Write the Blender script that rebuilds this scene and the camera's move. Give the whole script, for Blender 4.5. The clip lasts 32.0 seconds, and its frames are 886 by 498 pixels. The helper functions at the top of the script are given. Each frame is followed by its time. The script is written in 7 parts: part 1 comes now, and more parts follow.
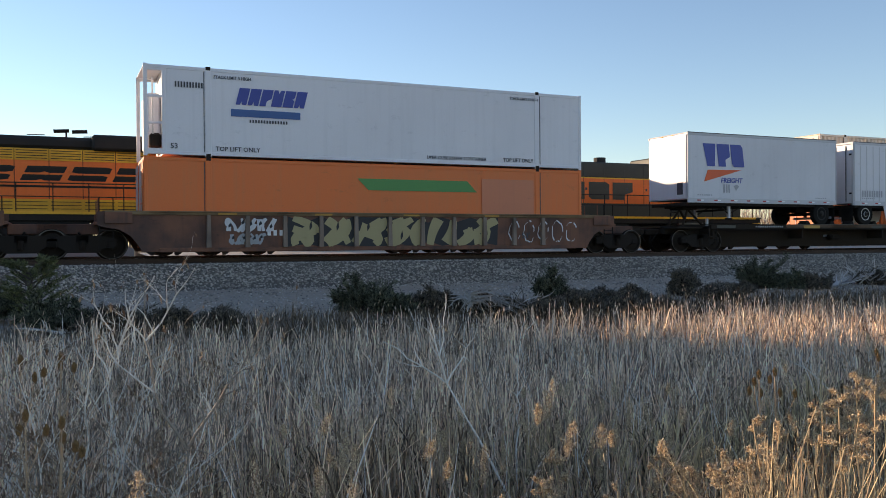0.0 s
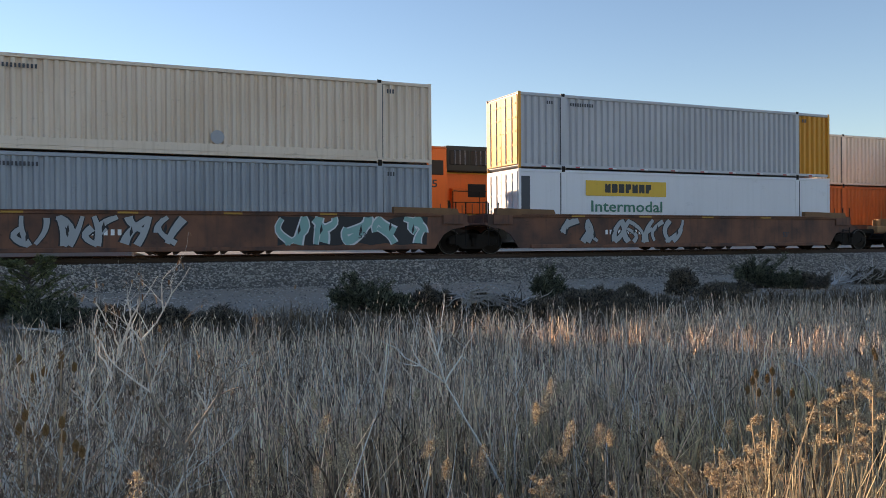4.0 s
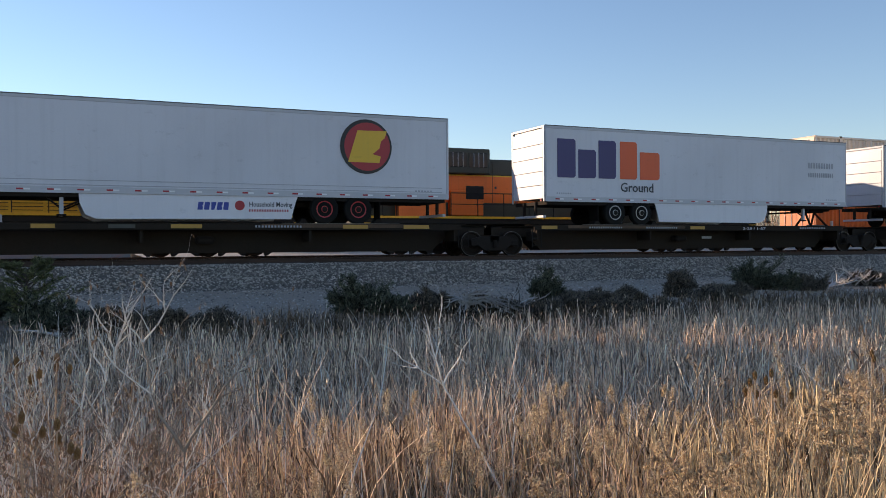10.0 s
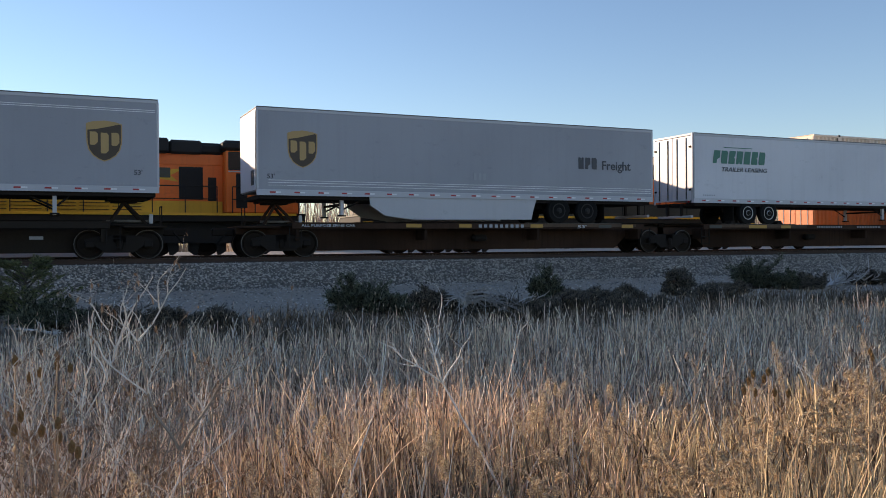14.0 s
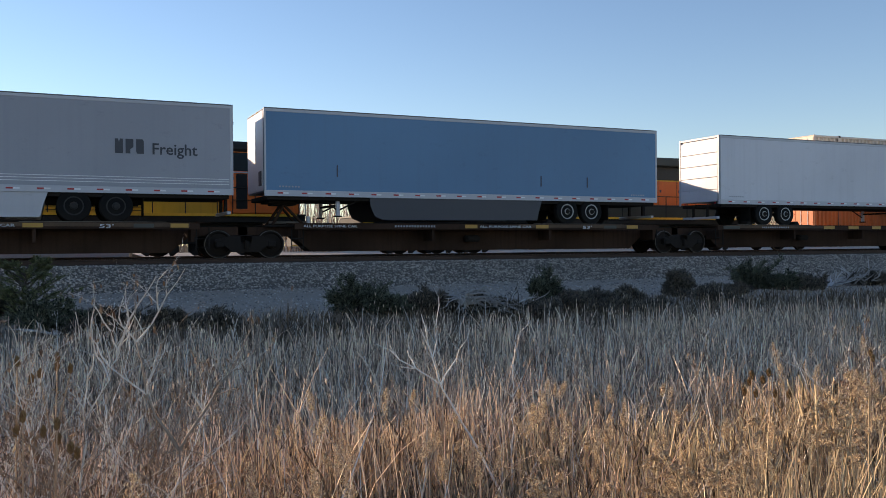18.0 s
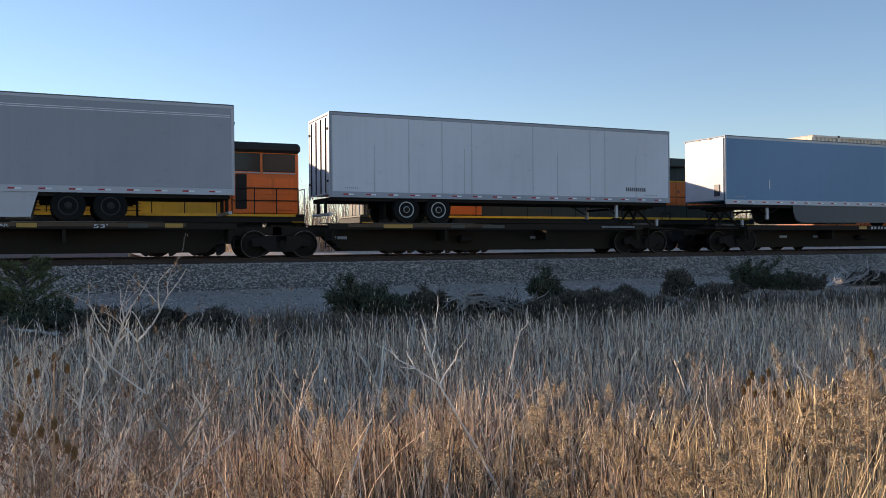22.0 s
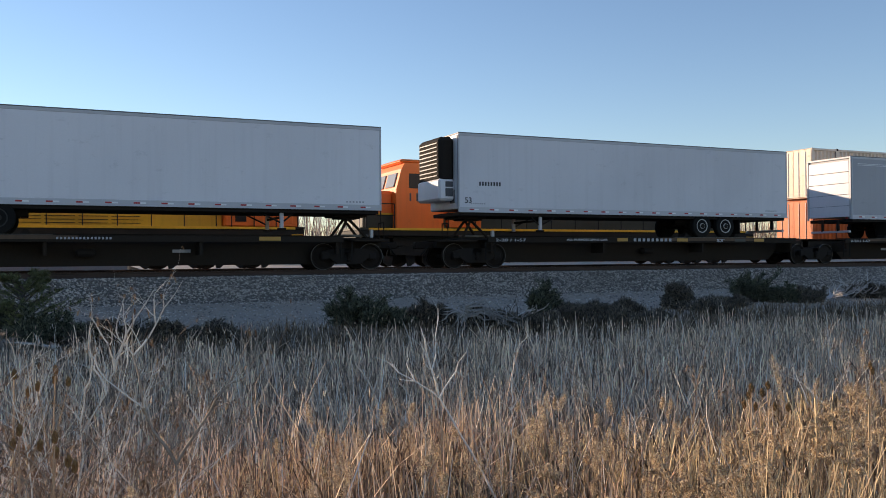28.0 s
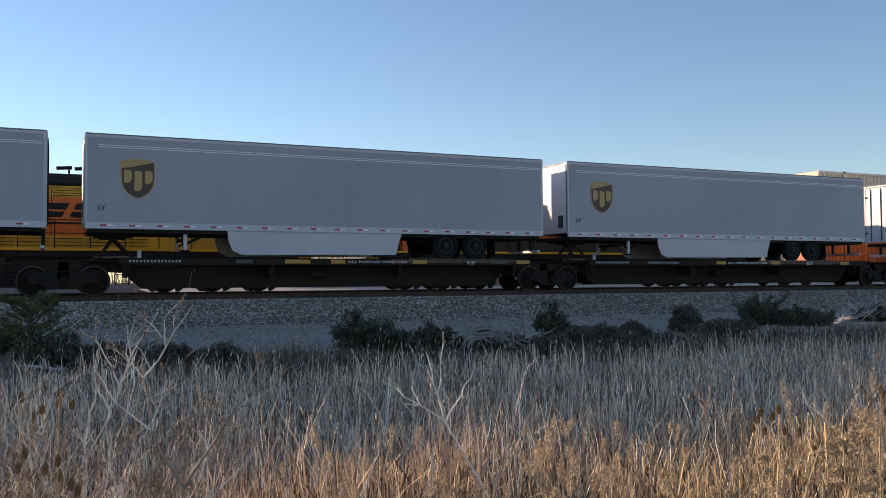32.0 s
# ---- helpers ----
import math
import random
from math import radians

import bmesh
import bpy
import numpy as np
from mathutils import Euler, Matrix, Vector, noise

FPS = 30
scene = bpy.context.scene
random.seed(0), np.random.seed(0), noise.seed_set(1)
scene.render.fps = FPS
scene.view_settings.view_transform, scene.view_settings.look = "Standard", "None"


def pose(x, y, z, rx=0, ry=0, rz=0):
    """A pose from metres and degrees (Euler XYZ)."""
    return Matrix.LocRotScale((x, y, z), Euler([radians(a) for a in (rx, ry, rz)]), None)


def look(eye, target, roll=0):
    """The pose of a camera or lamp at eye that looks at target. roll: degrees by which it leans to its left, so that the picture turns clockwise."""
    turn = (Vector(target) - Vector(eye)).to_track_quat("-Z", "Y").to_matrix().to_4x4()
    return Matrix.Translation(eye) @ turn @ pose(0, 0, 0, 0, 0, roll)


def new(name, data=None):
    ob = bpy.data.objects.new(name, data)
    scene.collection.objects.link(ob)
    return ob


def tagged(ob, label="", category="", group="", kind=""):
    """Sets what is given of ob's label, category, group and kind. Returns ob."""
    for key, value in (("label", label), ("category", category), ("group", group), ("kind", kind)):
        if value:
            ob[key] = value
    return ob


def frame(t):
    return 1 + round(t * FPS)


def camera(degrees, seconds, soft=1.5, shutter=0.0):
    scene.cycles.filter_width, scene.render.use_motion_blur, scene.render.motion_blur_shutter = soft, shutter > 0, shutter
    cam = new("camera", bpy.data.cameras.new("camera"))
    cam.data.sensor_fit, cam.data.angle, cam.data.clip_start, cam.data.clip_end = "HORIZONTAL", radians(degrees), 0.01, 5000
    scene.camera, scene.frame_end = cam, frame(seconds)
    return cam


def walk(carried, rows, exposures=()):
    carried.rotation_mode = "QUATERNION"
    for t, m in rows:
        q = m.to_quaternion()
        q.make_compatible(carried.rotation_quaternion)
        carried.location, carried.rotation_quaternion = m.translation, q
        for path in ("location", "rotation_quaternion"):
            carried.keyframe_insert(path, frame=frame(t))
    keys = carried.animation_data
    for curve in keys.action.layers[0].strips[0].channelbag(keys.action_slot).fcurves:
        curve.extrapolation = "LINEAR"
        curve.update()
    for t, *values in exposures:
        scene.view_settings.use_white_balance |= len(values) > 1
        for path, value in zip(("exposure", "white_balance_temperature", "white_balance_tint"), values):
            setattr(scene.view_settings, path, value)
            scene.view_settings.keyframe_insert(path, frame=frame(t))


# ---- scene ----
# ---- camera ----
cam = camera(54.64, 32.0, soft=.8)
EYE = 0.39            # the camera's height over the near rail
# seconds, turn to the right, tilt up, roll
TURNS = [
    (0.0, 0, 0), (1.0, -2, -1.5), (2.0, -2.3, -1), (3.0, -2.7, -.5), (3.5, -3, -1.5), (4.5, -2.6, 0), (5.5, -2.3, 1.2),
    (7.0, -3.5, 1.2), (8.0, -3, 1.2), (9.0, -5, 1.2), (10.0, -6.3, 2.3), (11.0, -6.5, 1.2), (12.0, -6, 1.2),
    (13.0, -6.5, 1.2), (13.5, -8.2, 1), (14.0, -8.5, 0), (14.5, -7, .2), (15.5, -7.6, .5), (16.5, -8.3, .7), (17.5, -8.3, 2),
    (18.0, -8.3, 1.2), (19.0, -8.5, 0), (20.0, -8.5, 1.2), (21.0, -9.2, 1.3), (22.0, -9.5, 1.2), (23.0, -9.7, 2.7),
    (24.0, -9.7, 1.3), (25.0, -11, 2.8), (25.7, -11, 2.8), (25.9, -11.2, 12), (26.0, -11.3, 23), (26.5, -11.3, 23.5), (27.5, -10.6, 23.8), (28.5, -10, 24),
    (28.8, -10.8, 52), (29.0, -11.5, 69), (29.5, -11.3, 69.5), (30.0, -12, 69), (30.5, -11.2, 68.5), (31.0, -9.5, 67.5), (31.5, -6.2, 65.8), (32.0, 1.5, 64.3)]
FOCAL = 1517.8


def aim(dx, dy):
    """The pose that looks dx to the left and dy up of the first view, in steps of the lens's focal length."""
    return pose(0, 0, EYE, 90 - .309 + math.degrees(dy / FOCAL), .39, -24.213 + math.degrees(dx / FOCAL))


walk(cam, [(t, aim(dx, dy)) for t, dx, dy in TURNS],
     [(0, .63, 7350, 20), (3.5, .63, 7450, 21), (5.5, .55, 7350, 21), (7, .64, 7250, 21), (9, .53, 7000, 21), (12, .46, 6950, 21), (24, .45, 6950, 21), (28.5, .42, 6950, 20), (32, .42, 6950, 20)])

# ---- light ----
SUN = Vector((-.76, 1.0, .259)).normalized()
world = bpy.data.worlds.new("sky")
scene.world = world
world.use_nodes = True
wn = world.node_tree.nodes
sky = wn.new("ShaderNodeTexSky")
sky.sky_type, sky.sun_disc = "NISHITA", False
sky.sun_elevation, sky.sun_rotation = math.asin(SUN.z), math.atan2(SUN.x, SUN.y)
sky.air_density, sky.dust_density, sky.ozone_density = 1.0, 0.0, 3.0
world.node_tree.links.new(sky.outputs[0], wn["Background"].inputs[0])
wn["Background"].inputs[1].default_value = 0.15
sun = new("sun", bpy.data.lights.new("sun", "SUN"))
sun.data.energy, sun.data.angle, sun.data.color = 5.0, radians(.55), (1, .81, .575)
sun.matrix_world = look((0, 0, 30), Vector((0, 0, 30)) - SUN)
scene.view_settings.use_white_balance = True

# ---- materials ----
MATS = {}


def mat(name, col, rough=.6, metal=0.0, dirt=.25, dirtcol=(.12, .09, .06), grain=.12, scale=6.0, bump=.0, vary=0.0, island=0.0, streak=0.0, spec=.5, wear=0.0):
    """A procedural surface: base colour, large stains, fine grain, optional streaks, relief and piece-to-piece variation."""
    if name in MATS:
        return MATS[name]
    m = MATS[name] = bpy.data.materials.new(name)
    m.use_nodes = True
    nt = m.node_tree
    N, L = nt.nodes, nt.links
    b = N["Principled BSDF"]
    b.inputs["Roughness"].default_value, b.inputs["Metallic"].default_value = rough, metal
    b.inputs["Specular IOR Level"].default_value = spec
    tc = N.new("ShaderNodeTexCoord")
    big = N.new("ShaderNodeTexNoise")
    big.inputs["Scale"].default_value, big.inputs["Detail"].default_value = .55 * scale / 6, 6
    L.new(tc.outputs["Object"], big.inputs["Vector"])
    fine = N.new("ShaderNodeTexNoise")
    fine.inputs["Scale"].default_value, fine.inputs["Detail"].default_value = scale * 6, 4
    L.new(tc.outputs["Object"], fine.inputs["Vector"])
    ramp = N.new("ShaderNodeValToRGB")
    ramp.color_ramp.elements[0].position, ramp.color_ramp.elements[1].position = .42, .66
    L.new(big.outputs[0], ramp.inputs[0])
    amt = N.new("ShaderNodeMath")
    amt.operation = "MULTIPLY"
    amt.inputs[1].default_value = dirt
    L.new(ramp.outputs[0], amt.inputs[0])
    m1 = N.new("ShaderNodeMix")
    m1.data_type = "RGBA"
    m1.inputs[6].default_value, m1.inputs[7].default_value = (*col, 1), (*dirtcol, 1)
    L.new(amt.outputs[0], m1.inputs[0])
    last = m1.outputs[2]
    if streak:
        mp = N.new("ShaderNodeMapping")
        mp.inputs["Scale"].default_value = (2.2, 2.2, .12)
        L.new(tc.outputs["Object"], mp.inputs[0])
        st = N.new("ShaderNodeTexNoise")
        st.inputs["Scale"].default_value, st.inputs["Detail"].default_value = 3, 5
        L.new(mp.outputs[0], st.inputs["Vector"])
        sr = N.new("ShaderNodeMapRange")
        sr.inputs[1].default_value, sr.inputs[2].default_value, sr.inputs[4].default_value = .5, .8, streak
        L.new(st.outputs[0], sr.inputs[0])
        m3 = N.new("ShaderNodeMix")
        m3.data_type = "RGBA"
        m3.inputs[7].default_value = (*dirtcol, 1)
        L.new(last, m3.inputs[6])
        L.new(sr.outputs[0], m3.inputs[0])
        last = m3.outputs[2]
    if wear:
        # small scuffs and chips
        mp = N.new("ShaderNodeMapping")
        mp.inputs["Scale"].default_value = (.7, 1, 1.3)
        L.new(tc.outputs["Object"], mp.inputs[0])
        chip = N.new("ShaderNodeTexNoise")
        chip.inputs["Scale"].default_value, chip.inputs["Detail"].default_value, chip.inputs["Roughness"].default_value = 2.6, 9, .72
        L.new(mp.outputs[0], chip.inputs["Vector"])
        cr = N.new("ShaderNodeMapRange")
        cr.inputs[1].default_value, cr.inputs[2].default_value, cr.inputs[4].default_value = .60, .72, wear
        L.new(chip.outputs[0], cr.inputs[0])
        m4 = N.new("ShaderNodeMix")
        m4.data_type = "RGBA"
        m4.inputs[7].default_value = (*(c * .5 for c in dirtcol), 1)
        L.new(last, m4.inputs[6])
        L.new(cr.outputs[0], m4.inputs[0])
        last = m4.outputs[2]
    hsv = N.new("ShaderNodeHueSaturation")
    L.new(last, hsv.inputs["Color"])
    val = N.new("ShaderNodeMapRange")
    val.inputs[3].default_value, val.inputs[4].default_value = 1 - grain, 1 + grain
    L.new(fine.outputs[0], val.inputs[0])
    out = val.outputs[0]
    if vary or island:
        src = N.new("ShaderNodeNewGeometry").outputs["Random Per Island"] if island else N.new("ShaderNodeObjectInfo").outputs["Random"]
        mr = N.new("ShaderNodeMapRange")
        k = vary or island
        mr.inputs[3].default_value, mr.inputs[4].default_value = 1 - k, 1 + k
        L.new(src, mr.inputs[0])
        mu = N.new("ShaderNodeMath")
        mu.operation = "MULTIPLY"
        L.new(mr.outputs[0], mu.inputs[0])
        L.new(out, mu.inputs[1])
        out = mu.outputs[0]
        if island:
            hr = N.new("ShaderNodeMapRange")
            hr.inputs[3].default_value, hr.inputs[4].default_value = .488, .512
            L.new(src, hr.inputs[0])
            L.new(hr.outputs[0], hsv.inputs["Hue"])
    L.new(out, hsv.inputs["Value"])
    L.new(hsv.outputs[0], b.inputs["Base Color"])
    if bump:
        bp = N.new("ShaderNodeBump")
        bp.inputs["Strength"].default_value, bp.inputs["Distance"].default_value = .6, bump
        L.new(fine.outputs[0], bp.inputs["Height"])
        L.new(bp.outputs[0], b.inputs["Normal"])
    rr = N.new("ShaderNodeMapRange")
    rr.inputs[3].default_value, rr.inputs[4].default_value = max(.05, rough - .1), min(1, rough + .12)
    L.new(big.outputs[0], rr.inputs[0])
    L.new(rr.outputs[0], b.inputs["Roughness"])
    return m


def paint(name, col, rough=.45, dirt=.18, streak=.12, wear=.22):
    return mat(name, col, rough, 0, dirt, tuple(c * .45 + .04 for c in col), .03, 3.0, 0, 0, 0, streak, wear=wear)


WHITE = paint("white_paint", (.65, .65, .69))
WHITE2 = paint("bright_white_paint", (.735, .73, .765), dirt=.1)
GREY = paint("silver_grey_paint", (.34, .348, .385))
LTGREY = paint("light_grey_paint", (.515, .515, .54))
BLUE = paint("trailer_blue", (.075, .21, .37), .4)
NAVY = paint("container_blue", (.022, .045, .19), .5, .3, .25)
TAN = mat("container_tan", (.80, .655, .53), .55, 0, .25, (.50, .35, .23), .04, 3, 0, 0, 0, .45, wear=.5)
CGREY = paint("container_grey", (.48, .455, .43), .55, .3, .35, .4)
CBLUEGREY = paint("container_bluegrey", (.36, .39, .43), .55, .35, .4, .45)
CORANGE = mat("container_orange", (.62, .155, .035), .55, 0, .45, (.36, .14, .06), .05, 3, 0, 0, 0, .35, wear=.5)
CYELLOW = paint("container_yellow", (.74, .31, .02), .5, .15, .15)
EDGE = paint("roof_edge_grey", (.10, .10, .105))
TANPOST = paint("post_tan", (.52, .45, .38))
WELLBROWN = mat("well_brown", (.20, .085, .05), .8, 0, .8, (.05, .035, .034), .15, 9, .004, streak=.6, wear=.6)
RIBGREY = mat("rib_grey", (.26, .195, .155), .8, 0, .6, (.06, .045, .04), .15, 7, .004, streak=.5)
WELLTAN = mat("well_tan", (.40, .215, .095), .75, 0, .55, (.16, .07, .035), .1, 5, .004, streak=.55, wear=.6)
RIBTAN = mat("rib_tan", (.43, .24, .11), .8, 0, .5, (.16, .07, .035), .1, 5, .004, streak=.5, wear=.5)
CHORDTAN = mat("chord_tan", (.50, .26, .10), .75, 0, .6, (.20, .08, .04), .12, 5, .004, streak=.3, wear=.6)
CHORDOCHRE = mat("chord_ochre", (.22, .145, .075), .8, 0, .7, (.07, .045, .035), .15, 7, .004, wear=.6)
CHORDBROWN = mat("chord_brown", (.24, .12, .055), .8, 0, .6, (.08, .045, .03), .15, 7, .004, wear=.6)
GRATING = mat("deck_grating", (.17, .145, .115), .8, 0, .6, (.04, .032, .026), .25, 9, .003, wear=.5)
DECKRUST = mat("deck_rust", (.12, .072, .042), .85, 0, .6, (.035, .024, .018), .25, 7, .003, streak=.4, wear=.6)
DULLPATCH = mat("dull_patch", (.10, .098, .082), .85, 0, .6, (.03, .026, .022), .2, 7, wear=.5)
DARKSTEEL = mat("dark_steel", (.022, .019, .017), .85, 0, .5, (.03, .022, .017), .2, 6, .003, spec=.12)
SPINE = mat("spine_steel", (.030, .024, .019), .9, 0, .6, (.036, .025, .018), .25, 5, .003, streak=.4, spec=.12)
SPINERUST = mat("spine_rust", (.06, .034, .023), .9, 0, .6, (.02, .013, .010), .2, 5, .003, streak=.5, spec=.12)
RUBBER = mat("rubber", (.010, .010, .010), .9, 0, .4, (.03, .025, .02), .15, 8, spec=.15)
RIM = mat("wheel_rim", (.045, .043, .04), .8, 0, .5, (.02, .017, .014), .15, 8, spec=.2)
WHITERIM = mat("white_wheel_rim", (.42, .425, .415), .45, .0, .5, (.2, .17, .13), .1, 8)
STEELWHEEL = mat("rail_wheel", (.018, .013, .010), .75, .2, .5, (.02, .013, .009), .1, 8, spec=.2)
BRIGHT = mat("worn_steel", (.30, .28, .26), .38, .8, .4, (.1, .08, .06), .05, 8)
TREAD = mat("wheel_tread", (.09, .085, .08), .45, .7, .5, (.05, .04, .03), .1, 8)
RAILRUST = mat("rail_rust", (.07, .04, .028), .8, .1, .4, (.03, .02, .015), .2, 8, .002)
RED = paint("reflector_red", (.45, .03, .03))
REFWHITE = paint("reflector_white", (.8, .8, .8))
YELLOW = paint("safety_yellow", (.46, .24, .035))
BLACK = paint("black_paint", (.015, .015, .016), .5)
LOCOBLACK = mat("loco_black", (.018, .019, .019), .7, 0, .4, (.04, .037, .033), .1, 4, spec=.25)
LOCOORANGE = mat("loco_orange", (.92, .19, .02), .5, 0, .25, (.40, .10, .03), .05, 4, streak=.2, wear=.35)
LOCOYELLOW = mat("loco_yellow", (.86, .49, .03), .5, 0, .3, (.3, .15, .02), .05, 4, streak=.25, wear=.35)
LOCOGREEN = mat("loco_green", (.045, .05, .035), .6, 0, .4, (.02, .02, .015), .1, 4, streak=.2)
REEFORANGE = mat("reefer_orange", (.80, .165, .03), .5, 0, .3, (.60, .20, .07), .04, 3, 0, 0, 0, .35, wear=.35)
FADEDORANGE = paint("faded_orange", (.62, .19, .09))
# the windscreens' sky reflection and sunlit inside are put into this pale colour
LITGLASS = mat("lit_glass", (.32, .33, .31), .12, 0, .3, (.2, .2, .18), .05, 6)
GLASS = mat("dark_glass", (.01, .012, .014), .15, 0, .1, (.03, .03, .03), .02, 4, spec=.25)
DEEPPURPLE = paint("logo_deep_purple", (.04, .03, .14))
PURPLE = paint("logo_purple", (.085, .055, .25))
LORANGE = paint("logo_orange", (.80, .105, .02))
LBLUE = paint("logo_blue", (.03, .06, .33))
LDARK = paint("logo_charcoal", (.035, .04, .055))
LGREEN = paint("logo_green", (.02, .17, .12))
BANDGREEN = paint("band_green", (.05, .26, .06))
LYELLOW = paint("logo_yellow", (.78, .45, .03))
LRED = paint("logo_red", (.42, .02, .03))
LCYAN = paint("logo_cyan", (.02, .30, .52))
LTEAL = paint("logo_teal", (.012, .052, .08))
PANELDARK = paint("panel_charcoal", (.028, .032, .028), .6)
LBROWN = paint("shield_brown", (.055, .03, .015))
LGOLD = paint("shield_gold", (.48, .30, .11))
FADED = paint("faded_marking", (.36, .37, .40))
GRAF = [paint("graffiti_" + n, c, .6) for n, c in (("white", (.65, .66, .68)), ("black", (.015, .015, .02)), ("navy", (.03, .05, .18)), ("mint", (.22, .42, .40)), ("gold", (.40, .335, .17)), ("silver", (.38, .40, .42)))]

# ---- mesh helpers ----
CACHE = {}


def link(name, me, parent=None, loc=(0, 0, 0), label="", rot=None):
    ob = new(name, me)
    ob.parent = parent
    ob.location = loc
    if rot:
        ob.rotation_euler = rot
    if label:
        ob["label"] = label
    return ob


def finish(bm, material, smooth=False):
    me = bpy.data.meshes.new("m")
    bm.to_mesh(me)
    bm.free()
    for m in (material if isinstance(material, (list, tuple)) else [material]):
        me.materials.append(m)
    if smooth:
        me.shade_smooth()
    return me


def part(name, bm, material, parent, label="", loc=(0, 0, 0)):
    return link(name, finish(bm, material), parent, loc, label)


def boxmesh(sx, sy, sz, material, bevel=0.0):
    key = ("box", round(sx, 3), round(sy, 3), round(sz, 3), material.name, bevel)
    if key not in CACHE:
        bm = bmesh.new()
        bmesh.ops.create_cube(bm, size=1)
        bmesh.ops.scale(bm, vec=(sx, sy, sz), verts=bm.verts)
        if bevel:
            bmesh.ops.bevel(bm, geom=bm.edges[:], offset=min(bevel, .45 * min(sx, sy, sz)), segments=1, affect="EDGES")
        CACHE[key] = finish(bm, material)
    return CACHE[key]


def box(name, x0, x1, y0, y1, z0, z1, material, parent, bevel=.01, label=""):
    return link(name, boxmesh(x1 - x0, y1 - y0, z1 - z0, material, bevel), parent, ((x0 + x1) / 2, (y0 + y1) / 2, (z0 + z1) / 2), label)


def add_box(bm, x0, x1, y0, y1, z0, z1):
    vs = [bm.verts.new((x, y, z)) for x in (x0, x1) for y in (y0, y1) for z in (z0, z1)]
    for f in ((0, 1, 3, 2), (4, 6, 7, 5), (0, 4, 5, 1), (2, 3, 7, 6), (0, 2, 6, 4), (1, 5, 7, 3)):
        bm.faces.new([vs[i] for i in f])


def add_prism(bm, pts, y0, y1):
    """An outline in x and z, drawn out from y0 to y1."""
    a = [bm.verts.new((x, y0, z)) for x, z in pts]
    b = [bm.verts.new((x, y1, z)) for x, z in pts]
    n = len(pts)
    bm.faces.new(a)
    bm.faces.new(b[::-1])
    for i in range(n):
        bm.faces.new((a[i], b[i], b[(i + 1) % n], a[(i + 1) % n]))


def prism(name, pts, y0, y1, material, parent, label="", loc=(0, 0, 0)):
    bm = bmesh.new()
    add_prism(bm, pts, y0, y1)
    bmesh.ops.recalc_face_normals(bm, faces=bm.faces[:])
    return link(name, finish(bm, material), parent, loc, label)


def lathe(profile, material, n=20, key=None, caps=True):
    """Turns (radius, y) pairs round the y axis."""
    if key and key in CACHE:
        return CACHE[key]
    bm = bmesh.new()
    rings = [[bm.verts.new((r * math.cos(2 * math.pi * i / n), y, r * math.sin(2 * math.pi * i / n))) for i in range(n)] for r, y in profile]
    for a, b in zip(rings, rings[1:]):
        for i in range(n):
            bm.faces.new((a[i], a[(i + 1) % n], b[(i + 1) % n], b[i]))
    if caps:
        bm.faces.new(rings[0])
        bm.faces.new(rings[-1])
    bmesh.ops.recalc_face_normals(bm, faces=bm.faces[:])
    me = finish(bm, material)
    if key:
        CACHE[key] = me
    return me


def ladder(parent, x, y, z, wide, rungs, gap, high, material):
    """A short side ladder of thin rods, one mesh."""
    key = ("ladder", wide, rungs, gap, high, material.name)
    if key not in CACHE:
        bm = bmesh.new()
        for q in (0, wide):
            add_box(bm, q - .016, q + .016, -.016, .016, 0, high)
        for k in range(rungs):
            add_box(bm, .016, wide - .016, -.013, .013, .05 + k * gap, .076 + k * gap)
        CACHE[key] = finish(bm, material)
    return link("side_ladder", CACHE[key], parent, (x, y, z))


def rod(name, a, b, r, material, parent, n=6, label=""):
    a, b = Vector(a), Vector(b)
    key = ("rod", round((b - a).length, 3), r, n, material.name)
    if key not in CACHE:
        bm = bmesh.new()
        bmesh.ops.create_cone(bm, segments=n, radius1=r, radius2=r, depth=(b - a).length, cap_ends=True)
        CACHE[key] = finish(bm, material)
    ob = link(name, CACHE[key], parent, (a + b) / 2, label)
    ob.rotation_mode = "QUATERNION"
    ob.rotation_quaternion = (b - a).to_track_quat("Z", "Y")
    return ob


def words(name, text, size, material, parent, loc, shear=0.0, width=None, label=""):
    """Raised lettering that faces -y, its lower left corner at loc."""
    key = ("text", text, size, material.name, shear, width)
    if key not in CACHE:
        cu = bpy.data.curves.new("t", "FONT")
        cu.body, cu.size, cu.extrude, cu.shear, cu.resolution_u, cu.offset = text, size, .004, shear, 2, size * .012
        tmp = bpy.data.objects.new("t", cu)
        scene.collection.objects.link(tmp)
        me = bpy.data.meshes.new_from_object(tmp)
        bpy.data.objects.remove(tmp)
        me.materials.clear()
        me.materials.append(material)
        me.transform(Matrix.Rotation(math.pi / 2, 4, "X"))
        if width:
            w = max(v.co.x for v in me.vertices)
            me.transform(Matrix.Diagonal((width / w, 1, 1, 1)))
        CACHE[key] = me
    return link(name, CACHE[key], parent, loc, label)


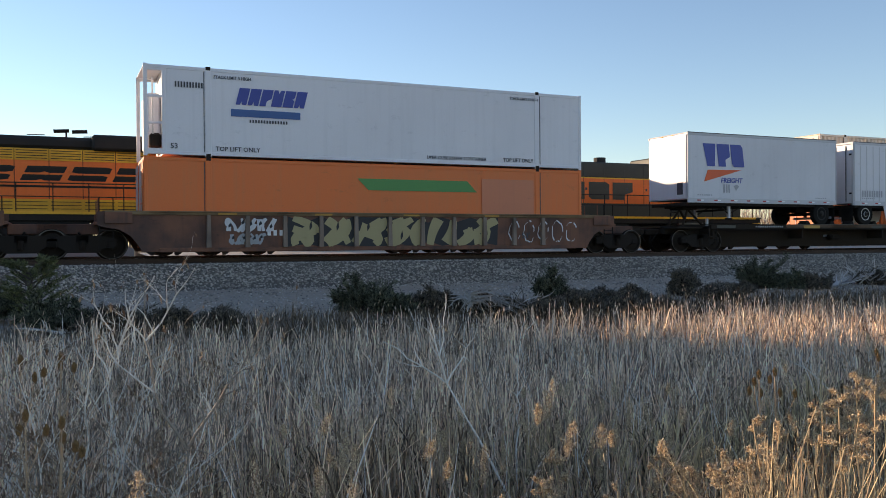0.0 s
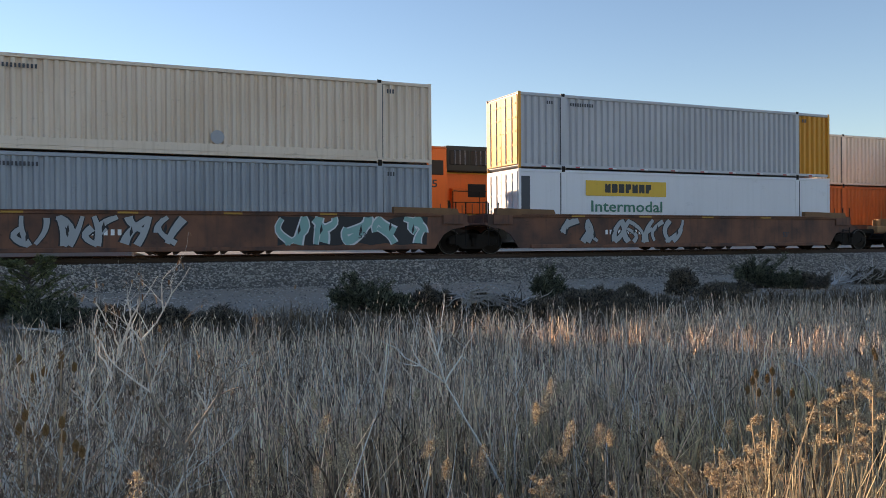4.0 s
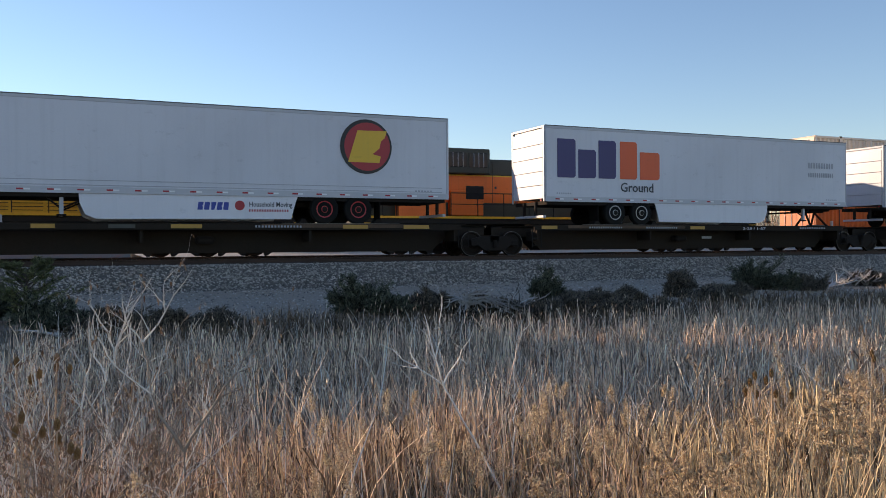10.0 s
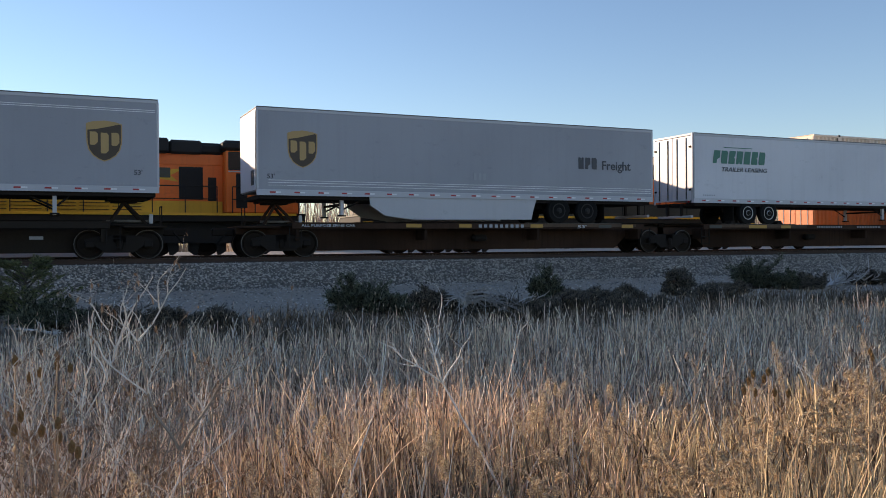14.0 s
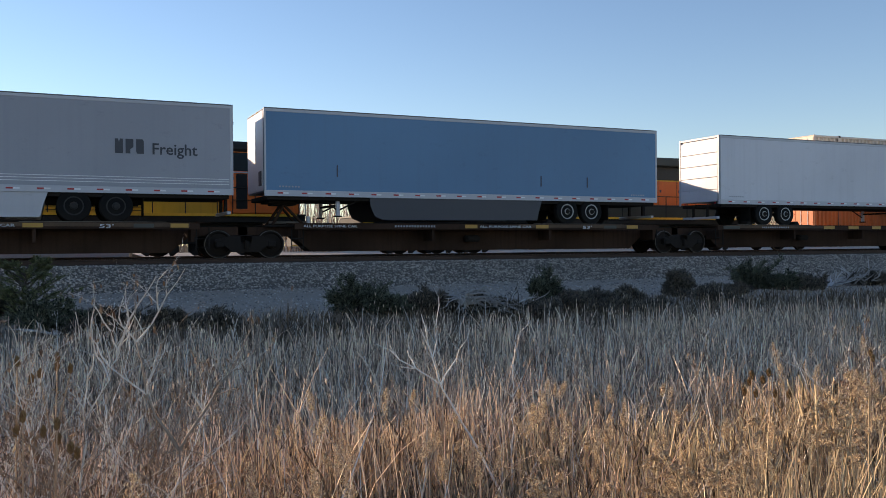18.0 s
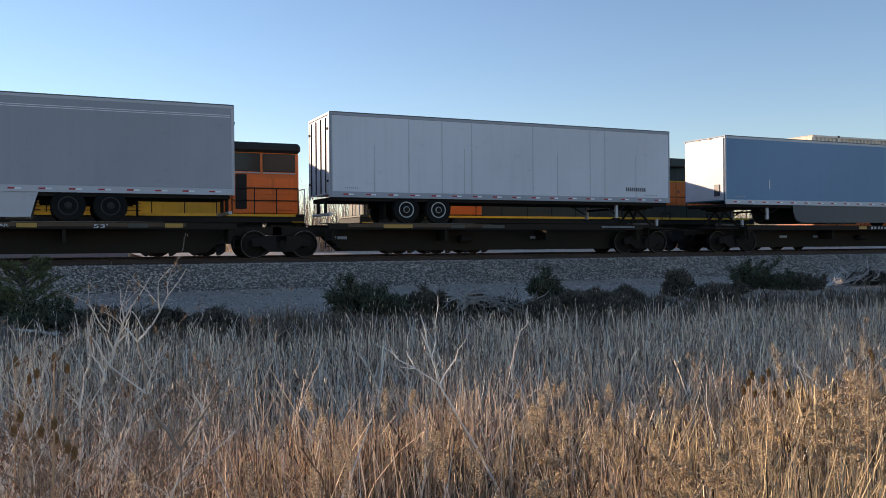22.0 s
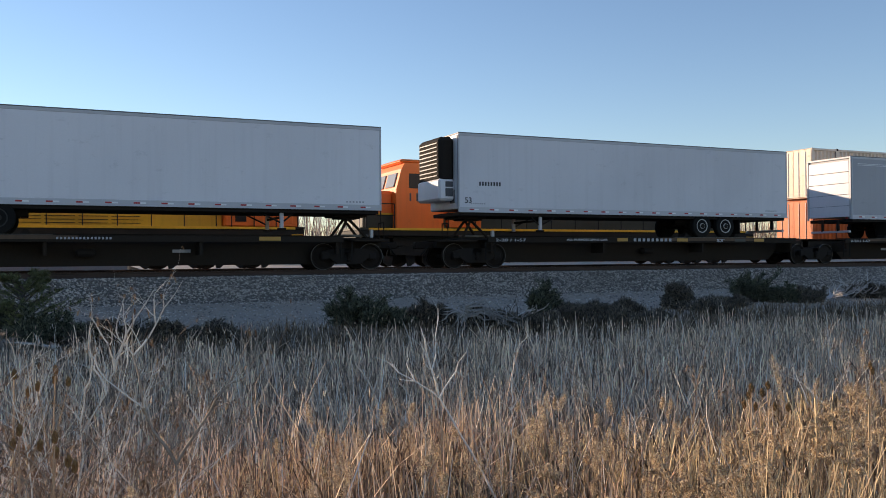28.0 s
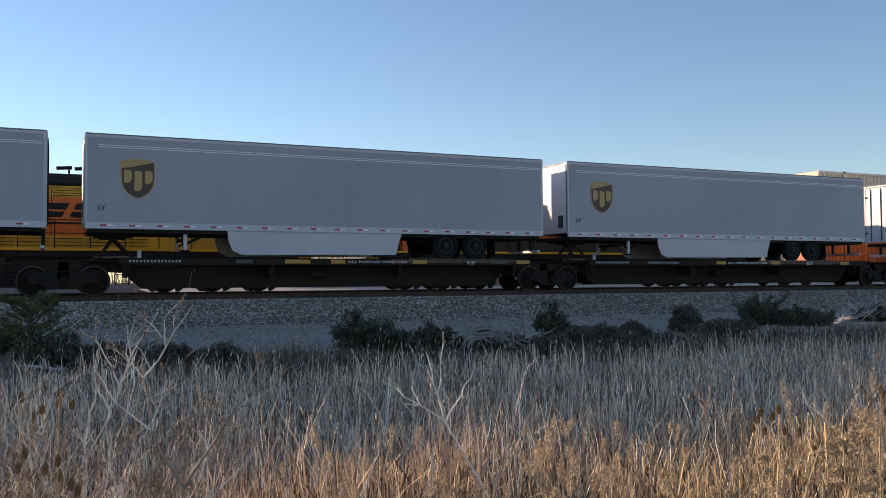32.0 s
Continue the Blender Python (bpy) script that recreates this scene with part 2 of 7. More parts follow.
def slotted(bm, x0, x1, z0, z1, kind, y, lean):
    """A plain slab with a cut corner or a small notch; no letter."""
    w, h = x1 - x0, z1 - z0
    out = {0: [(0, 0), (1, 0), (1, 1), (0, 1)],
           1: [(.15, 0), (1, 0), (1, .85), (.85, 1), (0, 1), (0, .15)],
           2: [(0, 0), (.38, 0), (.5, .2), (.62, 0), (1, 0), (1, 1), (0, 1)],
           3: [(0, 0), (1, 0), (1, 1), (.65, 1), (.5, .78), (.35, 1), (0, 1)],
           4: [(0, 0), (1, 0), (1, .4), (.8, .5), (1, .6), (1, 1), (0, 1)],
           5: [(0, 0), (.85, 0), (1, .15), (1, .85), (.85, 1), (0, 1)],
           6: [(0, 0), (.6, 0), (.6, .3), (1, .45), (1, 1), (0, 1)],
           7: [(.2, 0), (.8, 0), (1, 1), (0, 1)]}[kind]
    add_prism(bm, [(x0 + w * u + lean * h * v, z0 + h * v) for u, v in out], y - .004, y + .004)


def blocks(name, x0, x1, z0, z1, kinds, material, parent, y, lean=0.0, gap=.16, label=""):
    """A row of plain slotted blocks, the shape of a word mark."""
    bm = bmesh.new()
    n = len(kinds)
    w = (x1 - x0 - lean * (z1 - z0)) / n
    for i, k in enumerate(kinds):
        slotted(bm, x0 + i * w, x0 + (i + 1 - gap) * w, z0, z1, k, y, lean)
    bmesh.ops.recalc_face_normals(bm, faces=bm.faces[:])
    return part(name, bm, material, parent, label)


def bars(name, x0, x1, z0, z1, n, material, parent, y):
    """Small writing that cannot be made out: short upright bars."""
    bm = bmesh.new()
    w = (x1 - x0) / n
    for i in range(n):
        add_box(bm, x0 + i * w, x0 + (i + .55) * w, y - .003, y + .003, z0, z1)
    ob = part(name, bm, material, parent)
    ob["kind"] = "stuff"
    return ob


def thing(name, label, category, group="", at=None):
    ob = new(name)
    ob.empty_display_size = .3
    if at:
        ob.matrix_basis = at
    return tagged(ob, label, category, group)


# ---- the moving train: everything in it is placed by its distance along the train ----
TRACK, TRACK2 = 29.55, 36.25
V0, SLOW = 26.973, .00998
CARRIED = []


def gone(t):
    return V0 * t - SLOW * t * t


def aboard(ob, s):
    ob.location = (s, TRACK, 0)
    CARRIED.append((ob, s))
    return ob


SIDE = -1.3           # near face of a trailer or container, from the track's middle


# ---- trailers ----
def tyre_wheel(parent, x, y, z, r=.5, rim=RIM):
    """One road wheel: a tyre with its rim and hub; y is the outer face."""
    w = link("wheel", lathe([(r * .56, .02), (r * .62, 0), (r * .93, .01), (r, .05), (r, .23), (r * .93, .27), (r * .5, .27)], RUBBER, 24, ("tyre", r)), parent, (x, y, z))
    link("rim", lathe([(.06, -.02), (.11, -.02), (.12, .02), (r * .3, .05), (r * .42, .1), (r * .5, .02), (r * .58, .01), (r * .58, .12)], rim, 20, ("rim", r, rim.name)), w, (0, 0, 0), "dark disc rim" if rim is RIM else "painted disc rim")
    if y < 0:
        link("hub_cap", lathe([(.02, -.05), (.08, -.05), (.1, -.01), (.1, .03)], RIM if rim is RIM else DARKSTEEL, 12, ("hub", rim.name)), w)
    return w


def tape(parent, x0, x1, y, z, step=1.22, seed=0):
    """Two-colour reflector dashes along the lower rail, one mesh."""
    n = max(2, int((x1 - x0) / step))
    dark = LRED if seed % 3 == 1 else RED
    key = ("tape", round(x1 - x0, 2), n, dark.name)
    if key not in CACHE:
        bm = bmesh.new()
        for i in range(n):
            x = (i + .5) * (x1 - x0) / n
            add_box(bm, x - .17, x + .02, -.004, .004, 0, .05)
            add_box(bm, x + .02, x + .2, -.004, .004, 0, .05)
        for i, f in enumerate(bm.faces):
            f.material_index = i // 6 % 2
        CACHE[key] = finish(bm, [dark, REFWHITE])
    link("reflector_tape", CACHE[key], parent, (x0, y, z), "dashes of reflecting tape")["kind"] = "stuff"


def end_doors(t, x, out, ztop, zbot, col, roll=False):
    """The rear of a trailer at x, facing out (-1 or +1): two doors with lock rods, or one roll-up door."""
    f = lambda d: sorted((x, x + out * d))
    a, b = f(.03)
    if roll:
        for i in range(5):
            z0, z1 = zbot + .12 + i * (ztop - zbot - .3) / 5, zbot + .12 + (i + 1) * (ztop - zbot - .3) / 5 - .02
            box("door_panel", a, b, -1.15, 1.15, z0, z1, col, t, .008)
    else:
        for y0, y1 in ((-1.17, -.01), (.01, 1.17)):
            d = box("door", a, b, y0, y1, zbot + .1, ztop - .12, col, t, .008)
            for yy in ((y0 * .75 + y1 * .25), (y0 * .25 + y1 * .75)):
                c, e = f(.06)
                xm = (a + b) / 2
                rod("lock_rod", ((c + e) / 2 - xm + out * .02, yy - (y0 + y1) / 2, -1.3), ((c + e) / 2 - xm + out * .02, yy - (y0 + y1) / 2, 1.3), .02, DARKSTEEL, d)
            for k in range(2):
                z = -.9 + k * 1.8
                yh = (y0 if y0 < -.5 else y1) - (y0 + y1) / 2
                link("hinge", boxmesh(.05, .12, .08, DARKSTEEL), d, (out * .03, yh * .92, z))
    for yy in (-1.27, 1.17):
        a, b = f(.04)
        box("rear_post", a, b, yy, yy + .1, zbot, ztop, LTGREY, t, .008)
    box("header", a, b, -1.17, 1.17, ztop - .1, ztop - .01, LTGREY, t, .008)
    for yy in (-.45, .45):
        box("bumper_arm", *sorted((x - out * .02, x - out * .12)), yy - .05, yy + .05, zbot - .55, zbot + .01, DARKSTEEL, t, .01)
    box("rear_bumper", *sorted((x - out * .02, x - out * .14)), -1.1, 1.1, zbot - .62, zbot - .52, LTGREY, t, .01)
    for yy in (-1.0, .9):
        box("tail_lamp", *f(.035), yy - .05, yy + .05, zbot + .02, zbot + .09, RED, t, .01)


def trailer(s, length, col, wheels, label, skirt=None, gear=None, nose="L", style="plain", top=5.0, bot=2.06, skirtcol=None, railcol=None, rim=RIM, roll=False, group="", endcol=None, taper=.5):
    """A road trailer; local x runs from its end that leads, z from the rail's top."""
    t = aboard(thing("semi_trailer" if length > 10 else "pup_trailer", label, "trailer", group), s)
    skirtcol, railcol, endcol = skirtcol or col, railcol or LTGREY, endcol or col
    y0, y1 = SIDE, -SIDE
    box("body", .03, length - .03, y0 + .012, y1 - .012, bot + .14, top - .05, col, t, .01)
    box("roof", .01, length - .01, y0 + .03, y1 - .03, top - .05, top, LTGREY, t, .02)
    box("roof_edge", .005, length - .005, y0 - .004, y0 + .03, top - .035, top + .004, EDGE, t, .006)
    for ya, yb in ((y0, y0 + .05), (y1 - .05, y1)):
        box("top_rail", 0, length, ya, yb, top - .13, top - .012, railcol, t, .012)
        if ya < 0:
            box("bottom_rail", 0, length, ya - .004, yb, bot, bot + .2, railcol, t, .012)
        for xa in (0, length - .07) if ya < 0 else ():
            box("corner_post", xa, xa + .07, ya - .003 * (ya < 0), yb + .003 * (ya > 0), bot + .2, top - .13, railcol, t, .015)
    box("floor_frame", .1, length - .1, y0 + .08, y1 - .08, bot - .12, bot + .02, DARKSTEEL, t, .01)
    tape(t, .2, length - .2, y0 - .006, bot + .08, .82, int(s))
    box("rail_lip", 0, length, y0 - .014, y0 - .003, bot + .0, bot + .035, railcol, t, .004)
    tail = -1 if nose == "R" else 1
    end_doors(t, 0 if nose == "R" else length, tail, top, bot, endcol, roll)
    xn = length if nose == "R" else 0
    # nose: flat sheet with a frame and the service panel
    a, b = sorted((xn, xn + (.02 if nose == "R" else -.02)))
    box("nose_panel", a, b, -1.2, 1.2, bot + .18, top - .1, endcol, t, .006)
    box("service_panel", *sorted((xn, xn + (.05 if nose == "R" else -.05))), -1.0, -.65, bot + .35, bot + .85, LDARK, t, .015)
    for yy in (-.35, .35):
        box("marker_lamp", *sorted((xn, xn + (.04 if nose == "R" else -.04))), yy - .05, yy + .05, top - .09, top - .05, LYELLOW, t, .008)
    # running gear
    for wx in wheels:
        rod("axle", (wx, -1.0, 1.66), (wx, 1.0, 1.66), .07, DARKSTEEL, t, 8)
        for yy, sgn in ((y0 + .02, 1), (y1 - .02, -1)):
            w = tyre_wheel(t, wx, yy, 1.66, .5, rim)
            if sgn < 0:
                w.rotation_euler = (0, 0, math.pi)
        box("spring_hanger", wx - .35, wx - .25, -.62, -.48, 1.62, bot - .1, DARKSTEEL, t, .01)
    m0, m1 = min(wheels) - .8, max(wheels) + .8
    for yy in (-.6, .5):
        box("slider_rail", m0, m1, yy, yy + .1, bot - .32, bot - .1, DARKSTEEL, t, .01)
    xm = (m0 - .0) if tail < 0 else m1
    for yy in (y0 + .05,):
        box("mud_flap", xm - .01, xm + .01, yy, yy + .62, 1.32, bot - .12, RUBBER, t, 0)
    # landing legs
    g = gear if gear is not None else (length - 3.0 if nose == "R" else 3.0)
    for yy in (y0 + .2, y1 - .32):
        box("landing_leg", g - .06, g + .06, yy, yy + .12, 1.42, bot - .1, LTGREY, t, .01)
        box("landing_foot", g - .14, g + .14, yy - .03, yy + .15, 1.38, 1.43, DARKSTEEL, t, .01)
        rod("leg_brace", (g, yy + .06, 1.6), (g + (-.75 if nose == "R" else .75), yy + .06, bot - .1), .03, DARKSTEEL, t)
        if yy < 0:
            rod("leg_brace", (g, yy + .06, 1.6), (g - (-.45 if nose == "R" else .45), yy + .06, bot - .1), .03, DARKSTEEL, t)
    box("leg_cross_brace", g - .03, g + .03, y0 + .3, y1 - .3, 1.75, 1.83, DARKSTEEL, t, .01)
    kp = length - .9 if nose == "R" else .9
    box("kingpin_plate", kp - .6, kp + .6, -.6, .6, bot - .2, bot - .12, DARKSTEEL, t, .01)
    if skirt:
        a, b = skirt
        if nose == "R":
            pts = [(a, bot), (a + .12, 1.7), (a + .22, 1.31), (b - taper, 1.28), (b - taper * .35, 1.42), (b - .02, 1.78), (b, bot)]
        else:
            pts = [(a, bot), (a + .02, 1.78), (a + taper * .35, 1.42), (a + taper, 1.28), (b - .22, 1.31), (b - .12, 1.7), (b, bot)]
        sk = prism("side_skirt", pts, y0 + .03, y0 + .055, skirtcol, t, "smooth panel along the underside")
        prism("side_skirt", pts, y1 - .055, y1 - .03, skirtcol, t)
        for k in range(2):
            x = a + .9 + k * (b - a - 1.8)
            rod("skirt_bracket", (x, y0 + .06, 1.5), (x, y0 + .6, bot - .1), .02, DARKSTEEL, t)
    # skins
    if style == "posts":
        # flush grey strips: the shade of the side's grooves is put into their colour
        for i in range(1, int(length / .415)):
            box("side_seam", i * .415 - .022, i * .415 + .022, y0 + .003, y0 + .02, bot + .2, top - .2, LTGREY, t, .006)
    elif style == "panels":
        for i in range(1, int(length / 1.22)):
            box("side_seam", i * 1.22 - .02, i * 1.22 + .02, y0 + .004, y0 + .02, bot + .2, top - .13, LTGREY, t, .006)
    elif style == "tanposts":
        for x in (1.37, 2.76, 4.19, 4.89, 5.53, 6.89, 8.26, 9.64, 11.01, 11.72, 12.38, 13.11, 13.75, 14.45, 15.14, 15.61):
            box("side_post", x - .11, x + .11, y0 + .002, y0 + .02, bot + .2, top - .22, TANPOST, t, .006)
    elif style == "lines":
        for z in (top - .36, top - .42):
            box("trim_line", .4, length - .1, y0 + .002, y0 + .02, z, z + .02, REFWHITE, t, 0)
    elif style == "lowlines":
        for z in (bot + .33, bot + .42, bot + .5):
            box("trim_line", .4, length - .1, y0 + .002, y0 + .02, z, z + .018, REFWHITE, t, 0)
    elif style == "scuffed":
        for i, x in enumerate((1.6, 2.9, 4.2, 5.1, 5.4, 8.0, 9.1, 10.6, 11.3, 12.8)):
            if x < length:
                box("side_seam", x - .02, x + .02, y0 + .004, y0 + .02, bot + .2, top - (.13 if i % 3 else 1.1), LTGREY, t, .006)
    # small stencilled marks
    rng = random.Random(int(s * 10))
    bars("lettering", .5, .5 + rng.uniform(.5, .9), bot + .3, bot + .35, 7, FADED, t, y0 - .004)
    bars("lettering", length - 1.3, length - .6, bot + .26, bot + .31, 6, FADED, t, y0 - .004)
    return t


def shield(t, x0, y=SIDE, z0=3.0):
    """A brown shield badge with a gold rim, a gold sweep across its top and three plain gold slabs."""
    w, h = 1.03, 1.26
    P = lambda pts: [(x0 + w * u, z0 + h * v) for u, v in pts]
    rim = [(.5, 0), (.66, .05), (.82, .14), (.94, .28), (.99, .44), (1, .6), (1, .92), (.82, .97), (.5, 1), (.18, .97), (0, .92), (0, .6), (.01, .44), (.06, .28), (.18, .14), (.34, .05)]
    prism("shield_badge", P(rim), y - .002, y + .016, LGOLD, t, "brown and gold shield badge")
    prism("shield_field", P([(.5 + (u - .5) * .93, .5 + (v - .5) * .95) for u, v in rim]), y - .005, y, LBROWN, t)
    prism("shield_band", P([(.035, .76), (.3, .79), (.6, .85), (.95, .925), (.8, .955), (.5, .975), (.18, .945), (.035, .90)]), y - .009, y - .006, LGOLD, t)
    bm = bmesh.new()
    for x, lo, up in ((.10, .40, .72), (.40, .20, .70), (.70, .39, .71)):
        slab = [(x + .02, lo), (x + .14, lo), (x + .22, lo + .07), (x + .22, up - .05), (x + .17, up), (x, up), (x, lo + .03)]
        add_prism(bm, P(slab), y - .010, y - .006)
    bmesh.ops.recalc_face_normals(bm, faces=bm.faces[:])
    part("shield_mark", bm, LGOLD, t, "three plain gold slabs")


def disc(name, x, z, r, mat_, t, y, n=28):
    bm = bmesh.new()
    add_prism(bm, [(x + r * math.cos(2 * math.pi * i / n), z + r * math.sin(2 * math.pi * i / n)) for i in range(n)], y - .003, y + .003)
    bmesh.ops.recalc_face_normals(bm, faces=bm.faces[:])
    return part(name, bm, mat_, t)


def badge_orange(t, x0, x1):
    """Orange badge with a dark border and dark shapes."""
    y, z0, z1 = SIDE, 3.85, 4.72
    prism("badge_border", [(x0 + .12, z0), (x1 - .12, z0), (x1, z1 - .08), (x0 + (x1 - x0) / 2, z1), (x0, z1 - .08)], y - .003, y + .016, LDARK, t)
    prism("badge", [(x0 + .18, z0 + .06), (x1 - .18, z0 + .06), (x1 - .07, z1 - .13), (x0 + (x1 - x0) / 2, z1 - .06), (x0 + .07, z1 - .13)], y - .007, y, LORANGE, t, "orange badge")
    blocks("badge_mark", x0 + .3, x1 - .3, z0 + .2, z1 - .22, [7, 4, 3, 3, 5, 3], LDARK, t, y - .008, 0, .22)


def mark_charcoal(t, x0, x1, words_too=True):
    y = SIDE - .003
    blocks("logo", x0 + .35, x1, 3.35, 4.45, [2, 5, 6], LDARK, t, y, .25, .08)
    prism("logo_bar", [(x0 - .35, 3.0), (x0 + 1.4, 3.0), (x0 + 1.45, 3.25), (x0 - .2, 3.25)], y - .003, y + .003, LYELLOW, t)
    words("lettering", "Freight", .42, LDARK, t, (x0 + 1.65, y, 2.95), .15)
    prism("slogan_panel", [(7.0, 3.5), (8.3, 3.5), (8.3, 3.85), (7.0, 3.85)], y - .003, y + .003, LDARK, t)
    bars("lettering", 7.1, 8.2, 3.62, 3.74, 8, REFWHITE, t, y - .005)
    for x in (x0 - 2.2, x0 - 1.7):
        bars("lettering", x, x + .4, 2.5, 2.7, 4, FADED, t, y)


def mark_band(t, x0, x1, slant0):
    """A dark band at the top with a yellow word shape."""
    y = SIDE - .003
    prism("band", [(x0, 4.2), (x1 - .1 if slant0 else x1, 4.2), (x1, 4.62), (x0 + (.15 if not slant0 else 0), 4.62)], y - .003, y + .003, LDARK, t, "charcoal band")
    a = x1 - 1.5 if slant0 else x0 + .3
    blocks("band_mark", a, a + 1.2, 4.25, 4.58, [2, 5, 6], LYELLOW, t, y - .005, .2, .1)


def mark_two_colour(t, x0, x1):
    """Large purple and orange plain shapes."""
    y, w = SIDE - .003, x1 - x0
    for name, shade, slabs in (("logo", DEEPPURPLE, ((0, .17, 1), (.195, .365, .74), (.39, .56, 1))), ("logo", LORANGE, ((.60, .77, 1), (.80, 1, .74)))):
        bm = bmesh.new()
        for u, v, up in slabs:
            a, b, c = x0 + u * w, x0 + v * w, 3.0 + 1.5 * up
            add_prism(bm, [(a, 3.0), (b - .08, 3.0), (b, 3.08), (b, c - .08), (b - .08, c), (a, c)], y - .004, y + .004)
        bmesh.ops.recalc_face_normals(bm, faces=bm.faces[:])
        part(name, bm, shade, t, "plain slabs of a word mark")
    words("lettering", "Ground", .52, LDARK, t, (x0 + .6 * w, y, 2.5))


def mark_green(t, x0, x1):
    y = SIDE - .003
    blocks("logo", x0, x1, 3.75, 4.3, [6, 1, 4, 2, 0, 4, 1], LGREEN, t, y, .15, .2)
    box("logo_line", x0 + .6, x0 + 2.2, y - .003, y + .003, 4.42, 4.45, LGREEN, t, 0)
    words("lettering", "TRAILER LEASING", .26, LDARK, t, (x0 + .45, y, 3.42), .2, x1 - x0 - .45)


def mark_boxed(t, x0, x1):
    y = SIDE - .003
    bm = bmesh.new()
    for a, b, c, d in ((x0, x1, 3.9, 3.94), (x0, x1, 4.62, 4.66), (x0, x0 + .04, 3.9, 4.66), (x1 - .04, x1, 3.9, 4.66)):
        add_box(bm, a, b, y - .003, y + .003, c, d)
    part("logo_frame", bm, LDARK, t)
    blocks("logo", x0 + .15, x1 - .15, 4.15, 4.42, [6, 1, 4, 2, 0, 4, 1], LDARK, t, y, .15, .2)
    bars("lettering", x0 + .4, x1 - .2, 4.0, 4.06, 12, LDARK, t, y)
    box("logo_line", x0 + .3, x1 - .2, y - .003, y + .003, 4.48, 4.5, LDARK, t, 0)


def reefer_unit(t, x, out):
    """Cooling unit on a trailer's nose: dark grille above, white housing below."""
    a = lambda d0, d1: sorted((x + out * d0, x + out * d1))
    box("cooling_unit", *a(.02, .62), -1.0, 1.0, 3.2, 4.85, DARKSTEEL, t, .12, "black cooling unit with a grille")
    box("unit_housing", *a(.02, .66), -1.02, 1.02, 2.5, 3.3, WHITE2, t, .08)
    for i in range(9):
        box("grille_slat", *a(.62, .65), -.8, .8, 3.4 + i * .15, 3.44 + i * .15, LDARK, t, 0)
    box("control_panel", *a(.1, .4), -1.045, -1.015, 2.65, 2.95, LDARK, t, .01)
    box("control_panel", *a(.1, .4), -1.045, -1.015, 3.0, 3.2, LDARK, t, .01)


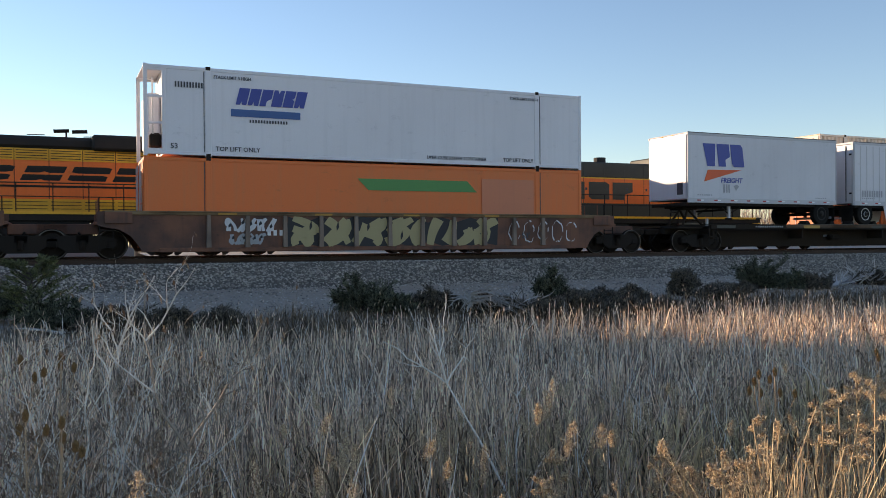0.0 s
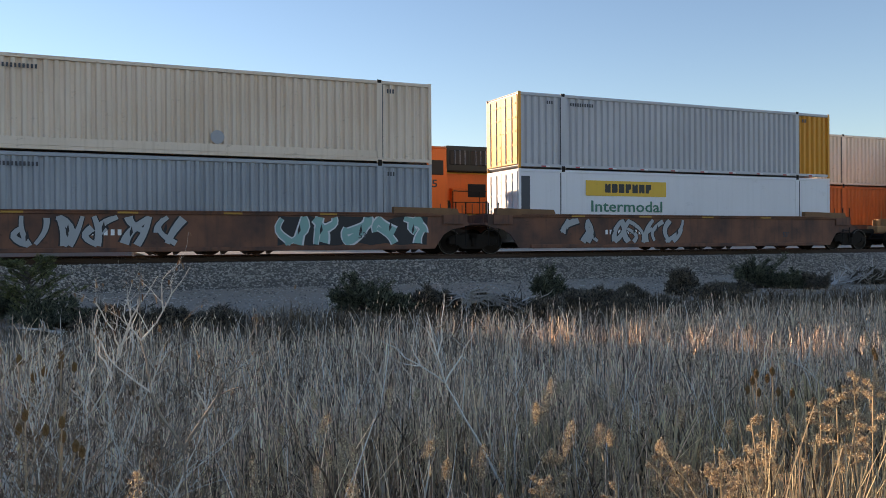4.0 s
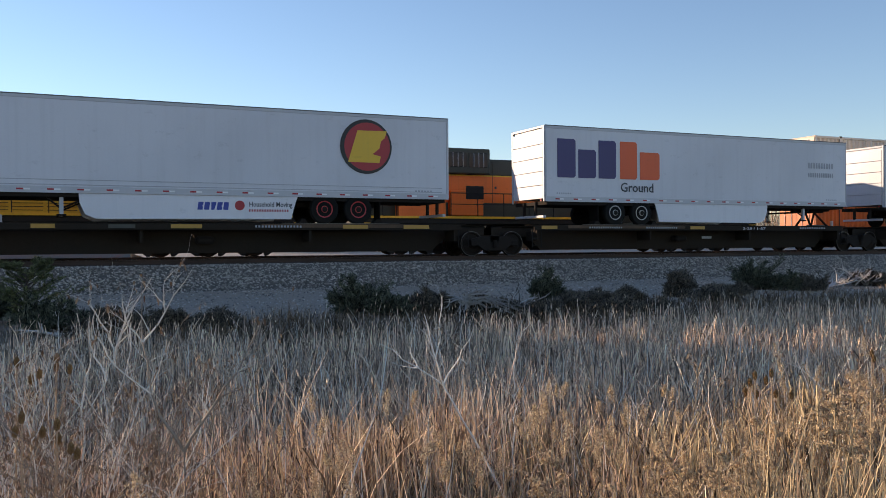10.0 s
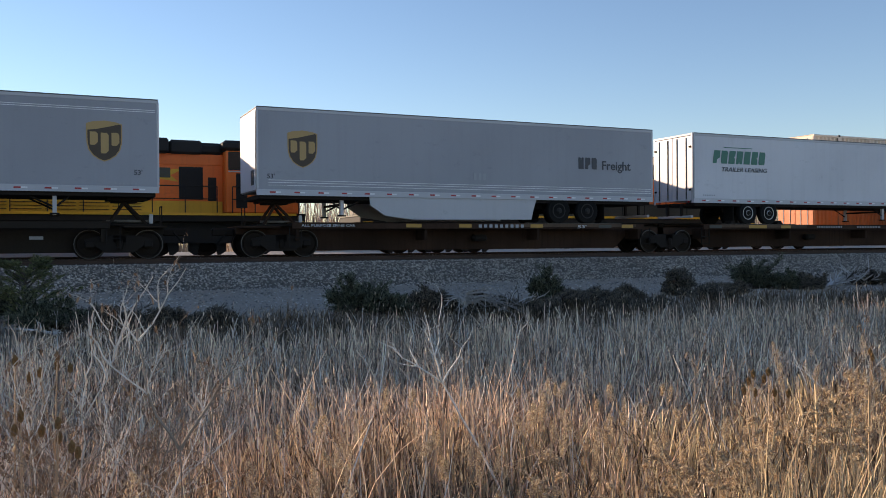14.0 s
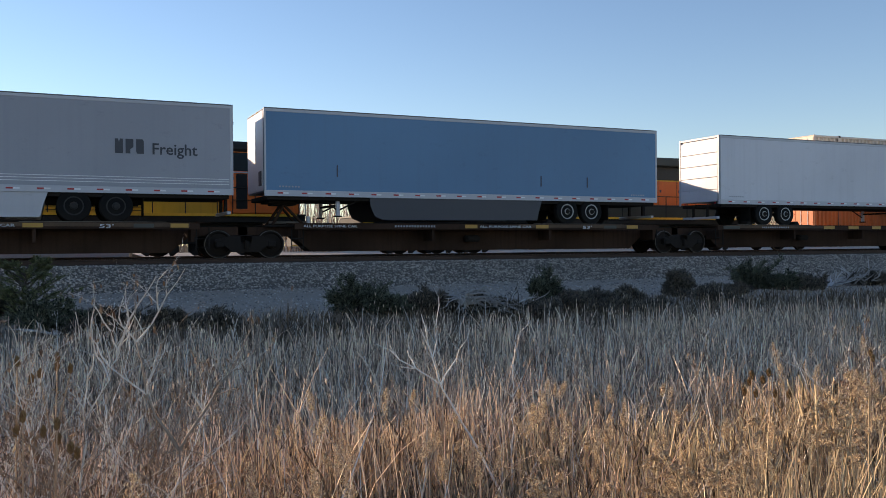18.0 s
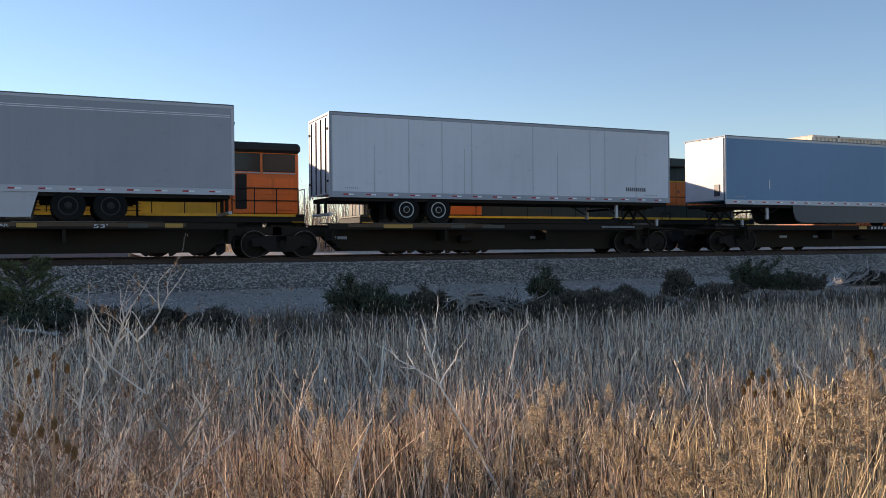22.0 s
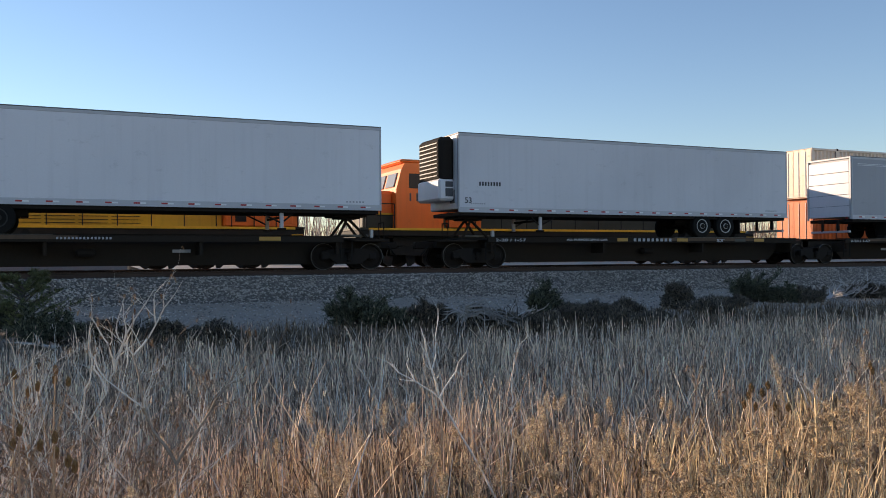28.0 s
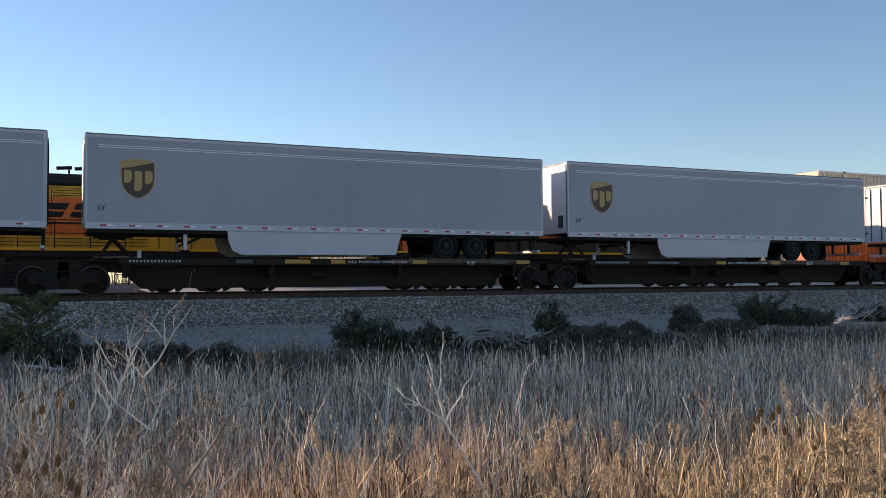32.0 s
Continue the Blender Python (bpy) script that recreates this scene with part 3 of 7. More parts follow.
# distance, length, colour, wheels, skirt, nose, style, mark
def build_trailers():
    P, G = "pup trailer", "trailers on the train"
    lb_w = "white road trailer with %s"
    lb_u = "grey trailer with brown shield badge and %s skirt"
    t = trailer(23.85, 8.5, WHITE, [7.61], lb_w % "blue and orange lettering shapes", None, 2.4, "L", "plain", group=G)
    y = SIDE - .003
    blocks("logo", .9, 3.0, 3.6, 4.55, [7, 6, 1], LBLUE, t, y, -.12, .1)
    prism("logo_sweep", [(.85, 2.95), (1.05, 3.45), (2.9, 3.48)], y - .003, y + .003, LORANGE, t, "orange sweep")
    words("lettering", "FREIGHT", .3, LBLUE, t, (1.75, y, 2.92), .15)
    prism("hazard_sign", [(2.6, 2.6), (2.75, 2.78), (2.6, 2.96 - .1), (2.45, 2.78)], y - .003, y + .003, FADED, t)
    bars("lettering", 1.9, 2.3, 2.5, 2.85, 3, FADED, t, y)
    t = trailer(33.49, 8.3, WHITE, [.75], lb_w % "an orange badge and upright seams", (1.93, 4.94), 6.9, "R", "posts", rim=WHITERIM, group=G)
    badge_orange(t, 5.26, 7.74)
    bars("lettering", .5, 1.9, 2.45, 2.75, 9, FADED, t, y)
    t = trailer(42.67, 8.3, WHITE2, [7.4], lb_w % "an orange badge and a white skirt", (2.73, 6.67), 1.9, "L", "posts", rim=WHITERIM, group=G)
    badge_orange(t, .76, 3.18)
    t = trailer(51.76, 8.45, GREY, [.83], lb_u % "no", None, 5.6, "R", "lines", group=G, endcol=WHITE)
    shield(t, 6.4)
    t = trailer(61.40, 8.45, WHITE, [7.4], lb_w % "charcoal shapes over a yellow bar", (2.8, 6.67), 1.9, "L", "plain", rim=WHITERIM, group=G)
    mark_charcoal(t, 3.0, 6.43)
    t = trailer(70.43, 8.4, LTGREY, [.91], "pale grey pup trailer with a charcoal band on a spine car", (1.54, 5.16), 6.6, "R", "plain", group=G, roll=True)
    mark_band(t, 4.14, 8.36, False)
    t = trailer(207.53, 8.4, WHITE2, [7.34], lb_w % "an orange badge", (2.79, 6.63), 1.9, "L", "posts", group=G)
    badge_orange(t, .81, 3.36)
    t = trailer(216.82, 8.45, LTGREY, [.77], "scuffed pale trailer with an orange badge on a spine car", None, 6.0, "R", "plain", group=G)
    badge_orange(t, 5.18, 7.76)
    bars("lettering", 1.0, 2.4, 2.35, 2.6, 8, FADED, t, y)
    t = trailer(226.28, 8.45, WHITE, [7.47], lb_w % "charcoal shapes over a yellow bar", None, 2.6, "L", "plain", rim=WHITERIM, group=G)
    mark_charcoal(t, 2.9, 6.06)
    words("lettering", "An", .3, LDARK, t, (2.95, y, 2.5))
    words("lettering", "Company", .3, LDARK, t, (4.6, y, 2.5))
    bars("lettering", 3.4, 4.5, 2.5, 2.72, 7, LDARK, t, y)
    t = trailer(235.43, 8.4, GREY, [.7], lb_u % "a white", (1.27, 4.4), 6.2, "R", "lines", skirtcol=WHITE2, group=G, endcol=WHITE)
    shield(t, 6.24)
    badged = [  # distance, wheels, skirt, nose, badge, style
        (246.34, [3.09, 4.32], (5.27, 11.49), "R", 14.05, "lines", "a cream"), (362.61, [3.08, 4.39], (4.96, 11.51), "R", 14.04, "lines", "a white"),
        (381.82, [11.7, 13.0], (3.95, 10.68), "L", 1.05, "lowlines", "a grey"), (471.50, [11.4, 12.6], (3.02, 10.69), "L", 1.0, "lowlines", "a white"),
        (526.03, [11.3, 12.5], (4.21, 10.41), "L", 1.05, "lines", "a white"), (560.55, [11.5, 12.77], (4.16, 10.41), "L", .95, "lines", "a white"),
        (577.86, [11.2, 12.4], (4.25, 10.39), "L", .96, "lines", "a pale"), (635.13, [3.0, 4.25], (5.2, 11.4), "R", 14.02, "lines", "a pale"),
        (690.45, [11.3, 12.4], (3.85, 10.46), "L", .9, "lines", "a white"), (781.26, [3.15, 4.44], (5.26, 11.38), "R", 13.83, "lines", "a cream"),
        (819.05, [12.5, 13.7], (5.96, 10.69), "L", 1.23, "lines", "a short white"), (836.40, [11.54, 12.70], (4.18, 10.26), "L", 1.07, "lines", "a white"),
        (853.63, [12.1, 13.3], (4.3, 10.38), "L", 1.02, "lines", "a white"), (870.90, [11.7, 12.9], (4.3, 10.38), "L", 1.07, "lines", "a cream")]
    for s, w, sk, nose, bx, style, word in badged:
        ln = 15.2 if s == 690.45 else 16.15
        t = trailer(s, ln, GREY, w, lb_u % word, sk, None, nose, style, skirtcol=LTGREY, roll=nose == "R", group=G, endcol=WHITE2, taper=1.6 if style == "lowlines" else 1.2 if s in (362.61, 635.13) else .45)
        shield(t, bx)
        words("lettering", "53'", .22, LDARK, t, (.35 if nose == "L" else 15.4, y, 2.62))
        if style == "lowlines":
            blocks("logo", 12.58, 13.5, 3.3, 3.75, [3, 6, 1], LDARK, t, y, 0, .25)
            words("lettering", "Freight", .5, LDARK, t, (13.65, y, 3.3), 0, 1.4)
            bars("lettering", 8.0, 8.6, 2.75, 3.0, 3, FADED, t, y)
    # the rest of the long trailers
    t = trailer(265.65, 16.15, WHITE, [11.52, 12.73], lb_w % "a red and yellow disc", (3.8, 10.58), 3.32, "L", "plain", skirtcol=WHITE2, rim=RED, group=G)
    disc("disc_border", 13.02, 3.85, .95, BLACK, t, y)
    disc("disc", 13.06, 3.85, .84, LRED, t, y - .005)
    prism("disc_shape", [(12.35, 3.3), (13.5, 3.3), (13.55, 3.52), (13.25, 3.6), (13.5, 3.8), (13.56, 4.05), (13.7, 4.17), (13.78, 4.42), (12.7, 4.4)], y - .014, y - .008, LYELLOW, t)
    blocks("logo", 7.3, 8.35, 1.6, 1.85, [4, 1, 7, 4, 1], LBLUE, t, SIDE + .026, .15, .2)
    disc("logo_disc", 8.65, 1.75, .16, LRED, t, SIDE + .026)
    words("lettering", "Household Moving", .23, LDARK, t, (8.95, SIDE + .026, 1.72), 0, 1.45)
    bars("lettering", 8.95, 10.3, 1.55, 1.63, 16, LRED, t, SIDE + .026)
    for z in (2.45, 2.3):
        box("trim_line", .3, 15.9, SIDE - .002, SIDE + .02, z, z + .02, FADED, t, 0)
    for s, w, sk, x0, x1, g in ((285.90, [3.25, 4.54], (5.19, 11.29), .54, 5.42, 13.64), (304.53, [2.4, 3.65], (5.26, 11.38), .29, 5.22, 12.6)):
        t = trailer(s, 16.1, WHITE, w, lb_w % "large purple and orange shapes", sk, g, "R", "plain", skirtcol=WHITE2, roll=True, rim=WHITERIM, group=G)
        mark_two_colour(t, x0, x1)
        bars("lettering", 13.7, 15.3, 3.75, 4.0, 10, FADED, t, y)
        bars("lettering", 13.7, 15.3, 3.35, 3.55, 12, FADED, t, y)
    trailer(890.2, 16.15, WHITE2, [3.0, 4.2], "cream-white trailer with sunlit end doors on a spine car", (5.2, 11.4), 13.0, "R", "panels", skirtcol=WHITE, rim=WHITERIM, group=G)
    t = trailer(323.67, 16.18, WHITE, [11.1, 12.35], lb_w % "green lettering shapes and no skirt", None, 3.5, "L", "plain", rim=WHITERIM, group=G)
    mark_green(t, 12.0, 15.1)
    t = trailer(344.18, 16.15, WHITE2, [3.2, 4.5], "white trailer with tan upright posts on a spine car", None, 12.6, "R", "tanposts", group=G)
    words("lettering", "53'", .26, LDARK, t, (15.2, y, 4.1))
    prism("hazard_sign", [(7.95, 2.42), (8.25, 2.72), (7.95, 3.02), (7.65, 2.72)], y - .003, y + .003, LDARK, t)
    prism("hazard_field", [(7.95, 2.48), (8.19, 2.72), (7.95, 2.96), (7.71, 2.72)], y - .006, y - .002, LTGREY, t)
    bars("lettering", .35, 2.3, 4.62, 4.74, 12, LDARK, t, y)
    t = trailer(400.10, 16.15, WHITE, [3.0, 4.2], lb_w % "green lettering shapes by its doors", None, 11.6, "R", "plain", rim=WHITERIM, group=G)
    mark_green(t, 1.02, 4.07)
    trailer(417.64, 16.15, WHITE, [2.79, 4.02], lb_w % "a white skirt and bare sides", (5.03, 11.3), 13.0, "R", "panels", skirtcol=WHITE2, rim=WHITERIM, group=G)
    t = trailer(436.81, 16.15, WHITE, [11.78, 13.05], lb_w % "red lettering shapes and upright seams", (4.12, 11.13), 3.0, "L", "panels", skirtcol=WHITE2, rim=WHITERIM, group=G)
    blocks("logo", 12.2, 14.5, 4.0, 4.65, [7, 7, 6, 2], LRED, t, y, .12, .1)
    words("lettering", "LEASE", .24, LDARK, t, (13.0, y, 3.68), .2, 1.6)
    bars("lettering", 14.6, 15.5, 2.5, 2.62, 11, LDARK, t, y)
    t = trailer(454.10, 16.15, LTGREY, [11.43, 12.69], "pale grey trailer with a charcoal band on a spine car", (3.36, 10.23), 3.0, "L", "plain", skirtcol=WHITE, rim=WHITERIM, group=G)
    mark_band(t, .05, 4.32, True)
    box("end_band", -.032, -.022, -1.195, 1.195, 4.2, 4.62, LDARK, t, 0, "charcoal band")
    for k in range(3):
        box("end_mark", -.04, -.033, -.35 + k * .42, -.02 + k * .42, 4.26, 4.56, LYELLOW, t, .004)
    bars("lettering", .5, 1.6, 2.5, 2.68, 10, LYELLOW, t, y)
    box("side_door", 9.6, 10.1, SIDE - .004, SIDE + .02, 2.9, 3.5, WHITE, t, .01)
    for s, w, sk in ((488.69, [11.81, 12.93], (3.7, 10.67)), (614.75, [12.3, 13.55], (3.92, 11.11))):
        t = trailer(s, 16.1, BLUE, w, "plain blue dry-van trailer with a dark skirt on a spine car", sk, 2.6, "L", "plain", skirtcol=LDARK, railcol=LTGREY, rim=WHITERIM, group=G, endcol=WHITE)
        for x, z in ((2.5, 2.75), (10.6, 2.6), (12.7, 2.6)):
            box("side_mark", x, x + .04, SIDE - .004, SIDE + .02, z, z + .4, LDARK if s < 500 else REFWHITE, t, 0)
    t = trailer(508.13, 14.6, WHITE, [2.51, 3.76], lb_w % "a small boxed mark", None, 11.4, "R", "plain", roll=True, rim=WHITERIM, group=G)
    mark_boxed(t, 11.36, 13.05)
    t = trailer(543.26, 16.0, WHITE2, [11.69, 12.87], lb_w % "a blue disc and dark lettering shapes", None, 3.0, "L", "plain", group=G)
    disc("disc", 2.35, 4.1, .58, LBLUE, t, y)
    prism("disc_shape", [(1.85, 4.4), (2.1, 4.4), (2.35, 3.85), (2.6, 4.4), (2.85, 4.4), (2.45, 3.65), (2.25, 3.65)], y - .008, y - .004, REFWHITE, t)
    blocks("logo", 3.4, 6.63, 3.75, 4.1, [7, 0, 3, 6, 2, 5], LDARK, t, y, .1, .1)
    for x in (7.9, 8.4, 9.0):
        prism("hazard_sign", [(x, 2.5), (x + .18, 2.7), (x, 2.9), (x - .18, 2.7)], y - .003, y + .003, FADED, t)
    bars("lettering", 12.8, 14.2, 2.45, 2.55, 14, LDARK, t, y)
    t = trailer(597.29, 14.5, WHITE, [2.8, 4.05], "old white trailer with scuffed seams on a spine car", None, 12.0, "R", "scuffed", railcol=GREY, rim=WHITERIM, group=G)
    bars("lettering", 12.3, 13.3, 2.5, 2.65, 10, LDARK, t, y)
    trailer(653.86, 16.1, WHITE, [2.78, 3.98], lb_w % "bare sides and a white skirt", (5.1, 11.59), None, "R", "plain", skirtcol=WHITE2, group=G, taper=1.5)
    t = trailer(672.86, 16.2, WHITE, [11.57, 12.82], lb_w % "a dark number mark and a pale skirt", (4.25, 11.08), None, "L", "plain", skirtcol=LTGREY, rim=WHITERIM, group=G)
    bars("lettering", .2, 1.6, 2.5, 2.68, 9, LDARK, t, y)
    t = trailer(706.75, 16.0, WHITE2, [11.81, 13.06], "white refrigerated trailer with a black cooling unit", None, 4.0, "L", "plain", railcol=LTGREY, rim=WHITERIM, group=G)
    reefer_unit(t, 0, -1)
    rod("fuel_tank", (4.3, -1.0, 1.72), (5.4, -1.0, 1.72), .28, LTGREY, t, 16)
    words("lettering", "53", .28, LDARK, t, (.5, y, 3.0))
    t = trailer(723.98, 16.1, WHITE, [11.7, 12.97], lb_w % "a small boxed mark and upright seams", (4.15, 11.12), 3.0, "L", "panels", skirtcol=WHITE2, rim=WHITERIM, group=G)
    mark_boxed(t, .94, 2.6)
    words("lettering", "53", .26, LDARK, t, (.35, y, 2.6))
    trailer(741.90, 16.1, WHITE2, [2.9, 4.1], lb_w % "bare sides and tall lock rods", None, 12.6, "R", "plain", group=G)
    t = trailer(761.0, 16.2, WHITE, [11.39, 12.66], "white refrigerated trailer with a rounded cooling unit", None, 3.6, "L", "plain", rim=WHITERIM, group=G)
    reefer_unit(t, 0, -1)
    words("lettering", "53", .3, LDARK, t, (.25, y, 2.4))
    bars("lettering", .85, 1.8, 3.05, 3.2, 8, LDARK, t, y)
    t = trailer(799.84, 16.1, WHITE, [3.0, 4.25], lb_w % "a boxed mark and upright seams", (4.83, 11.35), 12.9, "R", "panels", skirtcol=WHITE2, rim=WHITERIM, group=G)
    mark_boxed(t, 14.01, 15.67)
    words("lettering", "53'", .26, LDARK, t, (15.3, y, 2.6))


build_trailers()


# ---- containers ----
def corrugated(length, height, pitch, depth, material):
    """A side sheet with upright trapezoid waves, facing -y, its outermost face at y = 0."""
    key = ("corr", length, height, pitch, depth, material.name)
    if key in CACHE:
        return CACHE[key]
    n = int(length / pitch)
    p = length / n
    xs = []
    for i in range(n):
        for u, d in ((0, 0), (.30, 0), (.5, 1), (.80, 1)):
            xs.append((p * (i + u), d * depth))
    xs.append((length, 0))
    verts = [(x, d, z) for x, d in xs for z in (0, height)]
    faces = [(2 * i, 2 * i + 2, 2 * i + 3, 2 * i + 1) for i in range(len(xs) - 1)]
    me = bpy.data.meshes.new("m")
    me.from_pydata(verts, [], faces)
    me.materials.append(material)
    CACHE[key] = me
    return me


def container(s, z0, col, label, smooth=False, height=2.896, length=16.15, endcol=None, postcol=None, nosecol=None, fixed=None, doorcol=None, bay=0.0):
    """A long freight box with corner castings; its lifting posts stand a 40-foot pattern apart."""
    t = thing("shipping_container", label, "container", "stacked containers")
    if fixed:
        t.location = fixed
    else:
        aboard(t, s)
    t.location.z = z0
    if not fixed:
        CARRIED[-1] = (t, s, z0)
    y0, y1, h = SIDE, -SIDE, height
    post = postcol or col
    pa, pb = 1.98, length - 1.98
    if smooth:
        box("side_wall", .02 + bay, length - .02, y0 + .015, y1 - .015, .1, h - .03, col, t, .008)
        if bay:
            # an open bay for the cooling unit: frame bars, machinery and a bulkhead
            for k in range(4):
                box("bay_bar", .1, bay + .03, y0 + .005, y0 + .05, .16 + k * .84, .24 + k * .84, col, t, .01)
            box("bay_post", bay - .07, bay + .06, y0 + .004, y0 + .06, .1, h - .1, col, t, .01)
            box("cooling_unit", .16, bay - .02, -.55, 1.15, .3, 2.1, col, t, .08, "pale cooling unit")
            box("compressor", .2, bay - .06, -1.1, -.7, .24, .75, DARKSTEEL, t, .08)
            rod("coolant_pipe", (.3, -1.05, .7), (.3, -1.0, 2.5), .03, LTGREY, t)
    else:
        box("core", .05, length - .05, y0 + .115, y1 - .06, .1, h - .03, col, t, 0)
        for a, b in ((.08, pa - .1), (pa + .1, pb - .1), (pb + .1, length - .08)):
            e = endcol if (endcol and (a < 1 or b > length - 1)) else col
            if nosecol is not None and a < 1:
                e = col
            link("side_sheet", corrugated(round(b - a, 3), h - .32, .29, .085, e), t, (a, y0 + .012, .17))
    for ya, yb in ((y0, y0 + .06), (y1 - .06, y1)):
        box("top_rail", 0, length, ya, yb, h - .14, h - .035, col, t, .012)
        box("bottom_rail", 0, length, ya, yb, .055, .17, col, t, .012)
        for x, c in ((0, endcol or post), (pa - .1, post), (pb - .1, post), (length - .2, endcol or post)):
            w = .12 if x in (0,) or x == length - .2 else .2
            xx = x if x != length - .2 else length - .12
            box("corner_post", xx, xx + w, ya - .004 * (ya < 0), yb + .004 * (ya > 0), .0, h - .004, c, t, .012)
        for x in (pa - .1, pb - .1):
            for zz in (-.005, h - .11) if ya < 0 else ():
                box("lifting_casting", x + .02, x + .18, ya - .008 * (ya < 0), yb + .008 * (ya > 0), zz, zz + .12, DARKSTEEL, t, .01)
    for x in (pa - .14, pb + .12) if smooth else (pa - .125, pb + .105):
        box("post_seam", x, x + .02, y0 - .003, y0 + .03, .16, h - .15, LDARK, t, 0)
    box("roof", .02, length - .02, y0 + .05, y1 - .05, h - .05, h - .015, col, t, .01)
    # ends: leading end with lock rods, trailing end plain
    ec = doorcol or endcol or col
    for ya, yb in () if bay else ((y0 + .06, -.01), (.01, y1 - .06)):
        d = box("door", -.03, .0, ya, yb, .15, h - .12, ec, t, .006)
        for q in (.3, .7):
            yy = ya + (yb - ya) * q - (ya + yb) / 2
            rod("lock_rod", (-.035, yy, -1.25), (-.035, yy, 1.25), .018, LTGREY, d)
        for k in range(5):
            link("door_rib", boxmesh(.02, (yb - ya) * .9, .06, ec), d, (-.022, 0, -1.1 + k * .52))
    box("end_panel", length, length + .02, y0 + .06, y1 - .06, .15, h - .12, ec, t, .006)
    return t


def cmarks(t, z=0, cols=LDARK, h=2.896):
    y = SIDE - .006
    bars("lettering", 1.25, 1.55, h - .42, h - .3, 3, cols, t, y)
    bars("lettering", 2.3, 3.4, h - .45, h - .32, 10, cols, t, y)
    bars("lettering", 14.45, 14.75, h - .45, h - .3, 3, cols, t, y)


def lift_words(t, cols):
    y = SIDE - .006
    words("lettering", "TOP LIFT ONLY", .2, cols, t, (2.2, y, .22), 0, 1.45)
    words("lettering", "TOP LIFT ONLY", .2, cols, t, (12.7, y, .22), 0, 1.3)


def build_containers():
    y = SIDE - .006
    B, T = .34, 3.24
    # unseen stacks ahead of the first view, added to cast the train's shadow
    for s in (-21.9, -41.5):
        container(s, B, WHITE2, "unseen white container added to cast shade on the meadow", True)
        container(s, T, CGREY, "unseen grey container added on top to cast shade")
    t = container(2.48, B, REEFORANGE, "orange smooth-sided container in the well of a railcar", True)
    box("patch", 11.8, 14.0, y - .003, y + .003, .9, 2.45, FADEDORANGE, t, 0, "faded repainted patch")
    prism("logo", [(7.0, 2.35), (11.2, 2.35), (11.6, 1.95), (7.4, 1.95)], y - .003, y + .003, BANDGREEN, t, "green slanted band")
    t = container(2.48, T, WHITE2, "white refrigerated container with blue lettering shapes", True, bay=.62)
    blocks("logo", 2.85, 5.3, 1.75, 2.3, [2, 2, 6, 3, 4, 2], LBLUE, t, y, .25, .1)
    box("logo_bar", 2.7, 5.0, y - .003, y + .003, 1.36, 1.6, paint("bar_blue", (.02, .10, .30)), t, 0)
    bars("lettering", 3.3, 4.6, 1.18, 1.28, 14, LDARK, t, y)
    words("lettering", "53", .24, LDARK, t, (.8, y, .25))
    words("lettering", "STACK LIMIT 5 HIGH", .15, LDARK, t, (2.15, y, 2.55), 0, 1.2)
    words("lettering", "STACK LIMIT 5 HIGH", .15, LDARK, t, (13.0, y, 2.55), 0, 1.2)
    words("lettering", "UPER CUBE REEFER CONTAINER", .17, LDARK, t, (9.6, y, .22), .2, 2.4)
    lift_words(t, LDARK)
    bars("lettering", .95, 1.85, 2.2, 2.38, 10, LDARK, t, y)
    for s, cb, ct, lb, lt in ((84.38, TAN, TAN, "tan corrugated container in the well of a railcar", "tan corrugated container on top of another"),
                              (103.93, CBLUEGREY, TAN, "blue-grey corrugated container in a graffitied well car", "tan corrugated container with rusted end doors")):
        cmarks(container(s, B, cb, lb))
        t = container(s, T, ct, lt)
        cmarks(t)
        box("lower_panel", 2.1, 14.05, SIDE - .008, SIDE + .03, .17, .42, ct, t, .01)
        disc("faded_mark", 8.6, .65, .22, FADED, t, y - .003)
    for s, lt in ((123.64, "light grey corrugated container with yellow ends"), (147.05, "light grey corrugated container with yellow ends and a red disc")):
        t = container(s, B, WHITE2, "white smooth-sided container with a yellow name panel", True)
        # flush dark panel; the dark inside the opening is put into its colour
        box("cooling_unit_opening", .12, .5, SIDE + .002, SIDE + .02, .25, 2.6, LDARK, t, .01)
        box("name_panel", 3.0, 6.9, y - .003, y + .003, 1.9, 2.5, LYELLOW, t, .004, "yellow panel with dark shapes")
        blocks("panel_mark", 3.9, 6.2, 2.03, 2.38, [3, 5, 0, 6, 3, 2, 6], BLACK, t, y - .006, 0, .2)
        words("lettering", "Intermodal", .62, LGREEN, t, (3.2, y, 1.28), 0, 3.5)
        t = container(s, T, LTGREY, lt, False, endcol=CYELLOW, nosecol=1)
        if s > 140:
            disc("disc_border", 12.72, 1.55, .93, BLACK, t, y)
            disc("disc", 12.76, 1.55, .82, LRED, t, y - .006)
            prism("disc_shape", [(12.1, 1.0), (13.2, 1.0), (13.25, 1.22), (12.95, 1.3), (13.2, 1.5), (13.26, 1.75), (13.4, 1.87), (13.48, 2.12), (12.4, 2.1)], y - .015, y - .01, LYELLOW, t)
            words("lettering", "53'", .28, LDARK, t, (.95, y, 2.0))
            words("lettering", "53'", .28, LDARK, t, (14.9, y, 2.0))
            box("sign_panel", 3.1, 4.6, y - .003, y + .003, 1.75, 2.3, WHITE, t, 0)
            prism("hazard_sign", [(3.4, 1.82), (3.65, 2.05), (3.4, 2.28), (3.15, 2.05)], y - .007, y - .004, FADED, t)
            bars("lettering", .6, 1.75, 2.42, 2.55, 10, LDARK, t, y)
        cmarks(t)
        tape(t, .4, 15.8, SIDE - .006, .06, 1.5)
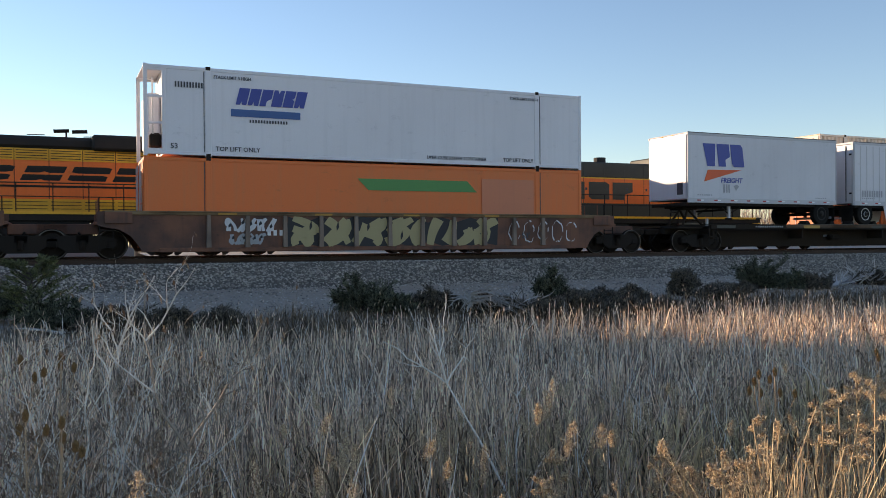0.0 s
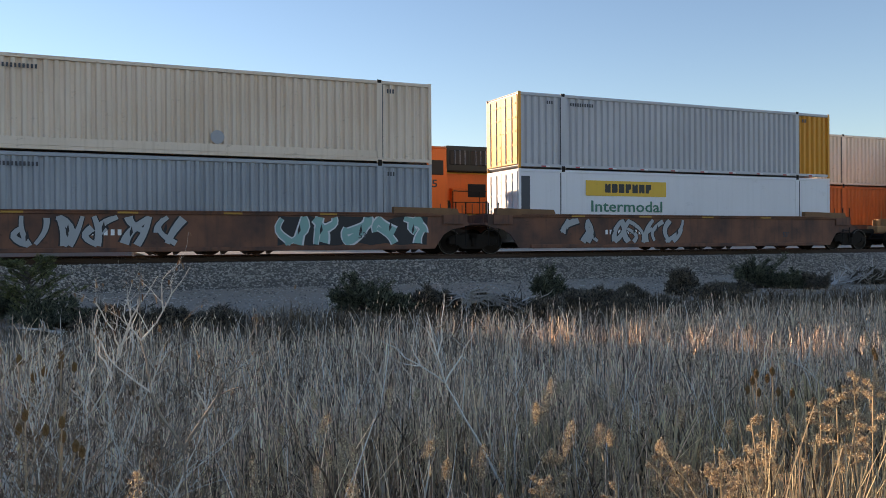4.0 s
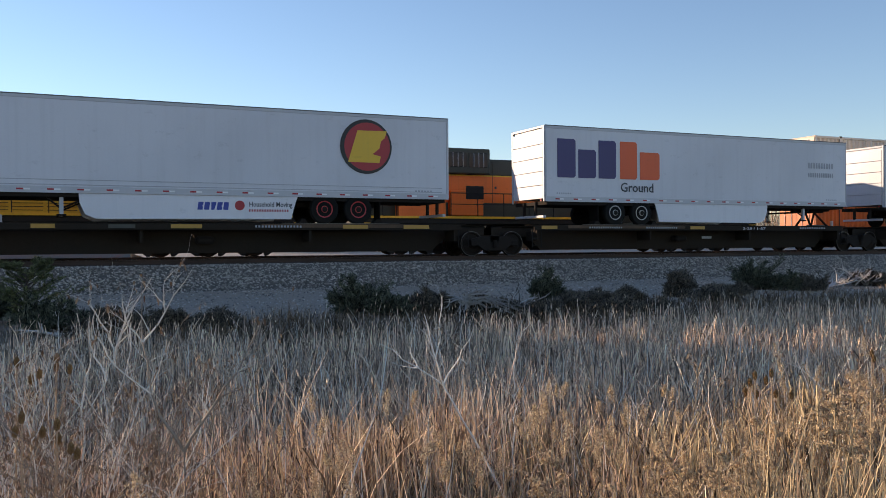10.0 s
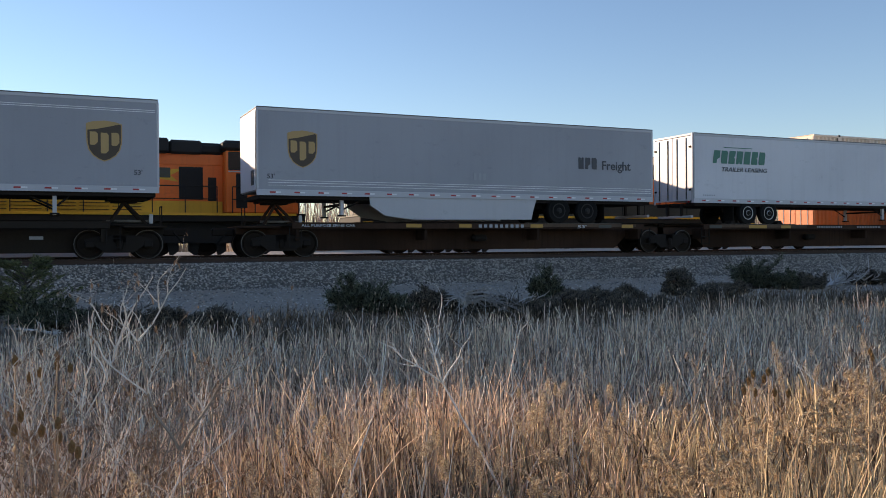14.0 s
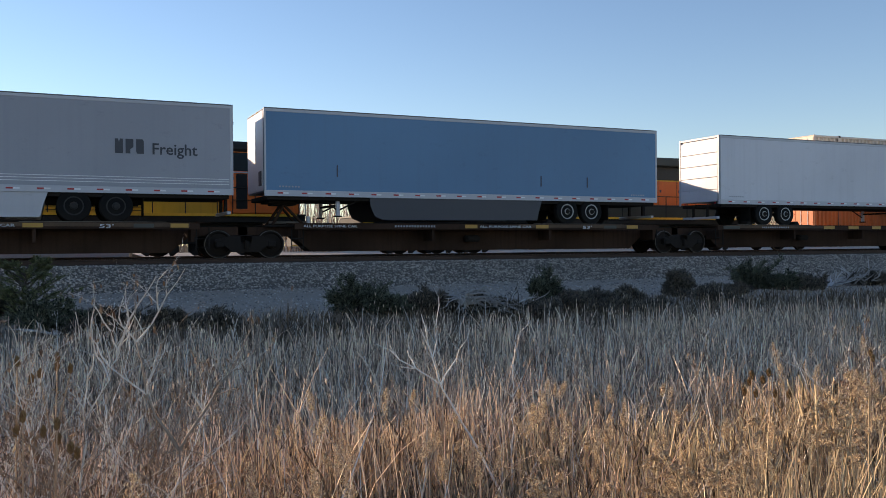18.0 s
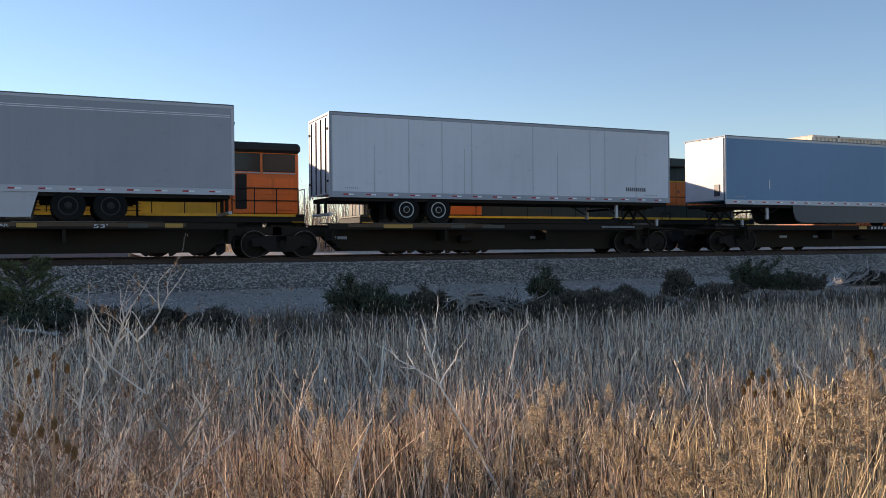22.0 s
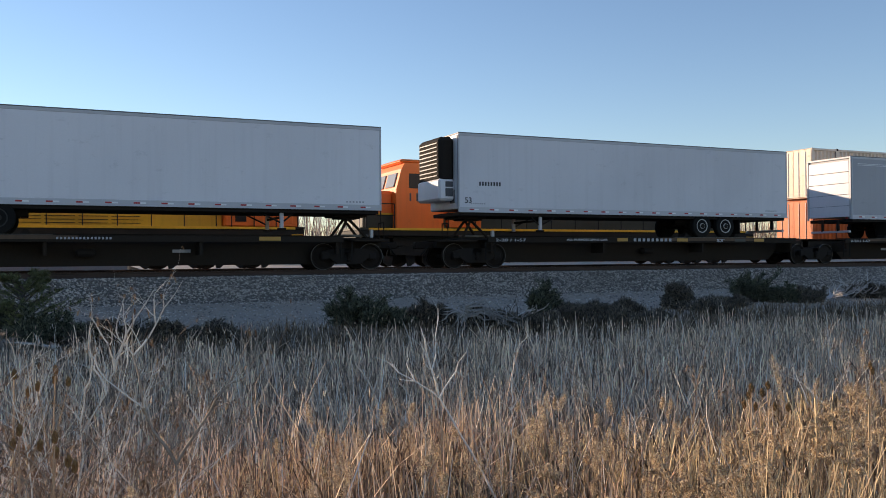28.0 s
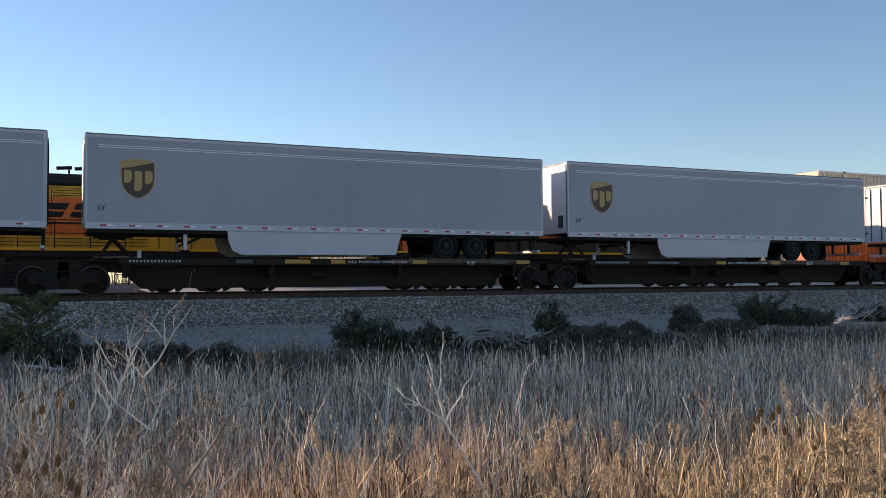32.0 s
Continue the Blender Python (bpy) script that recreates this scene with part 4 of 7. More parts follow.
    t = container(166.56, B, WHITE2, "white container with teal picture panels and lettering", True, bay=.5)
    box("picture_panel", 2.2, 5.0, y - .003, y + .003, .3, 2.65, LTEAL, t, .004, "dark teal panel")
    prism("picture_shape", [(2.9, 2.12), (3.2, 2.3), (3.5, 2.25), (3.8, 2.38), (4.6, 2.15), (4.0, 2.2), (3.5, 2.12)], y - .008, y - .004, REFWHITE, t)
    blocks("picture_mark", 2.75, 4.6, 1.58, 1.98, [3, 3, 3, 2], REFWHITE, t, y - .007, 0, .2)
    words("lettering", "TRANSPORT SERVICES", .16, REFWHITE, t, (2.75, y - .006, 1.4), 0, 1.85)
    box("picture_panel", 11.6, 14.1, y - .003, y + .003, .3, 2.65, LTEAL, t, .004)
    disc("picture_disc", 12.85, 2.08, .42, REFWHITE, t, y - .007)
    disc("picture_disc", 12.85, 2.08, .35, LTEAL, t, y - .012)
    bars("lettering", 11.95, 13.75, 1.42, 1.58, 11, REFWHITE, t, y - .006)
    bars("lettering", 12.3, 13.4, 1.2, 1.36, 7, REFWHITE, t, y - .006)
    words("lettering", "DELIVERING", .56, LCYAN, t, (5.75, y, 1.76), 0, 3.4)
    words("lettering", "THE FUTURE", .56, LDARK, t, (7.15, y, 1.24), 0, 3.4)
    bars("lettering", .85, 1.5, 1.82, 2.0, 4, LDARK, t, y)
    bars("lettering", .85, 1.75, 1.45, 1.63, 6, LDARK, t, y)
    t = container(166.56, T, CGREY, "grey corrugated container with a purple name panel")
    box("name_panel", 2.3, 5.94, y - .003, y + .003, 1.7, 2.6, PURPLE, t, .004, "purple panel")
    blocks("panel_mark", 2.45, 3.8, 1.95, 2.4, [6, 4, 5, 4, 7], REFWHITE, t, y - .006, 0, .15)
    blocks("panel_mark", 4.0, 5.8, 1.95, 2.25, [0, 2, 6, 4, 1, 2, 5, 0], FADED, t, y - .006, 0, .3)
    for x in (13.0, 13.75):
        prism("hazard_sign", [(x, 1.75), (x + .28, 2.03), (x, 2.31), (x - .28, 2.03)], y - .003, y + .003, REFWHITE, t)
    lift_words(t, LDARK)
    t = container(186.12, B, CGREY, "grey corrugated container with green lifting posts", postcol=paint("post_green", (.22, .42, .12)))
    blocks("logo", 5.1, 6.2, 1.35, 1.8, [1, 5, 6, 1], LCYAN, t, y, 0, .2)
    prism("hazard_sign", [(12.9, .75), (13.2, 1.05), (12.9, 1.35), (12.6, 1.05)], y - .003, y + .003, REFWHITE, t)
    t = container(186.12, T, NAVY, "dark blue corrugated container with white shapes", doorcol=WHITE2)
    blocks("logo", 7.3, 8.8, 1.75, 2.35, [7, 6, 1], FADED, t, y, -.1, .1)
    prism("logo_sweep", [(7.3, 1.35), (7.45, 1.68), (8.8, 1.7)], y - .003, y + .003, LORANGE, t)
    words("lettering", "FREIGHT", .2, REFWHITE, t, (8.0, y, 1.25), .1)
    for x in (13.3, 13.95):
        prism("hazard_sign", [(x, 1.5), (x + .25, 1.75), (x, 2.0), (x - .25, 1.75)], y - .003, y + .003, REFWHITE, t)
    lift_words(t, REFWHITE)


build_containers()


# ---- railcars ----
def truck(parent, x):
    """A four-wheel rail bogie centred at x."""
    for dx in (-.86, .86):
        rod("axle", (x + dx, -.7, .46), (x + dx, .7, .46), .08, STEELWHEEL, parent, 8)
        for yy, f in ((-.79, 1), (.66, -1)):
            w = link("rail_wheel", lathe([(.1, -.03), (.14, -.03), (.16, .02), (.36, .05), (.40, .0), (.455, .0), (.46, .1), (.49, .11), (.48, .14), (.1, .14)], STEELWHEEL, 24, "rw"), parent, (x + dx, yy, .46))
            if yy < 0:
                link("tread_rim", lathe([(.44, -.003), (.459, -.003), (.462, .02)], TREAD, 28, "rwt", False), w, (0, 0, 0), "polished steel rim")
        for yy in (-1.02,):
            box("bearing_box", x + dx - .14, x + dx + .14, yy, yy + .1, .36, .58, DARKSTEEL, parent, .03)
    for yy in (-1.0, .88):
        prism("side_frame", [(-1.0, .42), (-1.0, .62), (-.5, .74), (.5, .74), (1.0, .62), (1.0, .42), (.72, .42), (.42, .2), (-.42, .2), (-.72, .42)], yy, yy + .12, DARKSTEEL, parent, "", (x, 0, 0))
        if yy < 0:
            rod("spring", (x, yy - .02, .3), (x, yy - .02, .58), .09, STEELWHEEL, parent, 8)
    box("bolster", x - .2, x + .2, -1.0, 1.0, .5, .76, DARKSTEEL, parent, .02)


def coupler(parent, x, out):
    a = sorted((x, x + out * .75))
    box("coupler", *a, -.12, .12, .72, .98, STEELWHEEL, parent, .04)
    rod("brake_hose", (x + out * .3, -.35, .85), (x + out * .62, -.3, .45), .03, RUBBER, parent)


def spine_car(s0, s1, trucks, ends, loads, rusty, seed, spelled=False):
    """One unit of an articulated spine car. loads: (wheels from, wheels to, hitch) in distance along the train."""
    c = aboard(thing("spine_car", "%s low spine railcar carrying road trailers" % ("rust-brown" if rusty else "black grimy"), "railcar", "spine cars of the train"), s0)
    L = s1 - s0
    rng = random.Random(seed)
    M = SPINERUST if rusty else SPINE
    a, b = (.15 if ends[0] else -.15), (L - .15 if ends[1] else L + .15)
    if ends[0]:
        a = -1.4
    if ends[1]:
        b = L + 1.4
    prism("centre_sill", [(a, .78), (a + 1.9, .72), (a + 2.5, .2), (b - 2.5, .2), (b - 1.9, .72), (b, .78), (b, 1.04), (a, 1.04)], -.42, .42, M, c)
    e0, e1 = a + .5, b - .5
    for yy in (-1.32, 1.24):
        box("side_sill", e0 + 1.2, e1 - 1.2, yy, yy + .08, .95, 1.14, M, c, .01)
        box("walkway_board", e0 + 1.0, e1 - 1.0, yy + (.0 if yy < 0 else -.3), yy + .38 if yy < 0 else yy + .08, 1.145, 1.165, M, c, 0)
    n = 4
    for i in range(n):
        x = e0 + 1.4 + i * (e1 - e0 - 2.8) / (n - 1)
        prism("outrigger", [(x - .05, .95), (x - .05, .55), (x + .05, .55), (x + .05, .95)], -1.24, -.42, M, c)
    for w0, w1, hitch in loads:
        w0, w1, hitch = w0 - s0, w1 - s0, hitch - s0
        box("wheel_deck", w0 - 1.3, w1 + 1.3, -1.22, 1.22, 1.08, 1.16, M, c, .01)
        box("deck_edge", w0 - 2.2, w1 + 2.2, -1.336, -1.322, 1.03, 1.15, DECKRUST, c, 0, "rust-brown deck edge")
        # pale strip: the light on the grating's edge is put into its colour
        box("deck_grating", w0 - 1.5, w1 + 1.5, -1.325, -1.23, 1.168, 1.185, GRATING, c, 0, "worn deck grating, its lit edge put into pale colour")
        for q in (w0 - .75, w1 + .75):
            prism("wheel_stop", [(q - .18, 1.165), (q + .18, 1.165), (q + .05, 1.34), (q - .05, 1.34)], -1.18, -.75, DARKSTEEL, c)
        for k in (-.5, .5):
            rod("hitch_leg", (hitch + .7, k, 1.05), (hitch, k * .5, 1.82), .05, M, c, 8)
            rod("hitch_leg", (hitch - .5, k, 1.05), (hitch, k * .5, 1.82), .05, M, c, 8)
        box("hitch_base", hitch - .75, hitch + .95, -.62, .62, 1.04, 1.12, DARKSTEEL, c, .02)
        rod("hitch_screw", (hitch - .55, -.35, 1.2), (hitch + .75, -.35, 1.2), .045, GRATING, c, 8)
        box("hitch_crank", hitch + .72, hitch + .84, -.62, -.5, 1.12, 1.42, LTGREY, c, .02)
        box("hitch_head", hitch - .4, hitch + .4, -.45, .45, 1.8, 1.86, DARKSTEEL, c, .02)
    # painted patches on the sill
    x = e0 + 1.5
    y = -1.338
    stop = e1 - 2.6
    if len(loads) == 1 and loads[0][2] < loads[0][0] and s0 > 320:
        # a single long trailer: the markings keep their places beside its wheels
        w = (loads[0][0] + loads[0][1]) / 2 - s0
        for u, v in ((-5.0, -4.5), (-2.0, -1.45), (2.2, 2.75)):
            box("sill_patch", w + u, w + v, y - .004, y + .004, 1.0, 1.13, YELLOW, c, 0)
        box("sill_patch", w + 1.1, w + 1.7, y - .004, y + .004, 1.0, 1.12, DULLPATCH, c, 0)
        words("lettering", "53'", .17, LTGREY, c, (w + .1, y - .002, .985), 0, .42)
        if spelled:
            words("lettering", "ALL PURPOSE SPINE CAR", .12, LTGREY, c, (w - 4.4, y - .002, 1.02), 0, 2.2)
        else:
            bars("lettering", w - 4.2, w - 2.2, 1.0, 1.12, 9, FADED, c, y)
        stop = w - 6.2
    while x < stop:
        w = rng.uniform(.5, 1.1)
        kind = rng.random()
        if kind < .34:
            box("sill_patch", x, x + w, y - .004, y + .004, 1.0, 1.13, YELLOW, c, 0)
        elif kind < .57:
            bars("lettering", x, x + 1.6, 1.03, 1.10, 15, FADED, c, y)
            w = 1.7
        elif kind < .64:
            words("lettering", "2-28 / 1-57", .15, LTGREY, c, (x, y - .002, .99), 0, 1.3)
            w = 1.4
        elif kind < .68:
            words("lettering", "ALL PURPOSE SPINE CAR", .12, LTGREY, c, (x, y - .002, 1.02), 0, 1.9)
            w = 2.3
        elif kind < .8:
            box("sill_patch", x, x + w, y - .004, y + .004, 1.0, 1.12, DULLPATCH, c, 0)
        else:
            box("sill_placard", x, x + w * .7, -.432, -.424, .62, .72, FADED, c, 0)
        x += w + rng.uniform(.5, 2.0)
    for q in (e0 + 1.1, e1 - 1.3):
        ladder(c, q, -1.3, .3, .4, 2, .28, .7, DARKSTEEL)
    box("brake_cylinder", L * .45, L * .45 + .6, -.8, -.45, .5, .75, DARKSTEEL, c, .08)
    for x in trucks:
        truck(c, x - s0)
    for i, o in ((0, -1), (1, 1)):
        if ends[i]:
            coupler(c, a if i == 0 else b, o)
            x = a + .15 if i == 0 else b - .15
            for yy in (-1.1, -.6):
                rod("grab_rail", (x, yy, 1.0), (x, yy, 1.65), .02, DARKSTEEL, c)
            rod("grab_rail", (x, -1.1, 1.65), (x, -.6, 1.65), .02, DARKSTEEL, c)
            box("end_platform", min(a, a + 1.3) if i == 0 else b - 1.3, a + 1.3 if i == 0 else b, -1.25, 1.25, .98, 1.04, M, c, .01)
    return c


# groups of trailers that share a unit; lists of lists are coupled sets
def build_spine_cars():
    P = lambda L, R, wheels, hitch: (L, R, wheels, hitch)
    sets = [
        [[(23.85, 32.3, 31.46, 31.46, 24.7), (33.49, 41.8, 34.2, 34.2, 41.0)], [(42.67, 50.9, 50.1, 50.1, 43.5), (51.76, 60.2, 52.6, 52.6, 59.3)], [(61.4, 69.8, 68.8, 68.8, 62.3), (70.43, 78.8, 71.3, 71.3, 78.0)]],
        [[(207.53, 215.9, 214.9, 214.9, 208.4), (216.82, 225.3, 217.6, 217.6, 224.4)], [(226.28, 234.7, 233.7, 233.7, 227.2), (235.43, 243.8, 236.1, 236.1, 243.0)], [(246.34, 262.5, 249.4, 250.7, 261.6)], [(265.65, 281.8, 277.2, 278.4, 266.5)], [(285.9, 302, 289.1, 290.4, 301.1)], [(304.53, 320.6, 306.9, 308.2, 319.7)]],
        [[(323.67, 339.85, 334.8, 336.0, 324.6)], [(344.18, 360.3, 347.4, 348.7, 359.4)], [(362.61, 378.7, 365.7, 367.0, 377.8)]],
        [[(381.82, 398, 393.5, 394.9, 382.7)], [(400.1, 416.2, 403.1, 404.3, 415.4)], [(417.64, 433.8, 420.4, 421.7, 433.0)]],
        [[(436.81, 453, 448.6, 449.9, 437.7)], [(454.1, 470.25, 465.5, 466.8, 455)], [(471.5, 487.6, 482.9, 484.1, 472.4)], [(488.69, 504.7, 500.5, 501.6, 489.6)], [(508.13, 522.7, 510.6, 511.9, 521.8)]],
        [[(526.03, 542, 537.3, 538.5, 527)], [(543.26, 559.2, 555, 556.1, 544.2)], [(560.55, 576.7, 572, 573.3, 561.5)], [(577.86, 594, 589, 590.3, 578.8)], [(597.29, 611.8, 600.1, 601.3, 610.9)]],
        [[(614.75, 630.9, 627.1, 628.4, 615.6)], [(635.13, 651.3, 638.1, 639.4, 650.4)], [(653.86, 669.9, 656.6, 657.8, 669)]],
        [[(672.86, 689.1, 684.4, 685.7, 673.8)], [(690.45, 705.6, 701.7, 702.9, 691.4)], [(706.75, 722.75, 718.5, 719.8, 707.7)], [(723.98, 740, 735.7, 737, 724.9)], [(741.9, 758, 744.8, 746, 757.1)]],
        [[(761.0, 777.2, 772.4, 773.6, 762)], [(781.26, 797.4, 784.4, 785.7, 796.5)], [(799.84, 815.9, 802.8, 804.1, 815)]],
        [[(819.05, 835.2, 831.5, 832.8, 820)], [(836.4, 852.5, 848, 849.1, 837.3)], [(853.63, 869.7, 865.8, 867, 854.5)], [(870.9, 887, 882.6, 883.8, 871.8)], [(890.2, 906.3, 893.2, 894.4, 905.4)]]]
    k = 0
    for units in sets:
        joints = [units[0][0][0] + .9]
        for u, v in zip(units, units[1:]):
            joints.append((u[-1][1] + v[0][0]) / 2)
        joints.append(units[-1][-1][1] - 1.1)
        rusty = units[0][0][0] in (381.82, 436.81)
        for i, u in enumerate(units):
            tr = [joints[i]] + ([joints[i + 1]] if i == len(units) - 1 else [])
            spine_car(joints[i], joints[i + 1], tr, (i == 0, i == len(units) - 1), [(w0, w1, h) for _, _, w0, w1, h in u], rusty, k, i in (2, 3))
            k += 1


build_spine_cars()


def scrawl(parent, x0, x1, z0, z1, n, back, front, y, seed, slim=.0, edge=None):
    """Spray-painted shapes: a ragged ground, swollen slanting pieces on it, their pale outlines and dark slits; no letters."""
    rng = random.Random(seed)
    w, h = (x1 - x0) / n, z1 - z0
    ground, rims, fills, slits = (bmesh.new() for k in range(4))
    if slim < .3:
        up = [(x0 + (x1 - x0) * i / (2 * n), z1 - (rng.uniform(0, .22) * h if i % 2 else 0)) for i in range(2 * n + 1)]
        lo = [(x0 + (x1 - x0) * i / (2 * n) + rng.uniform(-.1, .1), z0 + (rng.uniform(0, .15) * h if i % 2 else 0)) for i in range(2 * n, -1, -1)]
        add_prism(ground, up + lo, y - .004, y - .002)
    lift = .006
    for i in range(n):
        cx, lean = x0 + (i + .5) * w, rng.uniform(-.15, .35)
        for q in range(3):
            # a bent band: an upright, a bow to one side, or a slanting tail
            u0, u1 = rng.choice(((-.32, -.12), (.05, .34), (-.3, .3), (.3, -.25), (-.1, -.3)))
            v0, v1 = rng.choice(((.04, .96), (.06, .6), (.45, .95), (.1, .9)))
            bow, th = rng.uniform(-.32, .32), rng.uniform(.09, .15) * (1 - .35 * slim) * min(1, h)
            line = []
            for k in range(7):
                f = k / 6
                line.append((cx + (u0 + (u1 - u0) * f + bow * math.sin(3.14 * f) + lean * (v0 + (v1 - v0) * f - .5)) * w * 1.1, z0 + (v0 + (v1 - v0) * f) * h))
            for bm, g, d in ((rims, 1.32, 0), (fills, .9, .004)):
                left, right = [], []
                for k, (px, pz) in enumerate(line):
                    ax, az = line[min(k + 1, 6)][0] - line[max(k - 1, 0)][0], line[min(k + 1, 6)][1] - line[max(k - 1, 0)][1]
                    m = math.hypot(ax, az) or 1
                    t = th * g * (1.25 - .5 * k / 6 if q else .75 + .5 * k / 6)
                    left.append((px - az / m * t, min(max(pz + ax / m * t, z0), z1)))
                    right.append((px + az / m * t, min(max(pz - ax / m * t, z0), z1)))
                add_prism(bm, left + right[::-1], y - lift - d, y - lift - d + .0005)
            lift += .0007
        lift = .006 + .0003 * (i % 2)
        px, pz = cx + rng.uniform(-.2, .2) * w, z0 + rng.uniform(.3, .7) * h
        add_prism(slits, [(px - .04, pz - .16 * h), (px + .05, pz - .02), (px + .02, pz + .2 * h), (px - .05, pz)], y - .0142, y - .0136)
    for bm, m in ((ground, back), (rims, edge or GRAF[0]), (fills, front), (slits, back)):
        if bm.faces:
            bmesh.ops.recalc_face_normals(bm, faces=bm.faces[:])
            part("graffiti", bm, m, parent, "spray-painted graffiti")["kind"] = "stuff"


def ring_marks(parent, x, z, rx, rz, y, seed):
    """A thin, broken, wavy loop of pale spray paint."""
    rng = random.Random(seed)
    bm = bmesh.new()
    pts = [(x + math.cos(.37 * i) * rx * rng.uniform(.85, 1.1), z + math.sin(.37 * i) * rz * rng.uniform(.85, 1.1)) for i in range(17)]
    for (a, c), (d, e) in zip(pts, pts[1:]):
        if rng.random() < .8:
            add_prism(bm, [(a - .018, c - .018), (d - .018, e - .018), (d + .018, e + .018), (a + .018, c + .018)], y - .006, y - .004)
    bmesh.ops.recalc_face_normals(bm, faces=bm.faces[:])
    part("graffiti", bm, GRAF[0], parent, "thin spray-painted loop")["kind"] = "stuff"


def well_car(s0, s1, ends, M, label, seed):
    """A well car unit: deep side walls with ribs between two raised end platforms."""
    c = aboard(thing("well_car", label, "railcar", "well cars of the train"), s0)
    L = s1 - s0
    a, b = .42, L - .42
    y = -1.42
    smooth = M is WELLBROWN and 0 < seed < 8
    chord = CHORDTAN if M is WELLTAN else CHORDOCHRE if seed in (0, 8, 9) else M
    out = [(a, 1.47), (a, 1.05), (a + .2, .98), (a + .6, .92), (a + .95, .72), (a + 1.15, .45), (a + 1.3, .22), (b - 1.3, .22), (b - 1.15, .45), (b - .95, .72), (b - .6, .92), (b - .2, .98), (b, 1.05), (b, 1.47)]
    for yy in (y + .02, -y - .08):
        prism("side_wall", out, yy, yy + .06, M, c)
    for yy in (y - .04, -y - .06):
        box("top_chord", a + .2, b - .2, yy, yy + .1, 1.37, 1.5, chord, c, .02)
        if yy < 0:
            box("chord_lip", a + 1.4, b - 1.4, yy - .05, yy + .01, 1.455, 1.49, chord, c, .006)
        box("bottom_chord", a + 1.8, b - 1.8, yy, yy + .1, .2, .34, M, c, .02)
    n = 0 if smooth else 15 if M is WELLTAN else 11
    for i in range(n):
        x = a + 3.3 + i * (b - a - 6.6) / (n - 1)
        prism("side_rib", [(x - .075, .34), (x + .075, .34), (x + .055, 1.37), (x - .055, 1.37)], y - .12, y + .02, RIBTAN if M is WELLTAN else RIBGREY, c)
    for x0, x1 in ((a - .1, a + 1.3), (b - 1.3, b + .1)):
        box("end_platform", x0, x1, -1.38, 1.38, 1.06, 1.16, M, c, .02)
        box("end_bulkhead", x0 + .25 if x0 < L / 2 else x1 - .33, x0 + .33 if x0 < L / 2 else x1 - .25, -1.3, 1.3, 1.16, 1.5, M, c, .02)
        if smooth:
            e0, e1 = (a + .35, a + 2.9) if x0 < L / 2 else (b - 2.9, b - .35)
            prism("end_casing", [(e0, 1.44), (e1, 1.44), (e1 - .1, 1.66), (e0, 1.70)], y - .06, -1.2, CHORDBROWN, c, "rust-brown raised casing")
        box("cover_plate", x0 + .3, x1 - .3, y - .055, y - .04 + .05, 1.1, 1.45, M, c, .01)
    box("well_floor", a + 1.9, b - 1.9, -1.3, 1.3, .26, .34, DARKSTEEL, c, .01)
    plated = M is WELLTAN
    if plated:
        box("data_panel", a + 2.0, a + 3.1, y - .032, y + .022, .36, 1.36, PANELDARK, c, .005, "dark stencilled data panel")
        bars("lettering", a + 2.15, a + 2.95, 1.05, 1.17, 6, LTGREY, c, y - .036)
        words("lettering", "125T", .34, LTGREY, c, (a + 2.12, y - .036, .58), 0, .8)
        box("data_panel", b - 3.1, b - 2.0, y - .032, y + .022, .36, 1.36, PANELDARK, c, .005)
    for k in range(4) if plated else ():
        bars("lettering", b - 2.95, b - 2.2 - .15 * (k % 2), .62 + k * .17, .66 + k * .17, 7, LTGREY, c, y - .036)
    bars("lettering", a + 5.2, a + 7.0, .72, .9, 9, REFWHITE if M is WELLBROWN else LDARK, c, y + .016)
    words("lettering", "53'", .3, LDARK, c, (b - 4.2, y - .012, .6))
    for k in range(4):
        box("sill_patch", a + 3.6 + k * 3.2, a + 4.2 + k * 3.2, y - .046, y - .038, 1.39, 1.47, YELLOW, c, 0)
    truck(c, 0)
    for q in (a + .05, b - .45):
        ladder(c, q, y + .05, .3, .4, 4, .26, 1.6, DARKSTEEL)
        for yy in (-.9, 0, .9):
            rod("grab_rail", (q, yy, 1.1), (q, yy, 1.9), .018, M, c)
    if ends[1]:
        truck(c, L)
        box("centre_sill", L - .4, L + 1.3, -.3, .3, .78, 1.1, M, c, .02)
        coupler(c, L + 1.3, 1)
    if ends[0]:
        box("centre_sill", -1.3, .5, -.3, .3, .78, 1.1, M, c, .02)
        coupler(c, -1.3, -1)
    if M is WELLBROWN:
        W, K, B_, MI, GO, SI = GRAF
        g = y + .016
        if seed == 0:
            scrawl(c, 4.3, 5.9, .82, 1.3, 5, K, W, g, 1, .7, W)
            scrawl(c, 4.4, 5.6, .42, .8, 4, K, SI, g, 11, .7, SI)
            scrawl(c, 6.3, 14.2, .34, 1.36, 7, K, GO, g, 2, 0, GO)
            for k in range(5):
                ring_marks(c, 14.9 + k * .62, .85, .24, .4, g, 30 + k)
        elif seed == 1:
            for k in range(3):
                ring_marks(c, 2.6 + k * .8, .85, .3, .36, g, 40 + k)
            scrawl(c, 8.3, 15.2, .34, 1.37, 6, B_, K, g, 5, 0, W)
            scrawl(c, 9.2, 14.0, .36, .9, 5, B_, SI, g - .012, 55, .5, SI)
            scrawl(c, 15.3, 17.6, .8, 1.35, 4, K, SI, g, 6, .4)
            scrawl(c, 15.4, 17.9, .36, .78, 5, K, SI, g, 16, .4)
        elif seed == 2:
            scrawl(c, 4.4, 9.2, .36, 1.34, 5, K, SI, g, 7, .4, K)
